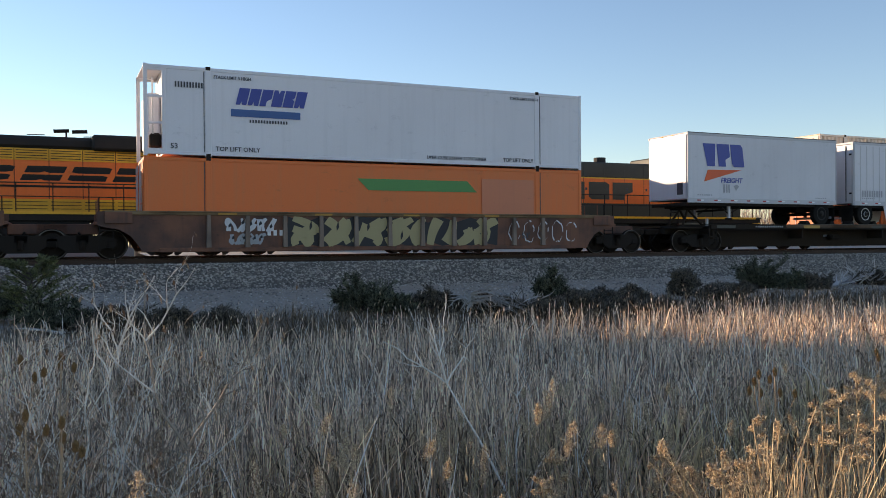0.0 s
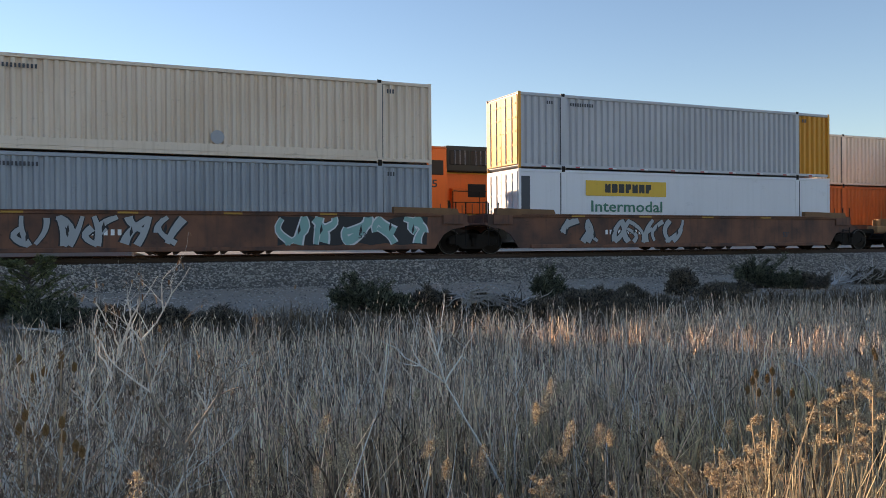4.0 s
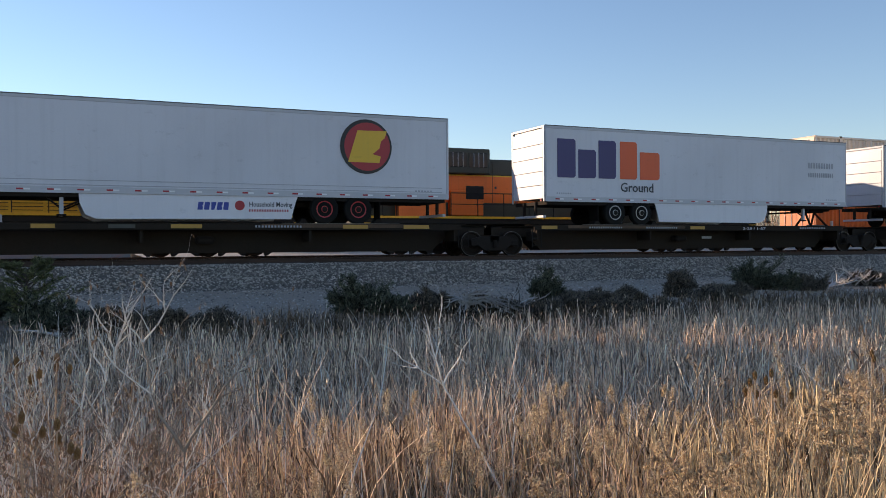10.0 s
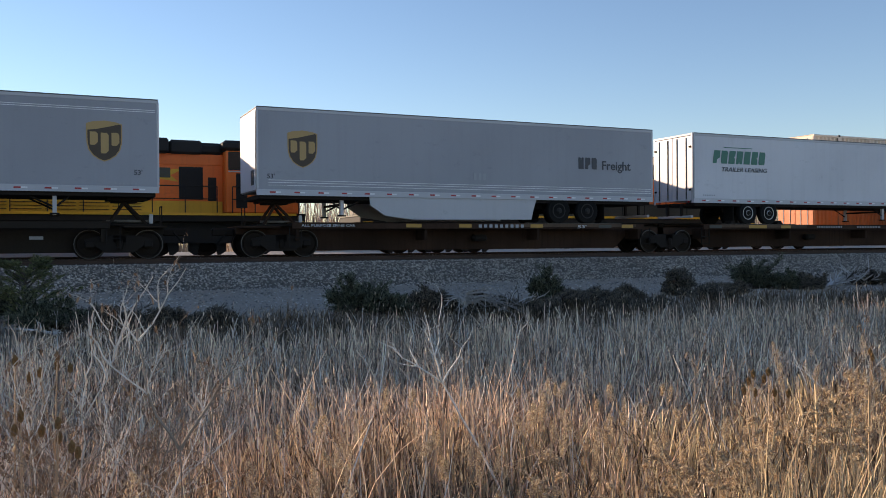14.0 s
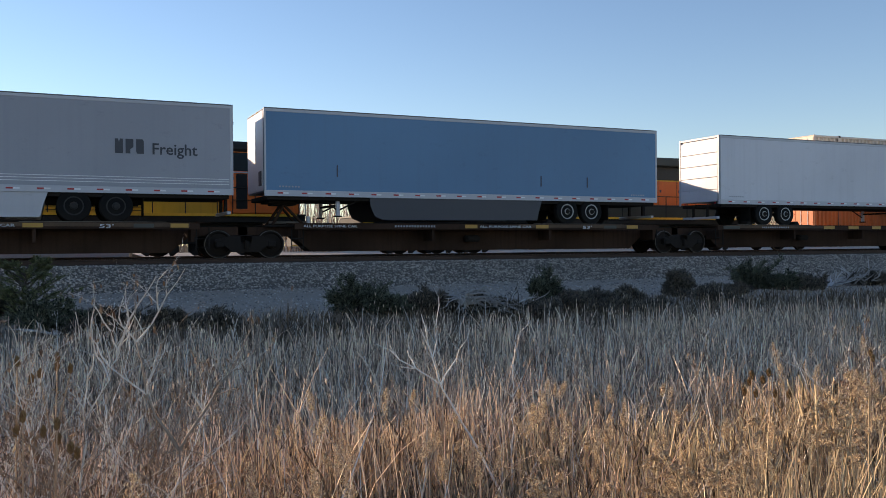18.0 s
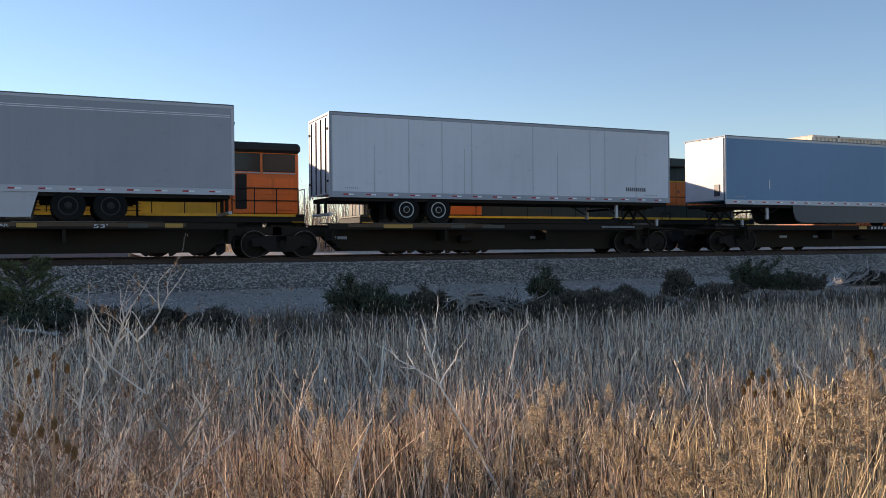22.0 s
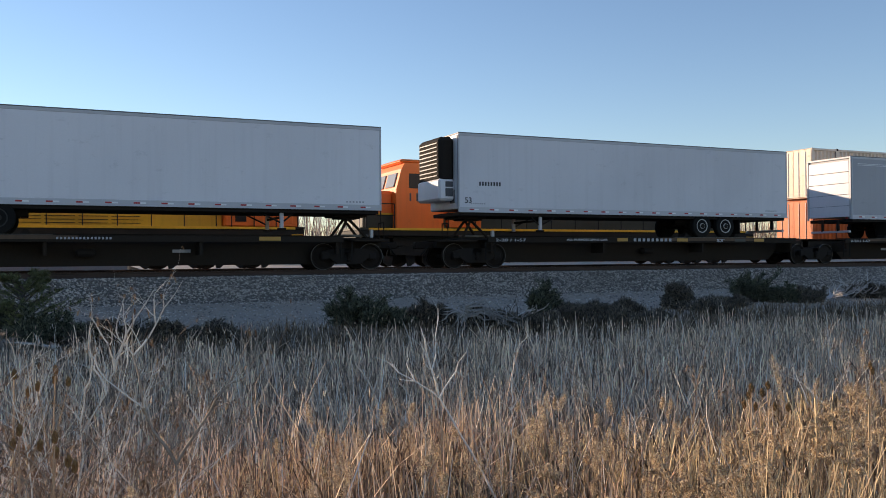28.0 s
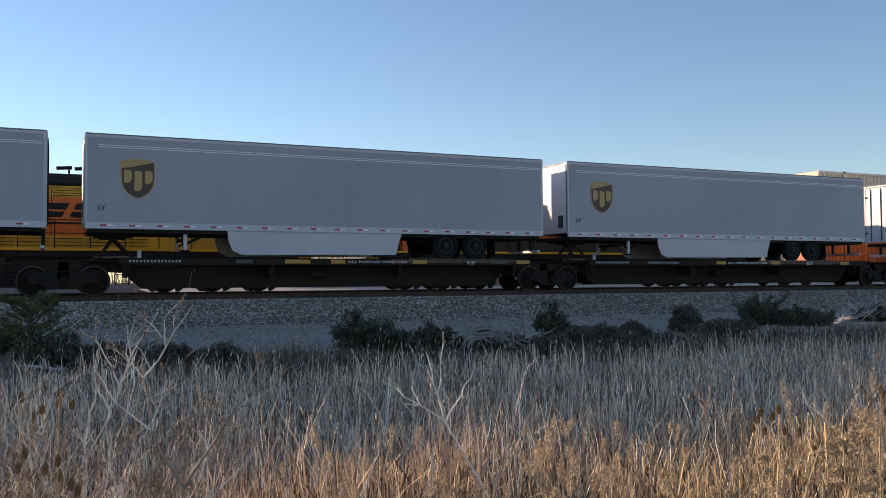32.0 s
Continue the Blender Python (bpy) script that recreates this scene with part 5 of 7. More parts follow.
            scrawl(c, 12.2, 17.6, .36, 1.36, 5, K, MI, g, 8, 0, W)
        else:
            scrawl(c, 3.5, 9.5, .36, 1.34, 6, K, SI, g, 9, .4, K)
    return c


def build_well_cars():
    lb, lt = "rust-brown well car with graffiti along its side", "tan weathered well car with ribbed sides"
    # two unseen cars ahead, spaced so their gap lets sun onto the meadow
    well_car(-43.3, -22.85, (True, False), WELLBROWN, lb, 9)
    well_car(-22.85, -1.0, (False, True), WELLBROWN, lb, 8)
    well_car(.7, 20.5, (True, True), WELLBROWN, lb, 0)
    well_car(82.9, 102.26, (True, False), WELLBROWN, lb, 1)
    well_car(102.26, 121.86, (False, False), WELLBROWN, lb, 2)
    well_car(121.86, 141.4, (False, True), WELLBROWN, lb, 3)
    well_car(145.4, 164.87, (True, False), WELLTAN, lt, 4)
    well_car(164.87, 184.42, (False, False), WELLTAN, lt, 5)
    well_car(184.42, 204.05, (False, True), WELLTAN, lt, 6)


build_well_cars()


# ---- parked locomotives on the far track ----
def railings(t, x0, x1, y, z, n):
    for i in range(n):
        x = x0 + i * (x1 - x0) / (n - 1)
        rod("rail_post", (x, y, z), (x, y, z + 1.05), .022, LOCOBLACK, t)
    rod("hand_rail", (x0, y, z + 1.05), (x1, y, z + 1.05), .022, LOCOBLACK, t)
    rod("hand_rail", (x0, y, z + .55), (x1, y, z + .55), .018, LOCOBLACK, t)


def louvres(t, x0, x1, y, z0, z1, n, m):
    for i in range(n):
        z = z0 + (i + .5) * (z1 - z0) / n
        box("louvre", x0, x1, y - .03, y, z - .011, z + .011, m, t, 0)


def loco_base(t, length, m, stripe):
    box("frame", 0, length, -1.5, 1.5, 1.35, 1.62, LOCOBLACK, t, .03)
    box("walkway", 0, length, -1.55, 1.55, 1.62, 1.7, m, t, .01)
    for yy in (-1.56, 1.52):
        box("sill_stripe", .4, length - .4, yy, yy + .04, 1.60, 1.70, stripe, t, .004)
    prism("fuel_tank", [(length * .38, .24), (length * .36, .5), (length * .36, 1.35), (length * .62, 1.35), (length * .62, .5), (length * .6, .24)], -1.4, 1.4, LOCOBLACK, t)
    # plain dark boxes added to block the bright view under the frame
    for xa, xb in ((.3, 1.5), (6.3, length * .36), (length * .62, length - 6.3), (length - 1.5, length - .3)):
        box("air_reservoir", xa, xb, -1.3, -.7, .85, 1.34, LOCOBLACK, t, .1)
    for x in (3.9, length - 3.9):
        for yy in (-1.15, 1.0):
            prism("truck_frame", [(-2.3, .55), (-2.3, .8), (-1.2, 1.0), (1.2, 1.0), (2.3, .8), (2.3, .55), (1.5, .5), (-1.5, .5)], yy, yy + .15, LOCOBLACK, t, "", (x, 0, 0))
            # filler added to close the bright gap above the truck frame
            box("brake_rigging", x - 2.2, x + 2.2, yy + .02, yy + .13, .9, 1.34, LOCOBLACK, t, .02)
        for dx in (-1.85, 0, 1.85):
            # dark shapes added to narrow the bright gaps between the wheels
            for q in (-.62, .62):
                s = 1 if q > 0 else -1
                prism("brake_rigging", [(s * .40, .03), (s * .52, .03), (s * .74, .2), (s * .74, .5), (s * .3, .5)], -.98, -.84, LOCOBLACK, t, "", (x + dx, 0, 0))
            for yy in (-.8, .66):
                link("rail_wheel", lathe([(.12, -.02), (.4, .03), (.53, 0), (.53, .14), (.12, .14)], STEELWHEEL, 20, "lw"), t, (x + dx, yy, .53))
    for x, o in ((0, -1), (length, 1)):
        coupler(t, x, o)
        box("pilot", x - .05, x + .05, -1.45, 1.45, .35, 1.35, LOCOBLACK, t, .02)
        for k in range(4):
            box("step", *sorted((x - o * .1, x - o * .55)), -1.58, -1.2, .4 + k * .32, .44 + k * .32, LOCOYELLOW, t, .005)
        for yy in (-1.45, -.5, .5, 1.45):
            rod("end_rail", (x, yy, 1.7), (x, yy, 2.75), .022, LTGREY, t)
        rod("end_rail", (x, -1.45, 2.75), (x, -.5, 2.75), .022, LTGREY, t)
        rod("end_rail", (x, .5, 2.75), (x, 1.45, 2.75), .022, LTGREY, t)
        for yy in (-.6, -.4, .4, .6):
            rod("air_hose", (x + o * .05, yy, 1.2), (x + o * .35, yy, .6), .03, RUBBER, t)


def loco_one():
    """Long-hood engine whose cab end points away to the far end of the siding."""
    x0, L = -12.7, 22.3
    t = thing("locomotive", "orange, yellow and black diesel locomotive parked on the far track", "locomotive", "parked locomotives", pose(x0, TRACK2, 0))
    X = lambda x: x - x0
    loco_base(t, L, LOCOBLACK, LOCOYELLOW)
    y = -.9
    box("lower_band", X(-12.2), X(6.3), -1.02, 1.02, 1.7, 2.18, LOCOYELLOW, t, .01)
    box("hood", X(-12.2), X(6.35), y, -y, 2.18, 3.63, LOCOORANGE, t, .02)
    box("upper_band", X(-12.2), X(3.3), y - .004, -y + .004, 3.63, 4.07, LOCOYELLOW, t, .01)
    box("hood", X(3.3), X(6.35), y - .004, -y + .004, 3.63, 4.07, LOCOORANGE, t, .01)
    box("roof", X(-12.2), X(6.35), y + .02, -y - .02, 4.07, 4.55, LOCOBLACK, t, .12)
    box("radiator", X(1.23), X(4.2), -1.35, 1.35, 4.05, 4.63, LOCOBLACK, t, .08)
    box("roof_box", X(4.25), X(5.5), -1.1, 1.1, 4.05, 4.6, LOCOBLACK, t, .08)
    box("roof_hatch", X(1.5), X(2.3), -.5, .5, 4.63, 4.72, LDARK, t, .02)
    for i in range(13):
        xa = -11.9 + i * 1.17
        louvres(t, X(xa), X(xa + 1.05), y - .006, 3.66, 4.04, 4, LOCOBLACK)
        rod("panel_joint", (X(xa - .06), y - .008, 2.2), (X(xa - .06), y - .008, 4.05), .014, LOCOBLACK, t)
        louvres(t, X(xa), X(xa + 1.05), -1.024, 1.75, 2.14, 3, LOCOBLACK)
    # word shape on the hood
    bm = bmesh.new()
    for a, k in ((-3.0, 5), (-1.25, 2), (.35, 1), (1.95, 6)):
        slotted(bm, a - x0, a + 1.35 - x0, 2.88, 3.10, k, y - .012, .5)
        slotted(bm, a - x0 + .15, a + 1.5 - x0, 3.17, 3.42, k, y - .012, .5)
    bmesh.ops.recalc_face_normals(bm, faces=bm.faces[:])
    part("logo", bm, LOCOBLACK, t, "black slanted shapes")
    box("logo_line", X(-3.3), X(3.2), y - .014, y - .006, 2.62, 2.7, LOCOBLACK, t, 0)
    prism("logo_sweep", [(X(3.5), 3.1), (X(4.4), 3.45), (X(4.75), 3.45), (X(4.3), 3.2), (X(4.6), 2.95)], y - .014, y - .006, LOCOYELLOW, t)
    # flush black panels; the dark of the doorways is put into their colour
    box("side_door", X(4.62), X(5.55), y - .02, y, 2.25, 3.55, LOCOBLACK, t, .01, "side doorway drawn as a flush black panel")
    box("side_door", X(5.75), X(6.08), y - .02, y, 2.2, 3.15, LOCOBLACK, t, .01)
    box("window", X(3.85), X(4.3), y - .02, y, 3.1, 3.5, GLASS, t, .02)
    # cab
    box("cab", X(6.35), X(9.35), -1.5, 1.5, 1.7, 4.2, LOCOORANGE, t, .05)
    box("cab_roof", X(6.25), X(9.45), -1.52, 1.52, 4.2, 4.62, LOCOBLACK, t, .12)
    for a, b in ((6.45, 7.75), (7.85, 9.2)):
        w = box("window", X(a), X(b), -1.53, -1.49, 3.42, 4.16, GLASS, t, .03)
        box("window_sill", X(a), X(b), -1.56, -1.49, 3.34, 3.39, LTGREY, t, .01)
    box("cab_door", X(6.75), X(7.2), -1.52, -1.49, 1.9, 3.3, LOCOBLACK, t, .02)
    for a, b, c, d in ((7.4, 8.2, 2.5, 3.15), (8.3, 9.1, 2.5, 3.15), (8.4, 9.1, 1.85, 2.3)):
        box("access_panel", X(a), X(b), -1.515, -1.49, c, d, LOCOORANGE, t, .02)
    railings(t, X(-12.4), X(6.0), -1.52, 1.7, 16)
    railings(t, X(6.6), X(9.3), -1.56, 1.7, 4)
    # horns and roof fittings
    for a in (-.1, .55):
        rod("horn", (X(a), -.2, 4.82), (X(a + .55), -.2, 4.86), .07, DARKSTEEL, t, 8)
    rod("horn_stand", (X(.35), -.2, 4.5), (X(.35), -.2, 4.85), .04, DARKSTEEL, t)
    for a in (-1.0, .95):
        rod("roof_rail", (X(a), -.6, 4.6), (X(a + .6), -.6, 4.62), .02, DARKSTEEL, t)
    return t


def loco_two():
    x0, L = 12.0, 22.2
    t = thing("locomotive", "orange and dark green diesel locomotive with a short sunlit nose", "locomotive", "parked locomotives", pose(x0, TRACK2, 0))
    X = lambda x: x - x0
    loco_base(t, L, LOCOGREEN, LOCOYELLOW)
    y = -.95
    box("nose", X(12.35), X(13.75), -1.05, 1.05, 1.7, 3.35, LOCOORANGE, t, .12)
    box("nose_lower", X(12.33), X(13.75), -1.07, 1.07, 1.7, 2.3, LOCOGREEN, t, .05)
    box("nose_stripe", X(12.33), X(13.75), -1.08, 1.08, 2.3, 2.38, LOCOYELLOW, t, .02)
    prism("cab", [(X(13.7), 1.7), (X(13.7), 3.4), (X(13.95), 4.3), (X(14.1), 4.55), (X(15.9), 4.6), (X(15.95), 1.7)], -1.5, 1.5, LOCOORANGE, t)
    box("cab_roof", X(13.95), X(16.0), -1.4, 1.4, 4.56, 4.74, LOCOORANGE, t, .08)
    for yy in (-1.2, .15):
        w = box("windscreen", X(13.76), X(13.82), yy, yy + 1.05, 3.5, 4.15, LITGLASS, t, .02)
        w.rotation_euler = (0, .27, 0)
    words("lettering", "1105", .48, LDARK, t, (X(14.2), -1.505, 2.9), 0, 1.25)
    for a in (14.3, 15.1):
        box("window", X(a), X(a + .65), -1.52, -1.48, 3.45, 4.1, GLASS, t, .03)
    box("hood", X(15.95), X(33.3), y, -y, 2.35, 3.6, LOCOORANGE, t, .02)
    box("lower_band", X(15.95), X(33.3), y - .03, -y + .03, 1.7, 2.35, LOCOGREEN, t, .01)
    box("upper_band", X(15.95), X(33.3), y - .004, -y + .004, 3.6, 4.38, LOCOGREEN, t, .06)
    box("hood_stripe", X(15.95), X(33.3), y - .012, y, 3.57, 3.63, LOCOYELLOW, t, 0)
    box("blower_housing", X(16.0), X(18.3), -1.3, 1.3, 3.65, 4.8, LOCOGREEN, t, .04)
    for a in (16.15, 17.2):
        box("intake_screen", X(a), X(a + .95), -1.33, -1.29, 3.95, 4.6, GLASS, t, .02)
        for k in range(3):
            rod("screen_bar", (X(a + .25 + k * .25), -1.34, 3.95), (X(a + .25 + k * .25), -1.34, 4.6), .015, LTGREY, t)
    box("radiator", X(27.8), X(31.6), -1.3, 1.3, 4.3, 4.75, LOCOGREEN, t, .06)
    box("vent", X(20.1), X(21.6), y - .03, y, 3.8, 4.25, LOCOBLACK, t, .02)
    box("battery_box", X(16.3), X(18.0), -1.2, y, 1.75, 2.9, LOCOORANGE, t, .03)
    box("vent", X(17.1), X(18.0), -1.23, -1.19, 2.5, 3.1, LOCOBLACK, t, .02)
    bm = bmesh.new()
    for a, k in ((20.75, 5), (22.25, 2), (23.7, 1), (25.1, 6)):
        slotted(bm, a - x0, a + 1.2 - x0, 2.55, 3.4, k, y - .012, 0)
    bmesh.ops.recalc_face_normals(bm, faces=bm.faces[:])
    part("logo", bm, LOCOGREEN, t, "dark green block shapes")
    for i in range(12):
        xa = 18.6 + i * 1.2
        rod("panel_joint", (X(xa), y - .006, 1.8), (X(xa), y - .006, 4.3), .012, LOCOGREEN, t)
        box("latch", X(xa + .1), X(xa + .2), y - .02, y, 3.0, 3.12, LDARK, t, .005)
    for a in (22.6, 23.1):
        rod("horn", (X(a), -.2, 4.62), (X(a + .45), -.2, 4.66), .07, DARKSTEEL, t, 8)
    rod("horn_stand", (X(23.0), -.2, 4.35), (X(23.0), -.2, 4.66), .04, DARKSTEEL, t)
    rod("exhaust_stack", (X(25.0), 0, 4.3), (X(25.0), 0, 4.7), .3, LOCOBLACK, t, 12)
    railings(t, X(16.2), X(33.6), -1.52, 1.7, 14)
    railings(t, X(12.3), X(13.6), -1.52, 1.7, 3)
    return t


loco_one()
loco_two()


def parked_stack():
    for i in range(2):
        x = 38.75 + i * 20.2
        container(0, .62, CORANGE, "orange container parked in a well car on the far track", fixed=(x, TRACK2, 0))
        container(0, 3.53, TAN, "tan container stacked on an orange one on the far track", fixed=(x, TRACK2, 0))
        c = thing("well_car", "dark well car parked on the far track", "railcar", "parked railcars", pose(x - 2.0, TRACK2, 0))
        for yy in (-1.42, 1.34):
            prism("side_wall", [(.4, 1.3), (.4, .95), (1.6, .8), (2.0, .3), (18.2, .3), (18.6, .8), (19.8, .95), (19.8, 1.3)], yy, yy + .08, WELLBROWN, c)
        box("well_floor", 2.0, 18.2, -1.3, 1.3, .5, .61, DARKSTEEL, c, .01)
        box("end_platform", .2, 2.0, -1.4, 1.4, 1.0, 1.1, WELLBROWN, c, .01)
        box("end_platform", 18.2, 20.0, -1.4, 1.4, 1.0, 1.1, WELLBROWN, c, .01)
        truck(c, .6)
        truck(c, 19.6)


parked_stack()


# ---- ground, ballast, rails ----
PROFILE = [(-400, -1.2), (1.5, -1.2), (3.0, -1.25), (5, -1.32), (7.5, -1.4), (10, -1.44), (13, -1.42), (16, -1.28), (18, -1.12), (24, -.98), (26.3, -.93), (30, -.9), (46, -.85), (60, -.8), (3000, -.8)]


def gz(x, y):
    for (a, p), (b, q) in zip(PROFILE, PROFILE[1:]):
        if y <= b:
            u = (y - a) / (b - a)
            u = u * u * (3 - 2 * u) if b - a < 6 else u
            z = p + (q - p) * u
            break
    if -10 < y < 26 and abs(x) < 80:
        z += .06 * noise.noise((x * .35, y * .35, 0)) + .025 * noise.noise((x * 1.3, y * 1.3, 5))
    return z


def ground_material():
    """Dry soil and thatch, with a pale gravel lane along the track."""
    m = bpy.data.materials.new("dry_soil")
    m.use_nodes = True
    nt = m.node_tree
    N, L = nt.nodes, nt.links
    b = N["Principled BSDF"]
    b.inputs["Roughness"].default_value = .95
    b.inputs["Specular IOR Level"].default_value = .1
    geo = N.new("ShaderNodeNewGeometry")
    sep = N.new("ShaderNodeSeparateXYZ")
    L.new(geo.outputs["Position"], sep.inputs[0])
    n1 = N.new("ShaderNodeTexNoise")
    n1.inputs["Scale"].default_value, n1.inputs["Detail"].default_value = .5, 8
    n2 = N.new("ShaderNodeTexNoise")
    n2.inputs["Scale"].default_value, n2.inputs["Detail"].default_value = 14, 6
    for n in (n1, n2):
        L.new(geo.outputs["Position"], n.inputs["Vector"])
    # gravel between 17.5 and 27 m, with a ragged edge
    add = N.new("ShaderNodeMath")
    add.operation = "MULTIPLY_ADD"
    add.inputs[1].default_value, add.inputs[2].default_value = 4.0, -2.0
    L.new(n1.outputs[0], add.inputs[0])
    yy = N.new("ShaderNodeMath")
    L.new(sep.outputs[1], yy.inputs[0])
    L.new(add.outputs[0], yy.inputs[1])
    lo = N.new("ShaderNodeMapRange")
    lo.inputs[1].default_value, lo.inputs[2].default_value = 15.2, 18.8
    L.new(yy.outputs[0], lo.inputs[0])
    hi = N.new("ShaderNodeMapRange")
    hi.inputs[1].default_value, hi.inputs[2].default_value, hi.inputs[3].default_value, hi.inputs[4].default_value = 40, 48, 1, 0
    L.new(yy.outputs[0], hi.inputs[0])
    mul = N.new("ShaderNodeMath")
    mul.operation = "MULTIPLY"
    L.new(lo.outputs[0], mul.inputs[0])
    L.new(hi.outputs[0], mul.inputs[1])
    soil = N.new("ShaderNodeValToRGB")
    soil.color_ramp.elements[0].color, soil.color_ramp.elements[1].color = (.035, .028, .02, 1), (.20, .155, .10, 1)
    L.new(n2.outputs[0], soil.inputs[0])
    grav = N.new("ShaderNodeValToRGB")
    grav.color_ramp.elements[0].color, grav.color_ramp.elements[1].color = (.19, .158, .127, 1), (.53, .45, .375, 1)
    L.new(n2.outputs[0], grav.inputs[0])
    mx = N.new("ShaderNodeMix")
    mx.data_type = "RGBA"
    L.new(mul.outputs[0], mx.inputs[0])
    L.new(soil.outputs[0], mx.inputs[6])
    L.new(grav.outputs[0], mx.inputs[7])
    # unseen ground behind the camera, made pale to bounce warm light onto the train
    back = N.new("ShaderNodeMapRange")
    back.inputs[1].default_value, back.inputs[2].default_value, back.inputs[3].default_value, back.inputs[4].default_value = -1.5, 1.5, 1, 0
    L.new(sep.outputs[1], back.inputs[0])
    bounce = N.new("ShaderNodeValToRGB")
    bounce.color_ramp.elements[0].color, bounce.color_ramp.elements[1].color = (.26, .19, .11, 1), (.56, .43, .27, 1)
    L.new(n2.outputs[0], bounce.inputs[0])
    my = N.new("ShaderNodeMix")
    my.data_type = "RGBA"
    L.new(back.outputs[0], my.inputs[0])
    L.new(mx.outputs[2], my.inputs[6])
    L.new(bounce.outputs[0], my.inputs[7])
    L.new(my.outputs[2], b.inputs["Base Color"])
    bp = N.new("ShaderNodeBump")
    bp.inputs["Distance"].default_value = .012
    L.new(n2.outputs[0], bp.inputs["Height"])
    L.new(bp.outputs[0], b.inputs["Normal"])
    return m


def build_ground():
    xs = sorted(set([-3000, -800, -250, -100, -60] + list(np.arange(-40, 70.1, .8)) + [80, 100, 140, 250, 600, 1500, 4000]))
    ys = sorted(set([-400, -120, -40, -15] + list(np.arange(-6, 30.1, .5)) + [33, 37, 41, 46, 53, 60, 75, 100, 150, 250, 500, 1200, 3000]))
    verts = [(x, y, gz(x, y)) for y in ys for x in xs]
    n = len(xs)
    faces = [(j * n + i, j * n + i + 1, (j + 1) * n + i + 1, (j + 1) * n + i) for j in range(len(ys) - 1) for i in range(n - 1)]
    me = bpy.data.meshes.new("ground")
    me.from_pydata(verts, [], faces)
    me.materials.append(ground_material())
    me.shade_smooth()
    tagged(new("ground", me), "dry grassy ground with a pale gravel lane beside the track", "ground", "", "structure")


build_ground()
# bed darker than its stones: shade in the gaps is put into its colour
BALLAST = mat("ballast_stone", (.15, .133, .118), .9, 0, .4, (.12, .11, .105), .35, 22, .02)
STONE = mat("loose_stone", (.38, .335, .295), .85, 0, .3, (.13, .12, .11), .2, 14, 0, island=.65)


def rough_stones(name, spots, size, material, seed, label):
    """Many small broken stones in one mesh."""
    rng = np.random.default_rng(seed)
    n = len(spots)
    base = np.array([(1, 0, 0), (-1, 0, 0), (0, 1, 0), (0, -1, 0), (0, 0, 1), (0, 0, -1)], float)
    tri = np.array([(0, 2, 4), (2, 1, 4), (1, 3, 4), (3, 0, 4), (2, 0, 5), (1, 2, 5), (3, 1, 5), (0, 3, 5)])
    v = base[None] * rng.uniform(.6, 1.3, (n, 6, 1)) + rng.normal(0, .25, (n, 6, 3))
    a = rng.uniform(0, 6.28, n)
    c, s = np.cos(a), np.sin(a)
    x, y = v[..., 0] * c[:, None] - v[..., 1] * s[:, None], v[..., 0] * s[:, None] + v[..., 1] * c[:, None]
    v = np.stack([x, y, v[..., 2] * .7], -1) * (size * rng.uniform(.6, 1.25, (n, 1, 1))) + np.asarray(spots)[:, None]
    me = mesh_arrays(v.reshape(-1, 3), (tri[None] + 6 * np.arange(n)[:, None, None]).reshape(-1, 3), material)
    return tagged(new(name, me), label, "gravel", "", "stuff")


def mesh_arrays(verts, tris, material):
    me = bpy.data.meshes.new("m")
    me.vertices.add(len(verts))
    me.vertices.foreach_set("co", np.ascontiguousarray(verts, dtype=np.float32).ravel())
    me.loops.add(len(tris) * 3)
    me.loops.foreach_set("vertex_index", np.ascontiguousarray(tris, dtype=np.int32).ravel())
    me.polygons.add(len(tris))
    me.polygons.foreach_set("loop_start", np.arange(0, len(tris) * 3, 3, dtype=np.int32))
    me.update(calc_edges=True)
    me.materials.append(material)
    return me


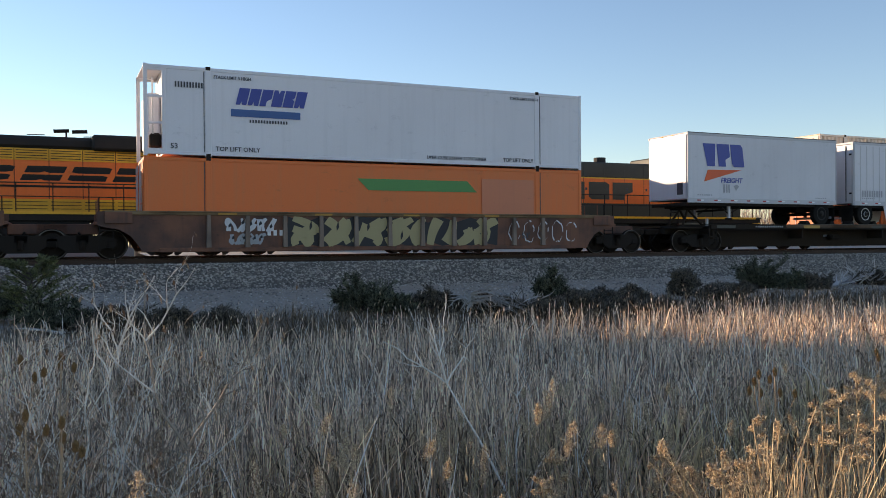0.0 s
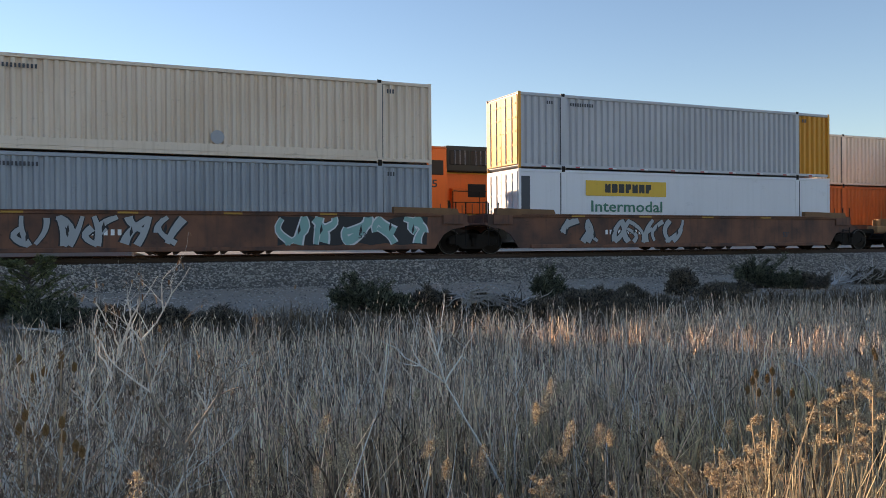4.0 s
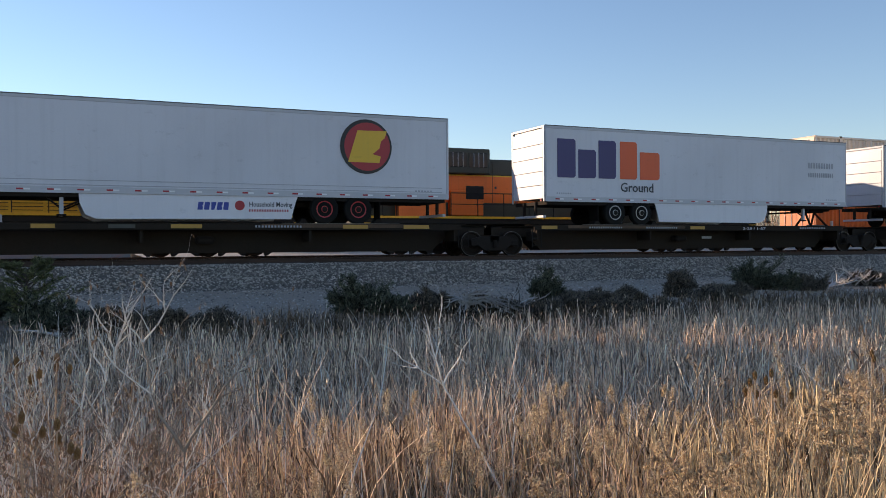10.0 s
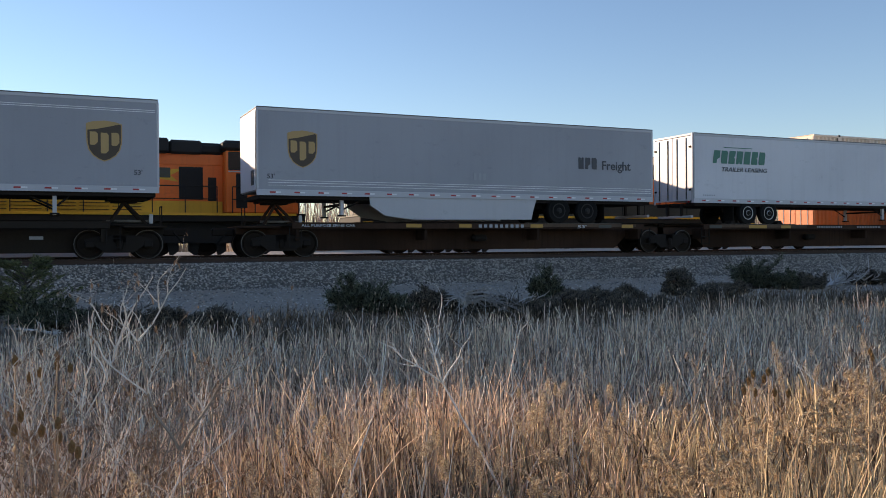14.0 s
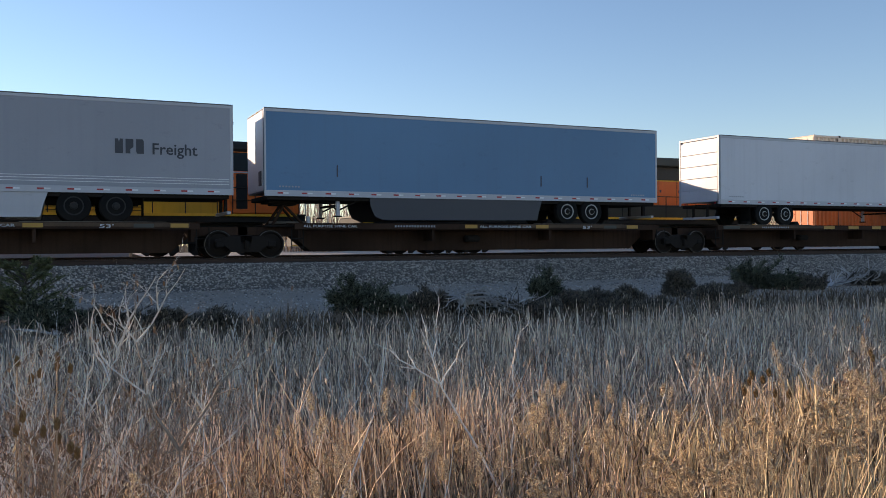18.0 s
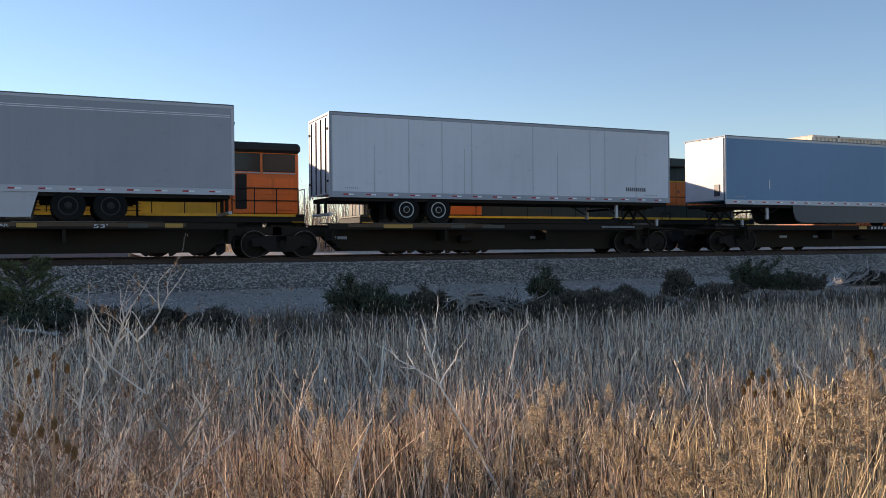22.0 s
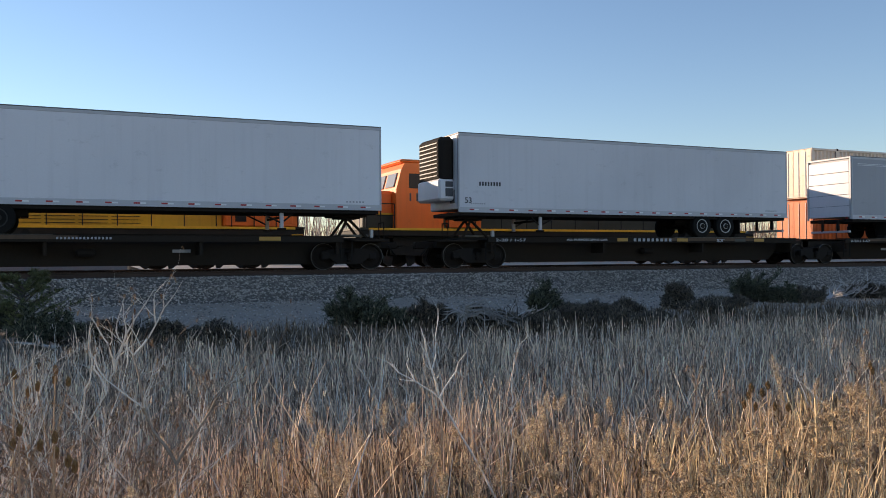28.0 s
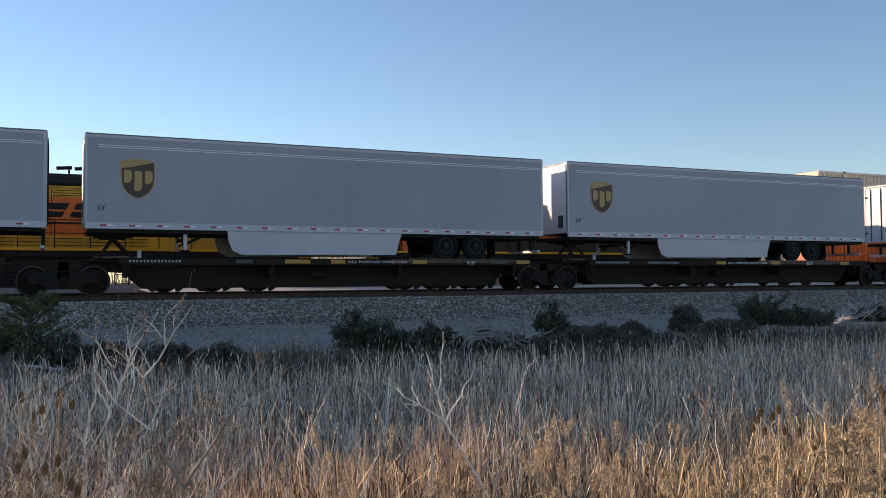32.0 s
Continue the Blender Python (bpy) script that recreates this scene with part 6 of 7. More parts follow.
def build_track():
    for k, yc in enumerate((TRACK, TRACK2)):
        bm = bmesh.new()
        pts = [(-3.4, -.96), (-1.75, -.2), (1.75, -.2), (3.4, -.96)]
        for x0, x1 in [(-400, -60)] + [(-60 + 4 * i, -56 + 4 * i) for i in range(40)] + [(100, 900)]:
            vs = [[bm.verts.new((x, yc + a, b + (.03 * noise.noise((x, a, k)) if -60 <= x <= 100 else 0))) for a, b in pts] for x in (x0, x1)]
            for i in range(3):
                bm.faces.new((vs[0][i], vs[1][i], vs[1][i + 1], vs[0][i + 1]))
        bmesh.ops.remove_doubles(bm, verts=bm.verts[:], dist=.001)
        bmesh.ops.recalc_face_normals(bm, faces=bm.faces[:])
        tagged(new("ballast_bed", finish(bm, BALLAST)), "grey crushed-stone track bed", "track bed", "", "structure")
        tr = thing("railway_track", "rusty steel rails on sleepers over grey ballast", "track", "railway tracks", pose(0, yc, 0))
        tr["kind"] = "structure"
        for yy in (-.755, .755):
            prof = [(-.07, -.17), (.07, -.17), (.07, -.155), (.012, -.13), (.012, -.045), (.036, -.035), (.036, -.004), (.028, 0), (-.028, 0), (-.036, -.004), (-.036, -.035), (-.012, -.045), (-.012, -.13), (-.07, -.155)]
            bm = bmesh.new()
            a = [bm.verts.new((-400, yy + u, v)) for u, v in prof]
            b = [bm.verts.new((900, yy + u, v)) for u, v in prof]
            for i in range(len(prof)):
                f = bm.faces.new((a[i], b[i], b[(i + 1) % len(prof)], a[(i + 1) % len(prof)]))
                f.material_index = 1 if i == 7 else 0
            bmesh.ops.recalc_face_normals(bm, faces=bm.faces[:])
            link("rail", finish(bm, [RAILRUST, BRIGHT]), tr, (0, 0, 0), "rusty rail with a polished top")
        if k == 0:
            tie = mat("sleeper", (.09, .075, .065), .9, 0, .4, (.04, .03, .025), .2, 8, .01, vary=.25)
            for i in range(120):
                x = -18 + i * .55
                box("sleeper", x, x + .22, -1.3, 1.3, -.3, -.172, tie, tr, .01)
    rng = np.random.default_rng(4)
    n = 46000
    x = rng.uniform(-14, 60, n) ** 1.0
    y = TRACK - rng.uniform(1.2, 3.6, n)
    d = np.clip((TRACK - y - 1.75) / 1.65, 0, 1)
    z = -.19 - .76 * d
    rough_stones("ballast_stones", np.stack([x, y, z], -1), .044, STONE, 5, "loose grey crushed stones on the track shoulder")
    n = 13000
    x, y = rng.uniform(-10, 50, n), rng.uniform(18, 26.4, n)
    rough_stones("lane_gravel", [(a, b, gz(a, b) + .005) for a, b in zip(x, y)], .034, STONE, 6, "small stones scattered on the gravel lane")


build_track()


# ---- vegetation ----
def straw(name, col, trans=.25, island=.3):
    """Dry stalk or blade: rough, lets some light through."""
    m = mat(name, col, .8, 0, .3, tuple(c * .5 for c in col), .12, 8, 0, island=island, spec=.2)
    nt = m.node_tree
    b = nt.nodes["Principled BSDF"]
    tr = nt.nodes.new("ShaderNodeBsdfTranslucent")
    mix = nt.nodes.new("ShaderNodeMixShader")
    mix.inputs[0].default_value = trans
    src = b.inputs["Base Color"].links[0].from_socket
    nt.links.new(src, tr.inputs[0])
    nt.links.new(b.outputs[0], mix.inputs[1])
    nt.links.new(tr.outputs[0], mix.inputs[2])
    nt.links.new(mix.outputs[0], nt.nodes["Material Output"].inputs[0])
    return m


PALE = straw("pale_straw", (.74, .56, .42), 0.12, 0.8)
BROWNST = straw("brown_stem", (.36, .25, .17), 0.08, 0.75)
GOLD = straw("gold_straw", (.51, .38, .235), 0.14, 0.9)
RUSSET = straw("russet_straw", (.53, .38, .255), 0.14, 0.9)
GREYST = straw("grey_stalk", (.83, .58, .42), 0.08, 0.85)
# dead grass; the shade between the stalks is put into its dark colour
SHADETHATCH = straw("thatch", (.135, .09, .056), 0.05, 0.8)
SEED = straw("seed_fluff", (.60, .46, .31), 0.28, 0.5)
HEADBROWN = straw("seed_head_brown", (.24, .14, .065), 0.15, 0.3)
DRYLEAF = straw("dry_leaf", (.26, .17, .11), .1, .5)
TWIG = mat("bleached_twig", (.86, .80, .72), .85, 0, .3, (.4, .35, .3), .2, 10)
JUNIPER = straw("juniper_green", (.125, .13, .09), .2, .9)
DEADWOOD = mat("grey_deadwood", (.60, .565, .54), .9, 0, .5, (.16, .14, .13), .25, 10, .006)
BARK = mat("bark", (.10, .08, .065), .9, 0, .4, (.04, .03, .025), .2, 10, .01)


def blades(name, spots, height, width, bend, material, seed, label, segs=4, wave=.05, blunt=.8):
    """Tapered, curving blades of grass standing on spots; one mesh."""
    rng = np.random.default_rng(seed)
    n = len(spots)
    h = height * rng.uniform(.5, 1.2, n) if np.isscalar(height) else height
    X, Y = spots[:, 0], spots[:, 1]
    tuft = .5 + .5 * np.sin(X * 3.1 + 1.3 * np.sin(Y * 2.3)) * np.sin(Y * 2.9 + 1.1 * np.sin(X * 1.7))
    h = h * (.72 + .5 * tuft)
    ang = rng.uniform(0, 6.283, n)
    dx, dy = np.cos(ang), np.sin(ang)
    out = rng.gamma(1.6, .6, n) * bend * h
    droop = np.where(rng.uniform(0, 1, n) < .2, rng.uniform(.3, 1.0, n), rng.uniform(0, .12, n))
    ph, wv = rng.uniform(0, 6.283, n), wave * h * rng.uniform(.2, 1.2, n)
    face = ang + math.pi / 2 + rng.normal(0, .7, n)
    wx, wy = np.cos(face), np.sin(face)
    w = width * rng.uniform(.5, 1.5, n)
    rows = []
    for k in range(segs + 1):
        u = k / segs
        off = out * u ** 1.7 * (1 + 1.2 * droop * u ** 2) + wv * (np.sin(ph + 4.5 * u) - np.sin(ph))
        px, py = spots[:, 0] + dx * off + .5 * wv * np.sin(3 * u + ph), spots[:, 1] + dy * off
        pz = spots[:, 2] + h * (u - droop * u ** 4)
        hw = w * (1 - blunt * u ** 1.5) * .5
        rows += [np.stack([px - wx * hw, py - wy * hw, pz], -1), np.stack([px + wx * hw, py + wy * hw, pz], -1)]
    v = np.stack(rows, 1)
    t = []
    for k in range(segs):
        a = 2 * k
        t += [(a, a + 1, a + 3), (a, a + 3, a + 2)]
    m = v.shape[1]
    tri = (np.array(t)[None] + m * np.arange(n)[:, None, None]).reshape(-1, 3)
    me = mesh_arrays(v.reshape(-1, 3), tri, material)
    return tagged(new(name, me), label, "grass", "", "stuff")


GZ_X, GZ_Y = np.arange(-12, 40.01, .25), np.arange(-1, 27.01, .25)
GZ = np.array([[gz(x, y) for x in GZ_X] for y in GZ_Y])


def on_ground(x, y):
    i = np.clip(((y + 1) / .25).astype(int), 0, GZ.shape[0] - 1)
    j = np.clip(((x + 12) / .25).astype(int), 0, GZ.shape[1] - 1)
    return np.stack([x, y, GZ[i, j] - .02], -1)


def field(n, y0, y1, seed, power=1.0, clump=.5, x0=-.35, x1=1.75):
    """Spots in the meadow between y0 and y1, thicker in clumps."""
    rng = np.random.default_rng(seed)
    k = int(n * 3.5)
    y = y0 + (y1 - y0) * rng.uniform(0, 1, k) ** power
    x = rng.uniform(0, 1, k) * ((x1 - x0) * y + 2.4) + x0 * y - 1.2
    ph = rng.uniform(0, 6.28, 4)
    c = .5 + .5 * np.sin(x * 2.1 + 1.7 * np.sin(y * 1.3 + ph[0])) * np.sin(y * 1.7 + 1.3 * np.sin(x * .9 + ph[1]))
    fine = .5 + .5 * np.sin(x * 9.1 + 2.2 * np.sin(y * 5.3 + ph[2])) * np.sin(y * 7.9 + 2.1 * np.sin(x * 4.9 + ph[3]))
    keep = rng.uniform(0, .75, k) < (1 - clump) + clump * (.2 + .8 * c) * fine ** 1.5
    # the tall growth ends on a ragged line short of the lane
    if y1 < 17.4:
        keep &= y < 14.9 - .06 * np.maximum(x, 0) + .5 * np.sin(x * .9 + ph[0]) + .35 * np.sin(x * 2.7 + ph[1]) + .5 * np.sin(x * 7 + ph[2])
    return on_ground(x[keep][:n], y[keep][:n])


def grass_heads(name, spots, size, material, seed, label):
    """Narrow seed spikes on top of stems: four-sided spindles with a stem under each."""
    rng = np.random.default_rng(seed)
    n = len(spots)
    h = rng.uniform(.45, .85, n)
    lean = rng.normal(0, .13, (n, 2))
    base = spots + np.stack([lean[:, 0] * h, lean[:, 1] * h, h], -1)
    d = np.stack([lean[:, 0] * 1.6, lean[:, 1] * 1.6, np.ones(n)], -1)
    d /= np.linalg.norm(d, axis=1, keepdims=True)
    L = size * rng.uniform(.7, 1.3, (n, 1))
    w = L * rng.uniform(.05, .10, (n, 1))
    X, Y = np.array([1.0, 0, 0]), np.array([0, 1.0, 0])
    m = base + d * L * .4
    v = np.stack([base, m + X * w, m + Y * w, m - X * w, m - Y * w, base + d * L, spots - X * .0022, spots + X * .0022], 1)
    t = np.array([(0, 1, 2), (0, 2, 3), (0, 3, 4), (0, 4, 1), (5, 2, 1), (5, 3, 2), (5, 4, 3), (5, 1, 4), (6, 7, 0)])
    me = mesh_arrays(v.reshape(-1, 3), (t[None] + 8 * np.arange(n)[:, None, None]).reshape(-1, 3), material)
    return tagged(new(name, me), label, "grass", "", "stuff")


def plumes(name, spots, material, seed, label):
    """Stems that end in a narrow, fluffy, slightly nodding plume."""
    rng = np.random.default_rng(seed)
    n, m = len(spots), 260
    h = rng.uniform(.45, .88, (n, 1))
    lean = rng.normal(0, .12, (n, 2)) * h
    top = spots + np.concatenate([lean, h], 1)
    d = top - spots
    d /= np.linalg.norm(d, axis=1, keepdims=True)
    d = d + rng.normal(0, .18, (n, 3))
    L = rng.uniform(.05, .12, (n, 1))
    u = rng.uniform(0, 1, (n, m, 1))
    rad = L[:, None] * .17 * np.sin(math.pi * (u * .8 + .14))
    c = top[:, None] + d[:, None] * L[:, None] * u + rng.normal(0, 1, (n, m, 3)) * rad * .75
    f = rng.normal(0, 1, (n, m, 3)) + np.array([0, 0, .6])
    f /= np.linalg.norm(f, axis=2, keepdims=True)
    s = np.cross(f, rng.normal(0, 1, (n, m, 3)))
    s /= np.linalg.norm(s, axis=2, keepdims=True)
    v = np.stack([c - s * .0027, c + s * .0027, c + f * rng.uniform(.006, .013, (n, m, 1))], 2).reshape(-1, 3)
    w = np.array([.002, 0, 0])
    v = np.concatenate([v, np.stack([spots - w, spots + w, top + d * L * .5], 1).reshape(-1, 3)])
    return tagged(new(name, mesh_arrays(v, np.arange(len(v)).reshape(-1, 3), material)), label, "grass", "", "stuff")


def build_meadow():
    blades("meadow_thatch", field(26000, 1.8, 17.5, 11, .8, .2), .30, .011, .9, SHADETHATCH, 12, "matted dead grass, darkened for shade low in the meadow", 2)
    blades("meadow_grass", field(13500, 6, 17.3, 21, .95, .9), .52, .0175, .2, PALE, 22, "tall pale dry meadow grass", 4, .06, .6)
    blades("meadow_grass", field(14000, 5, 17.2, 31, .95, .85), .54, .0155, .2, GREYST, 32, "grey weathered stalks standing in the meadow", 4, .06, .6)
    blades("brown_stems", field(12000, 3, 17, 35, .9, .8), .48, .0125, .18, BROWNST, 36, "brown dead stems among the grass", 4, .07)
    blades("meadow_grass", field(3800, 2.2, 7.5, 41, .8, .95), .52, .0125, .2, PALE, 42, "pale dry grass near the bank", 5, .06, .6)
    blades("russet_grass", field(4600, 2.2, 6.5, 51, .8, .97, -.1, 1.1), .50, .0125, .18, RUSSET, 52, "russet dry bunch grass", 5, .06, .6)
    blades("gold_grass", field(6500, 1.9, 5.5, 61, .8, .95, .3, 1.7), .50, .012, .24, GOLD, 62, "golden dry grass", 5, .07, .65)
    blades("brown_stems", field(8500, 1.9, 5.5, 65, .8, .8), .48, .010, .35, BROWNST, 66, "brown dead stems near the bank", 4, .09)
    blades("tall_bank_grass", field(2400, 3.2, 6.5, 91, .9, .7, -.3, .5), .80, .0085, .28, GREYST, 92, "tall grey grass on the near bank", 5, .06)
    # thick bunches that stand over the rest: bearing (sideways over forwards), spread, distance, tallest
    rng = np.random.default_rng(95)
    for i, (bear, wide, far, tall, n, shade) in enumerate(((.355, .045, 4.7, .86, 620, RUSSET), (.315, .03, 4.3, .72, 300, RUSSET), (.41, .035, 5.0, .80, 420, RUSSET), (.60, .05, 4.6, .64, 420, GOLD), (.78, .06, 4.4, .66, 480, GOLD),
                                                          (.95, .07, 4.3, .62, 420, GOLD), (1.12, .06, 4.4, .70, 380, GOLD), (.92, .03, 2.3, .82, 160, GOLD), (1.0, .03, 2.25, .92, 300, GOLD), (1.09, .05, 2.25, .95, 320, GOLD), (1.18, .05, 2.3, .98, 300, GOLD), (1.26, .05, 2.3, 1.0, 220, GOLD), (.72, .04, 2.4, .62, 110, GOLD), (1.02, .05, 2.3, .85, 360, BROWNST), (1.17, .06, 2.3, .9, 380, BROWNST), (.19, .05, 4.2, .58, 160, RUSSET), (.03, .05, 4.2, .6, 140, RUSSET), (.50, .02, 5.2, .7, 160, PALE))):
        y = far + rng.normal(0, .3, n)
        x = y * (bear + rng.normal(0, wide, n))
        blades("bunch_grass", on_ground(x, y), tall * rng.uniform(.55, 1.0, n), .0125 if far > 4 else .0048, .16 if far > 4 else .13, shade, 300 + i, "dense bunch of tall dry grass", 5, .05, .5)
    grass_heads("grass_seed_heads", field(900, 2.1, 5.5, 81, .8, .8), .045, SEED, 82, "fluffy seed spikes of dry grass")
    grass_heads("grass_seed_heads", field(2500, 5.5, 16, 83, .9, .5), .07, PALE, 84, "pale seed spikes of tall dry grass")
    plumes("seed_plumes", field(230, 2.1, 4.6, 85, .9, .7, .55, 1.75), SEED, 86, "fluffy golden seed plumes on thin stems")
    plumes("seed_plumes", field(18, 2.3, 3.4, 87, .9, .5, -.1, .5), SEED, 88, "fluffy golden seed plumes on thin stems")
    s = field(2200, 3.0, 16.8, 71, .9, .6)
    rng = np.random.default_rng(72)
    h = .72 * rng.uniform(.7, 1.3, len(s))
    blades("tall_stalks", s, h, .0095, .22, TWIG, 73, "tall bleached stalks above the grass", 6, .08)
    s = field(9000, 14.0, 19.2, 75, 1.0, .9)
    blades("lane_scrub", s, .2, .016, .8, BROWNST, 76, "low brown scrub along the edge of the gravel lane", 3, .1)
    # dark growth that also carries the shade under the bushes in its colour
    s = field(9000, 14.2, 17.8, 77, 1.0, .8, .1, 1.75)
    blades("lane_scrub", s, .34, .016, .6, SHADETHATCH, 79, "dark matted growth, also standing for shade under the bushes", 3, .1)


build_meadow()


def build_bush(name, x, y, w, h, seed, label, leaf=JUNIPER):
    """A low evergreen of a few uneven lobes: crooked limbs that carry sprays of small needles, open at the edge."""
    t = thing(name, label, "bush", "bushes by the track", pose(x, y, gz(x, y)))
    rng = random.Random(seed)
    nr = np.random.default_rng(seed)
    bm = bmesh.new()
    root = bm.verts.new((0, 0, 0))
    lobes = [(rng.uniform(0, 6.28), rng.uniform(.45, 1.0), rng.uniform(.5, 1.0)) for k in range(5)]
    sprays = []
    for i in range(44):
        la, lr, lh = lobes[i % 5]
        a, e = la + rng.gauss(0, .55), min(1.45, max(.08, rng.gauss(.6, .38)))
        L = rng.uniform(.45, 1.0) * (1.25 if rng.random() < .12 else 1)
        p = Vector((math.cos(a) * math.cos(e) * w / 2 * L * lr, math.sin(a) * math.cos(e) * w / 3 * L * lr, math.sin(e) * h * L * lh + .05))
        limb(bm, Vector((0, 0, 0)), p, .03, .006, 5, None, root)
        for u in (.4, .55, .68, .8, .9, 1.0):
            for q in range(3):
                d = p.normalized() * .7 + Vector((rng.gauss(0, .6), rng.gauss(0, .5), rng.gauss(.25, .4)))
                sprays.append((p * u, d.normalized() * rng.uniform(.12, .30) * (1.2 - .4 * u) * min(1.1, .6 + h * .5)))
    part("branchwork", bm, BARK, t)
    k = 30
    o, d = np.array([q[0] for q in sprays]), np.array([q[1] for q in sprays])
    u = nr.uniform(.1, 1, (len(o), k, 1))
    c = (o[:, None] + d[:, None] * u + nr.normal(0, .012, (len(o), k, 3))).reshape(-1, 3)
    c[:, 2] = np.abs(c[:, 2])
    m = len(c)
    f = np.repeat(d / np.linalg.norm(d, axis=1, keepdims=True), k, 0) * .8 + nr.normal(0, .55, (m, 3))
    f /= np.linalg.norm(f, axis=1, keepdims=True)
    sd = np.cross(f, nr.normal(0, 1, (m, 3)))
    sd /= np.linalg.norm(sd, axis=1, keepdims=True)
    ln = nr.uniform(.04, .10, (m, 1))
    v = np.stack([c - sd * .006, c + sd * .006, c + f * ln * .6 + sd * .010, c + f * ln], 1)
    tri = (np.array([(0, 1, 2), (0, 2, 3)])[None] + 4 * np.arange(m)[:, None, None]).reshape(-1, 3)
    link("foliage", mesh_arrays(v.reshape(-1, 3), tri, leaf), t)
    return t


ACROSS = Vector((math.cos(radians(24.2)), -math.sin(radians(24.2)), 0))


def limb(bm, a, b, r0, r1, n=5, start=None, knot=None):
    """A tapered tube; it goes on from the ring start, or hangs by the vertex knot."""
    d = (b - a)
    q = d.to_track_quat("Z", "Y")
    ra = start if start and len(start) == n else [bm.verts.new(a + q @ Vector((r0 * math.cos(6.2832 * i / n), r0 * math.sin(6.2832 * i / n), 0))) for i in range(n)]
    rb = [bm.verts.new(b + q @ Vector((r1 * math.cos(6.2832 * i / n), r1 * math.sin(6.2832 * i / n), 0))) for i in range(n)]
    if knot and not start:
        bm.verts.remove(ra[0])
        ra[0] = knot
    for i in range(n):
        bm.faces.new((ra[i], ra[(i + 1) % n], rb[(i + 1) % n], rb[i]))
    return rb


def grow(bm, p, d, length, r, depth, rng, wild=.5, nodes=None, knot=None):
    """A crooked branching stem; side shoots come off left and right."""
    steps = 8
    ring = None
    turn = rng.uniform(0, 6.28)
    curl = Vector((rng.gauss(0, .07), rng.gauss(0, .05), rng.gauss(0, .03)))
    for k in range(steps):
        d = (d + curl + Vector((rng.gauss(0, .17), rng.gauss(0, .12), rng.gauss(0, .09)))).normalized()
        q = p + d * length / steps
        ring = limb(bm, p, q, r * (1 - k * .09), r * (1 - (k + 1) * .09), 4, ring, knot)
        p = q
        if nodes is not None:
            nodes.append((p.copy(), d.copy()))
        if depth and k >= 1 and rng.random() < .8:
            turn += 2.4
            away = Vector((math.cos(turn), math.sin(turn) * .7, rng.uniform(.1, .6))) * wild * 1.5
            grow(bm, p, (d + away).normalized(), length * (1 - .09 * k) * rng.uniform(.32, .62), r * (1 - k * .09) * .7, depth - 1, rng, wild, nodes, ring[0])


def root_clump(x, y, seed):
    """An upturned root plate: many thin grey roots that arch from one high knot and droop to the ground."""
    t = thing("root_clump", "upturned clump of thin bleached arching roots", "roots", "", pose(x, y, gz(x, y)))
    rng = random.Random(seed)
    wood = mat("grey_root", (.40, .37, .345), .9, 0, .6, (.11, .095, .085), .25, 12, .006)
    bm = bmesh.new()
    limb(bm, Vector((.02, 0, -.04)), Vector((0, 0, .52)), .06, .04, 7)
    part("stump", bm, wood, t)
    for k in range(34):
        bm = bmesh.new()
        reach = rng.uniform(.1, 1.8) if k % 3 else -rng.uniform(.1, .9)
        top, rise, away = rng.uniform(.22, .54), rng.uniform(-.04, .16), rng.gauss(0, .4)
        fall = rng.uniform(.35, 1.0)
        p, ring, n = Vector((0, 0, top)), None, 8
        for i in range(1, n + 1):
            u = i / n
            q = ACROSS * reach * u + Vector((0, away * u, top + rise * math.sin(math.pi * min(1, u * 1.3)) - top * fall * u ** 2.4)) + Vector((rng.gauss(0, .035), rng.gauss(0, .03), rng.gauss(0, .032)))
            ring = limb(bm, p, q, .021 - .015 * (i - 1) / n, .021 - .015 * u, 5, ring)
            p = q
        part("root", bm, wood, t)
    return t


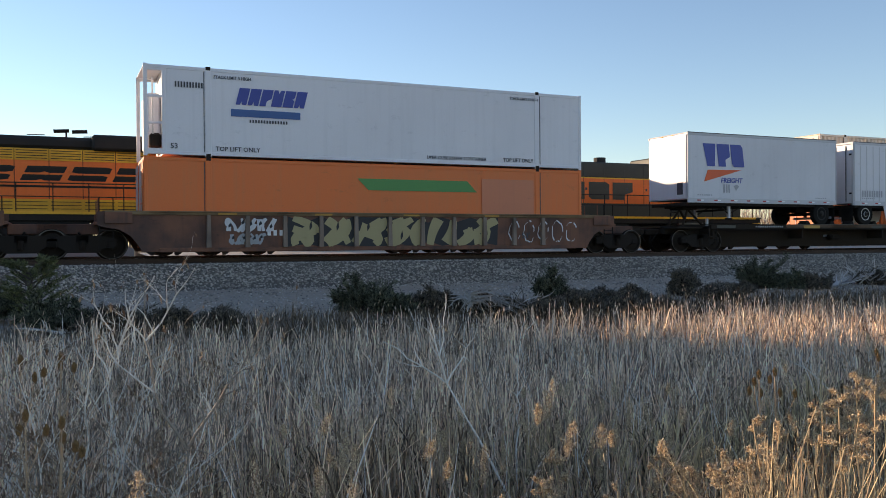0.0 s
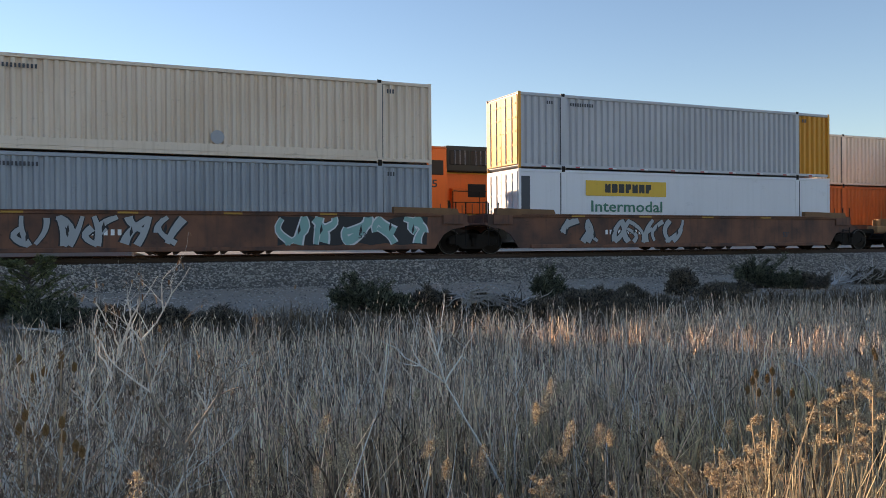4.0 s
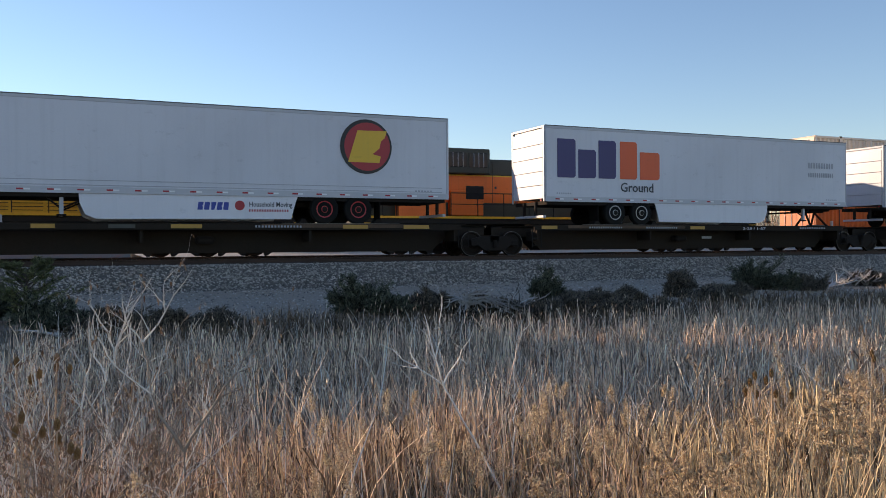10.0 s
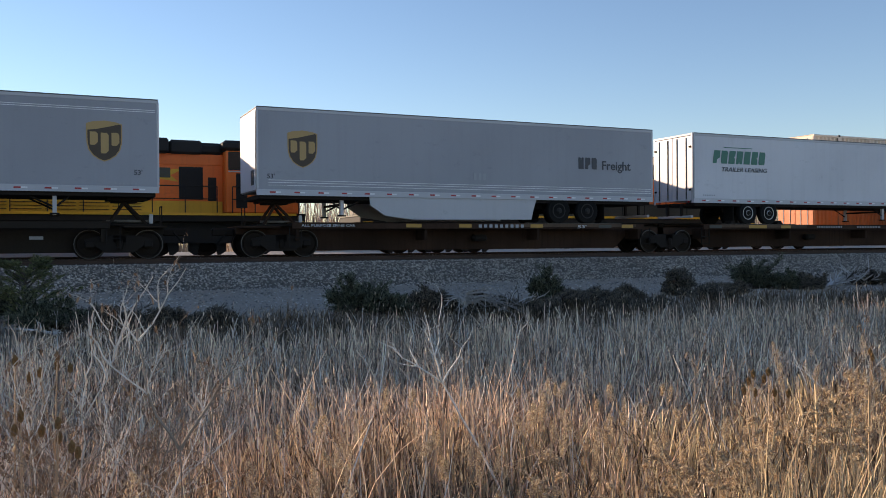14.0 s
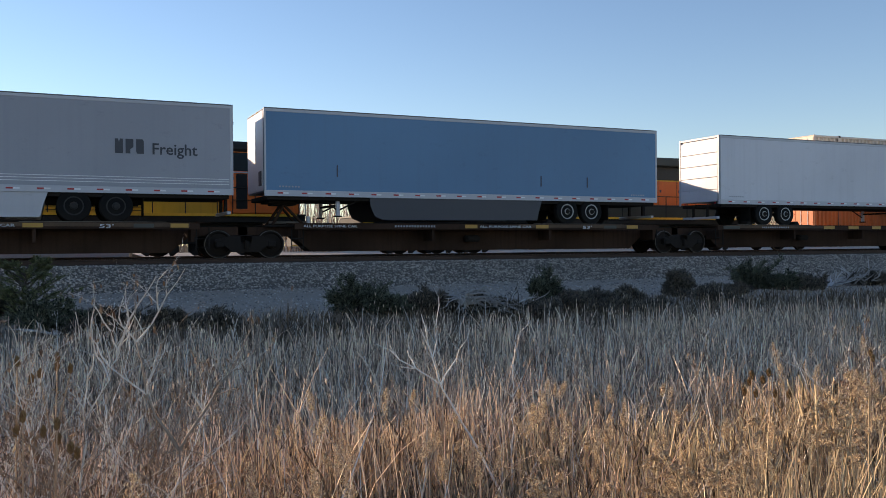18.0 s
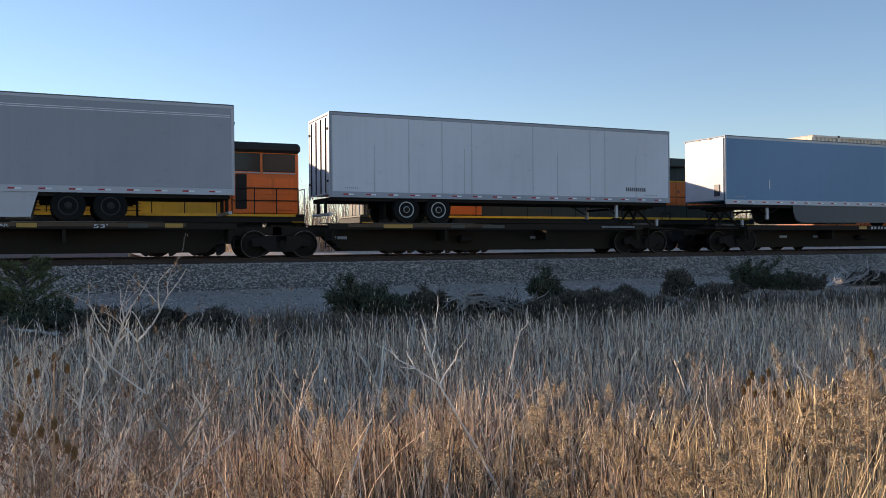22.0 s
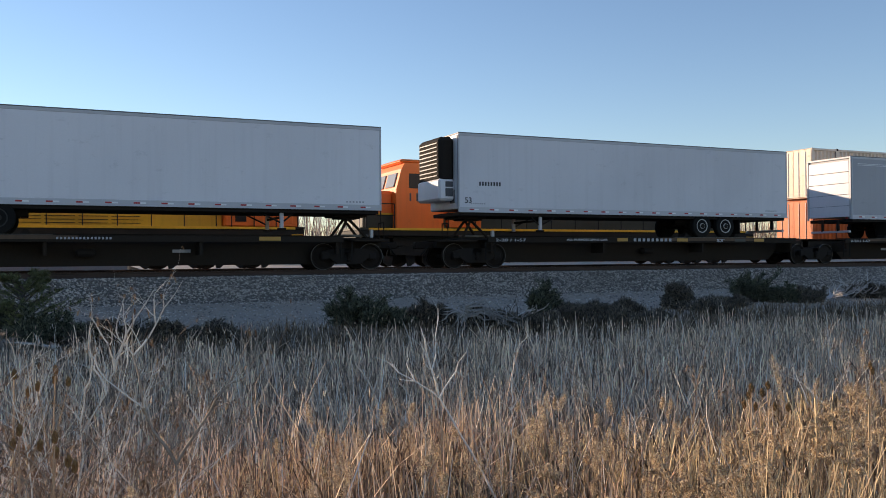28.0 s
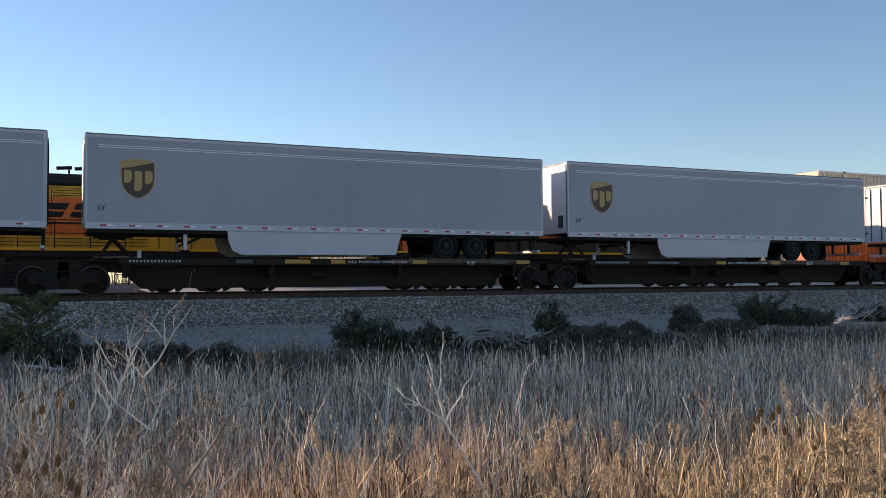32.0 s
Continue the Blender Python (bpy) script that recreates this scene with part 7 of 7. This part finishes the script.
def young_conifer(x, y, h, seed):
    """A small evergreen with straight shoots that rise outwards, each fringed with short needles and side shoots."""
    t = thing("young_conifer", "young green conifer with straight rising shoots", "conifer", "", pose(x, y, gz(x, y)))
    rng = random.Random(seed)
    nr = np.random.default_rng(seed)
    bm = bmesh.new()
    limb(bm, Vector((0, 0, -.03)), Vector((.04, 0, h * .8)), .05, .012, 7)
    part("trunk", bm, BARK, t)
    shoots = []
    wood = bmesh.new()
    for i in range(46):
        u = rng.uniform(.06, .8)
        a = rng.uniform(0, 6.28)
        rise = rng.uniform(.25, .7) + .7 * max(0, u - .5)
        d = Vector((math.cos(a), math.sin(a), rise)).normalized()
        L = h * (1.0 - .7 * u) * rng.uniform(.55, 1.0)
        o = Vector((.04 * u, 0, h * u))
        limb(wood, o, o + d * L, .016, .004, 5)
        shoots.append((o + d * L * .25, d * L * .8))
        for k in range(7):
            v = rng.uniform(.3, .9)
            side = (d + Vector((rng.gauss(0, .6), rng.gauss(0, .6), rng.gauss(.15, .35)))).normalized()
            shoots.append((o + d * L * v, side * L * (1.1 - v) * rng.uniform(.35, .6)))
    part("branchwork", wood, BARK, t)
    k = 85
    o, d = np.array([q[0] for q in shoots]), np.array([q[1] for q in shoots])
    u = nr.uniform(0, 1, (len(o), k, 1))
    c = (o[:, None] + d[:, None] * u).reshape(-1, 3)
    m = len(c)
    f = np.repeat(d / np.linalg.norm(d, axis=1, keepdims=True), k, 0) * .7 + nr.normal(0, .5, (m, 3))
    f /= np.linalg.norm(f, axis=1, keepdims=True)
    sd = np.cross(f, nr.normal(0, 1, (m, 3)))
    sd /= np.linalg.norm(sd, axis=1, keepdims=True)
    ln = nr.uniform(.03, .065, (m, 1))
    v = np.stack([c - sd * .005, c + sd * .005, c + f * ln], 1)
    link("foliage", mesh_arrays(v.reshape(-1, 3), np.arange(3 * m).reshape(-1, 3), straw("conifer_green", (.165, .175, .085), .3, .8)), t)
    return t


def dead_weed(x, y, h, seed, label="bleached branching dead weed stalk", r=.006, lean=(0, 0), depth=2, leaves=30, stalk=TWIG):
    t = thing("dead_weed", label, "weed", "dead weeds in the meadow", pose(x, y, gz(x, y)))
    rng = random.Random(seed)
    bm = bmesh.new()
    nodes = []
    grow(bm, Vector((0, 0, -.02)), Vector((lean[0], lean[1], 1)).normalized(), h, r, depth, rng, .7, nodes)
    part("stem", bm, stalk, t)
    if leaves:
        bm = bmesh.new()
        for i in range(leaves):
            p, d = rng.choice(nodes[len(nodes) // 3:])
            a = rng.uniform(0, 6.28)
            o = Vector((math.cos(a), math.sin(a), rng.uniform(-.9, .2)))
            s = o.cross(Vector((0, 0, 1))).normalized() * .0035
            L = rng.uniform(.012, .03)
            pts = [(p - s * .3, p + s * .3), (p + o * L * .5 - s, p + o * L * .5 + s), (p + o * L * .8 - s * .6 - Vector((0, 0, L * .5)), p + o * L * .8 + s * .6 - Vector((0, 0, L * .5)))]
            vs = [[bm.verts.new(v) for v in pr] for pr in pts]
            for u, w in zip(vs, vs[1:]):
                bm.faces.new((u[0], u[1], w[1], w[0]))
        tagged(part("dry_leaves", bm, DRYLEAF, t, "curled dry leaves"), kind="stuff")
    return t


SWAYING = []


def forked_weed(x, y, arms, seed, label, stalk, r=.008, leaves=60, twigs=2, tips=None):
    """A bare weed of a few bent arms, its first arm rooted in the ground. An arm: the arm and joint it leaves from, its bends
    (sideways, up), its thickness as a share of the stem's. Short twigs come off at random."""
    t = thing("dead_weed", label, "weed", "dead weeds in the meadow", pose(x, y, gz(x, y)))
    rng = random.Random(seed)
    main, fine = bmesh.new(), bmesh.new()
    joints, nodes = [], []
    for src, joint, bends, thick in arms:
        bm = fine if tips and src > 0 else main
        p = joints[src][joint][0].copy() if joints else Vector((0, 0, -.02))
        ring, line = None, [(p.copy(), r)]
        knot = joints[src][joint][2] if joints and joints[src][joint][3] is bm else None
        got = [(p.copy(), r, knot, bm)]
        total = sum(math.hypot(a, b) for a, b in bends)
        run = 0.0
        for a, b in bends:
            goal = p + ACROSS * a + Vector((0, 0, b)) + Vector((rng.gauss(0, .02), rng.gauss(0, .03), 0))
            n = 5 if math.hypot(a, b) > .3 else 3
            start = p.copy()
            for i in range(n):
                q = start.lerp(goal, (i + 1) / n) + Vector((rng.gauss(0, .006), rng.gauss(0, .006), rng.gauss(0, .004)))
                step = (q - p).length
                k = .8 if tips and src > 0 else 1
                r0, r1 = k * r * thick * (1 - .72 * run / total), k * r * thick * (1 - .72 * min(1, (run + step) / total))
                ring = limb(bm, p, q, r0, r1, 5, ring, knot)
                d = (q - p).normalized()
                p, run = q, run + step
                nodes.append((p.copy(), d))
                if (src >= 0 or run > .6 * total) and rng.random() < .18 * twigs:
                    away = d + ACROSS * rng.choice((-1, 1)) * rng.uniform(.5, 1.1) + Vector((0, rng.gauss(0, .4), .3))
                    grow(bm, p, away.normalized(), rng.uniform(.06, .2), r1 * .6, 1 if rng.random() < .4 else 0, rng, .5, nodes, ring[0])
            got.append((p.copy(), r1, ring[0], bm))
        joints.append(got)
    part("stem", main, stalk, t)
    if tips:
        part("branchwork", fine, tips, t, "bleached upper branches")
    else:
        fine.free()
    if leaves:
        bm = bmesh.new()
        for i in range(leaves):
            p, d = rng.choice(nodes[len(nodes) // 4:])
            a = rng.uniform(0, 6.28)
            o = Vector((math.cos(a), math.sin(a), rng.uniform(-1.2, .1)))
            w = o.cross(Vector((0, 0, 1))).normalized() * rng.uniform(.003, .006)
            L = rng.uniform(.010, .026)
            pts = [(p - w * .3, p + w * .3), (p + o * L * .5 - w, p + o * L * .5 + w), (p + o * L * .8 - w * .6 - Vector((0, 0, L * .6)), p + o * L * .8 + w * .6 - Vector((0, 0, L * .6)))]
            vs = [[bm.verts.new(v) for v in pr] for pr in pts]
            for u, v in zip(vs, vs[1:]):
                bm.faces.new((u[0], u[1], v[1], v[0]))
        tagged(part("dry_leaves", bm, DRYLEAF, t, "curled dry leaves"), kind="stuff")
    SWAYING.append((t, .5, seed))
    return t


def hero_weeds():
    x, y = at_view(957, 0, 4.0)
    forked_weed(x, y, [
        (-1, 0, [(-.27, .45), (-.28, .48), (-.12, .10), (-.18, .13)], 1.0), (0, 2, [(-.05, .15), (-.07, .24)], .6), (0, 2, [(.09, .14), (.04, .17)], .6),
        (1, 1, [(.05, .13), (.02, .2)], .45), (0, 3, [(.02, .09), (.0, .07)], .5), (0, 3, [(-.09, .0)], .5), (2, 1, [(.05, -.04)], .4), (1, 1, [(-.05, .17)], .4)],
        811, "bleached leaning weed with bare forked branches", TWIG, .0098, 8, 1)
    x, y = at_view(312, 0, 3.4)
    forked_weed(x, y, [
        (-1, 0, [(.01, .46), (.0, .40)], 1.0), (0, 2, [(-.13, .22), (-.05, .20), (.0, .22)], .75), (0, 2, [(.13, .15), (.09, .16), (.09, .21)], .75),
        (1, 2, [(.08, .11), (.13, .17)], .6), (1, 1, [(.05, .1), (.04, .08)], .5), (1, 1, [(-.12, .10), (-.04, .12)], .6), (1, 2, [(-.07, .1), (.02, .12)], .5),
        (2, 1, [(-.08, .12)], .5), (2, 2, [(.06, .03)], .45), (5, 1, [(-.08, .12), (.03, .1)], .5), (3, 1, [(.0, .09), (.02, .07)], .5), (0, 1, [(-.12, .2), (-.05, .2)], .5)],
        812, "dark branching dead weed with pale tips and curled leaves", mat("weed_stem", (.30, .245, .195), .85, 0, .6, (.07, .05, .04), .25, 14), .0092, 55, 3, mat("pale_branch", (.72, .66, .58), .85, 0, .4, (.25, .2, .16), .2, 14))
    x, y = at_view(150, 0, 3.9)
    forked_weed(x, y, [
        (-1, 0, [(-.02, .5), (.02, .42), (.14, .18), (.03, .09)], 1.0), (0, 4, [(-.04, .11), (-.08, .13)], .7), (0, 4, [(.03, .15), (.11, .18)], .75),
        (0, 2, [(.04, .2), (-.05, .12)], .6), (0, 3, [(-.05, .1), (.01, .15)], .55), (2, 1, [(-.03, .12)], .5), (3, 1, [(.05, .13)], .45)],
        816, "pale forked dead weed above the bank", MATS["pale_branch"], .0085, 30, 2)
    x, y = at_view(905, 0, 4.5)
    forked_weed(x, y, [(-1, 0, [(.02, .5), (.03, .32), (.02, .34), (.02, .07), (.05, .04)], 1.0), (0, 2, [(.06, .12)], .4), (0, 2, [(-.05, .05)], .4)],
                813, "single bleached stalk with a hooked tip", TWIG, .0075, 6, 0)
    x, y = at_view(70, 0, 4.2)
    forked_weed(x, y, [(-1, 0, [(-.02, .5), (.02, .45), (-.03, .3)], 1.0), (0, 2, [(-.12, .1), (-.06, .22)], .6), (0, 2, [(.1, .12), (.04, .15)], .6), (1, 1, [(-.06, .16)], .5), (0, 1, [(.2, .25), (.02, .2)], .5)],
                814, "pale branching dead weed on the bank", mat("pale_weed_stem", (.62, .56, .49), .85, 0, .4, (.3, .25, .2), .2, 14), .0065, 30, 2)
    x, y = at_view(1225, 0, 4.4)
    forked_weed(x, y, [(-1, 0, [(.0, .5), (.02, .35)], 1.0), (0, 2, [(-.06, .12), (-.06, .02)], .7), (0, 2, [(.06, .14), (.08, -.03)], .7), (0, 2, [(.0, .16)], .6), (0, 1, [(-.1, .2), (.0, .1)], .6), (0, 1, [(.12, .2), (.05, .12)], .6)],
                815, "russet arching dead weed with thin twigs", RUSSET, .005, 50, 3)


def teasel(x, y, h, seed):
    """Tall stalk with a few prickly egg-shaped heads."""
    t = thing("teasel", "dried brown teasel stalk with spiny seed heads", "weed", "teasels in the meadow", pose(x, y, gz(x, y)))
    rng = random.Random(seed)
    bm = bmesh.new()
    tops = []
    top = Vector((rng.uniform(-.05, .05), rng.uniform(-.05, .05), h))
    tops.append(top)
    us = sorted(rng.uniform(.55, .85) for k in range(rng.randint(1, 3)))
    stem, last = None, 0.0
    for u in us + [1.0]:
        p = top * u
        stem = limb(bm, top * last, p, .006 - .003 * last, .006 - .003 * u, 5, stem)
        last = u
        if u == 1.0:
            break
        q = p + Vector((rng.uniform(-.12, .12), rng.uniform(-.1, .1), h * (1 - u) * rng.uniform(.6, .95)))
        limb(bm, p, q, .004, .0025, 5, None, stem[0])
        tops.append(q)
    part("stalk", bm, RUSSET, t)
    for p in tops:
        bm = bmesh.new()
        bmesh.ops.create_icosphere(bm, subdivisions=3, radius=.0068)
        for i, v in enumerate(bm.verts):
            k = 1.0 if i % 3 else 1.9
            v.co = Vector((v.co.x * k, v.co.y * k, v.co.z * 3.6 * (1 + .06 * (k - 1)) + .024))
        part("seed_head", bm, HEADBROWN, t, "spiny brown seed head", p)
    SWAYING.append((t, .35, seed))
    return t


def goldenrod(x, y, h, seed, n=None):
    """Dry stem with a drooping plume of pale fluff."""
    t = thing("goldenrod", "dry golden plume of seed fluff on a thin stem", "weed", "seed plumes in the meadow", pose(x, y, gz(x, y)))
    rng = random.Random(seed)
    nr = np.random.default_rng(seed)
    bm = bmesh.new()
    top = Vector((rng.uniform(-.12, .12), rng.uniform(-.12, .12), h))
    sp = []
    ring, last = None, 0.0
    for u in sorted(rng.uniform(.74, 1.0) for k in range(13)):
        p = top * u
        ring = limb(bm, top * last, p, .005 - .002 * last, .005 - .002 * u, 5, ring)
        last = u
        a = rng.uniform(0, 6.28)
        L = (1.05 - u) * .17 + .025
        q = p + Vector((math.cos(a) * L, math.sin(a) * L, L * rng.uniform(.0, .6)))
        limb(bm, p, q, .0018, .001, 5, None, ring[0])
        for v in (.45, .75, .9, 1.0):
            sp.append(p.lerp(q, v))
    part("stem", bm, GOLD, t)
    m = 1300
    c = np.array(sp)[nr.integers(0, len(sp), m)] + nr.normal(0, .0045, (m, 3))
    d = nr.normal(0, 1, (m, 3))
    d /= np.linalg.norm(d, axis=1, keepdims=True)
    s = np.cross(d, nr.normal(0, 1, (m, 3)))
    s /= np.linalg.norm(s, axis=1, keepdims=True)
    v = np.stack([c - s * .003, c + s * .003, c + d * nr.uniform(.006, .014, (m, 1))], 1)
    plume = link("plume", mesh_arrays(v.reshape(-1, 3), np.arange(3 * m).reshape(-1, 3), SEED), t, (0, 0, 0), "pale fluffy seed plume")
    plume["kind"] = "stuff"
    return t


def at_view(px, py, depth_y):
    """Plan position on the line that leaves the first view px, py at the distance depth_y over the ground."""
    a = radians(24.213) + math.atan((px - 784) / FOCAL)
    return depth_y * math.tan(a), depth_y


def build_plants():
    for i, (px, d, w, h) in enumerate(((95, 17.6, 2.4, .6), (635, 18.2, 2.7, .9), (690, 17.6, 1.5, .6), (965, 18.4, 1.5, 1.1), (1340, 20.5, 2.8, 1.15), (1400, 19.8, 1.6, .6), (-40, 19.4, 2.4, 1.0))):
        x, y = at_view(px, 0, d)
        build_bush("juniper_bush", x, y, w, h, 100 + i, "low dark green juniper bush beside the gravel lane")
    scrub = straw("dark_scrub", (.16, .135, .11), .1, .8)
    for i, (px, d, w, h) in enumerate(((1010, 17.6, 1.6, .32), (1205, 19.4, 1.7, .8), (1060, 17.9, 1.8, .35), (770, 17.7, 1.5, .5), (1550, 20, 2.0, .6), (1120, 18.0, 1.4, .3), (1300, 18.8, 2.2, .36), (1445, 19.6, 2.0, .5), (190, 17.4, 2.0, .4), (395, 16.9, 1.3, .42), (300, 17.2, 1.6, .34), (850, 17.4, 2.2, .4), (905, 16.8, 2.6, .30), (975, 16.3, 1.4, .46), (1105, 17.0, 2.8, .25), (1160, 16.6, 1.2, .40), (1265, 17.6, 2.4, .28))):
        x, y = at_view(px, 0, d)
        build_bush("scrub_bush", x, y, w, h, 150 + i, "low tangled brown scrub beside the gravel lane", scrub)
    x, y = at_view(52, 0, 18.2)
    young_conifer(x, y, 1.4, 190)
    # heaps of bleached branches
    for i, (px, d, n, h) in enumerate(((890, 17.0, 9, .7), (1480, 20.4, 14, .9), (1530, 20.2, 10, .8), (205, 17.5, 12, .7), (150, 17.2, 8, .6))):
        x, y = at_view(px, 0, d)
        t = thing("branch_heap", "heap of bleached fallen branches by the gravel lane", "branches", "branch heaps", pose(x, y, gz(x, y)))
        rng = random.Random(200 + i)
        for k in range(n):
            bm = bmesh.new()
            a = rng.uniform(0, 6.28)
            grow(bm, Vector((rng.uniform(-.4, .4), rng.uniform(-.3, .3), .02)), Vector((math.cos(a), math.sin(a) * .6, rng.uniform(.05, .6))).normalized(), rng.uniform(.5, 1.0) * h * 1.5, .034, 1, rng, .6)
            part("branch", bm, BARK if k % 4 == 3 else DEADWOOD, t)
    x, y = at_view(832, 0, 17.0)
    root_clump(x, y, 88)
    # single bare weeds that stand out: view column, distance, height, lean, thickness, order of branching
    for i, (px, d, h, lean, r, dep) in enumerate((
            (215, 4.5, 1.1, (.02, 0), .004, 3), (120, 4.3, 1.05, (.2, 0), .004, 2),
            (25, 4.4, 1.15, (.06, 0), .005, 3), (60, 5.0, 1.2, (-.1, 0), .005, 3),
            (1540, 4.5, 1.15, (.1, 0), .005, 3), (1560, 5.2, 1.2, (-.1, 0), .005, 3), (560, 6, .9, (.1, 0), .004, 2), (1120, 6, .9, (0, 0), .004, 2), (430, 5.2, 1.0, (.15, 0), .004, 2))):
        x, y = at_view(px, 0, d)
        dead_weed(x, y, h, 300 + i, lean=lean, r=r, depth=dep, leaves=45 if dep > 2 else 12)
    hero_weeds()
    rng = random.Random(78)
    for i in range(26):
        x, y = at_view(rng.uniform(-20, 340), 0, rng.uniform(3.6, 5.5))
        dead_weed(x, y, rng.uniform(1.0, 1.42), 760 + i, "slender bleached weed with bare twigs", rng.uniform(.0035, .0052), (rng.uniform(-.25, .25), 0), 2, 14, TWIG if i % 2 else MATS["weed_stem"])
    # a thicket of brown weeds on the bank
    rng = random.Random(77)
    for i in range(40):
        x, y = at_view(rng.uniform(-30, 380) if i < 34 else rng.uniform(1450, 1600), 0, rng.uniform(2.7, 5.2))
        dead_weed(x, y, rng.uniform(.75, 1.1), 700 + i, "brown branching dead weed with curled leaves", rng.uniform(.003, .005), (rng.uniform(-.3, .3), 0), 2, 110, BROWNST)
    for i, (px, d, h) in enumerate(((50, 2.55, .62), (45, 3.6, .98), (90, 3.5, .97), (1343, 3.3, .97), (1378, 3.3, .98), (1358, 3.35, .92), (1550, 3.6, 1.0), (30, 4.2, 1.12), (95, 4.3, 1.12))):
        x, y = at_view(px, 0, d)
        teasel(x, y, h, 400 + i)
    spots = ((540, 2.5, .55), (520, 2.45, .5), (260, 2.45, .5), (980, 2.7, .72), (1000, 2.6, .6), (850, 2.6, .62), (900, 2.5, .55), (770, 2.5, .5), (1060, 2.5, .6), (1100, 2.55, .65), (1160, 2.8, .75), (1215, 2.7, .75), (1240, 2.75, .7), (1290, 2.3, .85), (1350, 2.25, .88), (1400, 2.3, .95), (1460, 2.35, 1.0), (1500, 2.3, 1.02), (1545, 2.35, 1.05), (1330, 2.5, .9), (1440, 2.4, .95), (1030, 3.0, .7), (1530, 3.1, 1.0), (650, 2.4, .48), (1180, 2.4, .55), (950, 2.4, .5), (1480, 3.5, .85), (700, 2.6, .5))
    for i, (px, d, h) in enumerate(spots):
        x, y = at_view(px, 0, d)
        goldenrod(x, y, h + (.02 if px > 1330 else .03), 500 + i)


build_plants()


FARSTRAW = straw("far_straw", (.72, .66, .58), .1, .3)


def far_woods():
    """A thin leafless wood and brush beyond the tracks."""
    rng = np.random.default_rng(9)
    n = 9000
    x = rng.uniform(-60, 260, n)
    y = rng.uniform(95, 190, n)
    h = rng.uniform(1.2, 6.5, n) * (.6 + .4 * np.sin(x * .07) ** 2)
    s = np.stack([x, y, np.full(n, -.85)], -1)
    ob = blades("far_woods", s, h, .16, .3, straw("far_twigs", (.22, .17, .125), .1), 10, "bare brown wood in the far distance", 3)
    ob["category"] = "woods"
    n = 20000
    s = np.stack([rng.uniform(-60, 130, n), rng.uniform(64, 92, n), np.full(n, -.88)], -1)
    # reeds, set back and scaled to over 5 m to fill the camera's view
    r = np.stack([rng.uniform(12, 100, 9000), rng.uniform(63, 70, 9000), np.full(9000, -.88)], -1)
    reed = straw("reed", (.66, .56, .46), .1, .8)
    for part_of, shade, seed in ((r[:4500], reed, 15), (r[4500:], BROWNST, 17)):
        ob = blades("bare_thicket", part_of, 5.6, .075, .12, shade, seed, "dry reeds set back and scaled to fit the view", 4, .08)
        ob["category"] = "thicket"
    blades("far_grass", s, .4, .03, .4, FARSTRAW, 14, "pale dry grass beyond the far track", 2)


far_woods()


def gravel_bank(x0, x1, profile, name, col):
    """An added gravel strip, shaped to fill the view under the train; profile: distance past 58 m, height."""
    bm = bmesh.new()
    vs = [[bm.verts.new((x, 58 + a, b + ((.05 if b < 0 else .1) * noise.noise((x * .9, a * .6, 3)) if b > -.6 else 0))) for a, b in profile] for x in np.arange(x0, x1 + .1, .5)]
    for p, q in zip(vs, vs[1:]):
        for i in range(len(profile) - 1):
            bm.faces.new((p[i], q[i], q[i + 1], p[i + 1]))
    bmesh.ops.recalc_face_normals(bm, faces=bm.faces[:])
    tagged(new("gravel_bank", finish(bm, mat(name, col, .9, 0, .4, (.2, .18, .16), .35, 14, .03))), "added gravel strip shaped to fill the view under the train", "bank", "", "structure")


# dull copy of the gravel: shade behind the engine is in its colour
gravel_bank(-80, 4.5, ((0, -.9), (.7, .30), (2.4, -.2), (4, -.9)), "shaded_bank_gravel", (.20, .182, .16))
# pale copy: sunlight on the ground is put into its colour
gravel_bank(5, 110, ((-9, -.9), (-8.7, -.30), (-4, -.20), (0, -.11), (4.2, -.03), (4.7, -.9)), "sunlit_bank_gravel", (.42, .38, .32))


# ---- what moves ----
def motions():
    times = [2.0 * i for i in range(17)]
    for ob, s, *z in CARRIED:
        zz = z[0] if z else 0.0
        walk(ob, [(t, pose(s - gone(t), TRACK, zz)) for t in times])
    # the light wind in the weeds
    for ob, most, seed in SWAYING:
        x, y, z = ob.matrix_basis.translation
        wind = lambda t: most * (.6 * math.sin(1.9 * t + seed) + .4 * math.sin(.53 * t + 2 * seed))
        walk(ob, [(t, pose(x, y, z, .4 * wind(t + .4), wind(t), 0)) for t in [.5 * i for i in range(65)]])


motions()
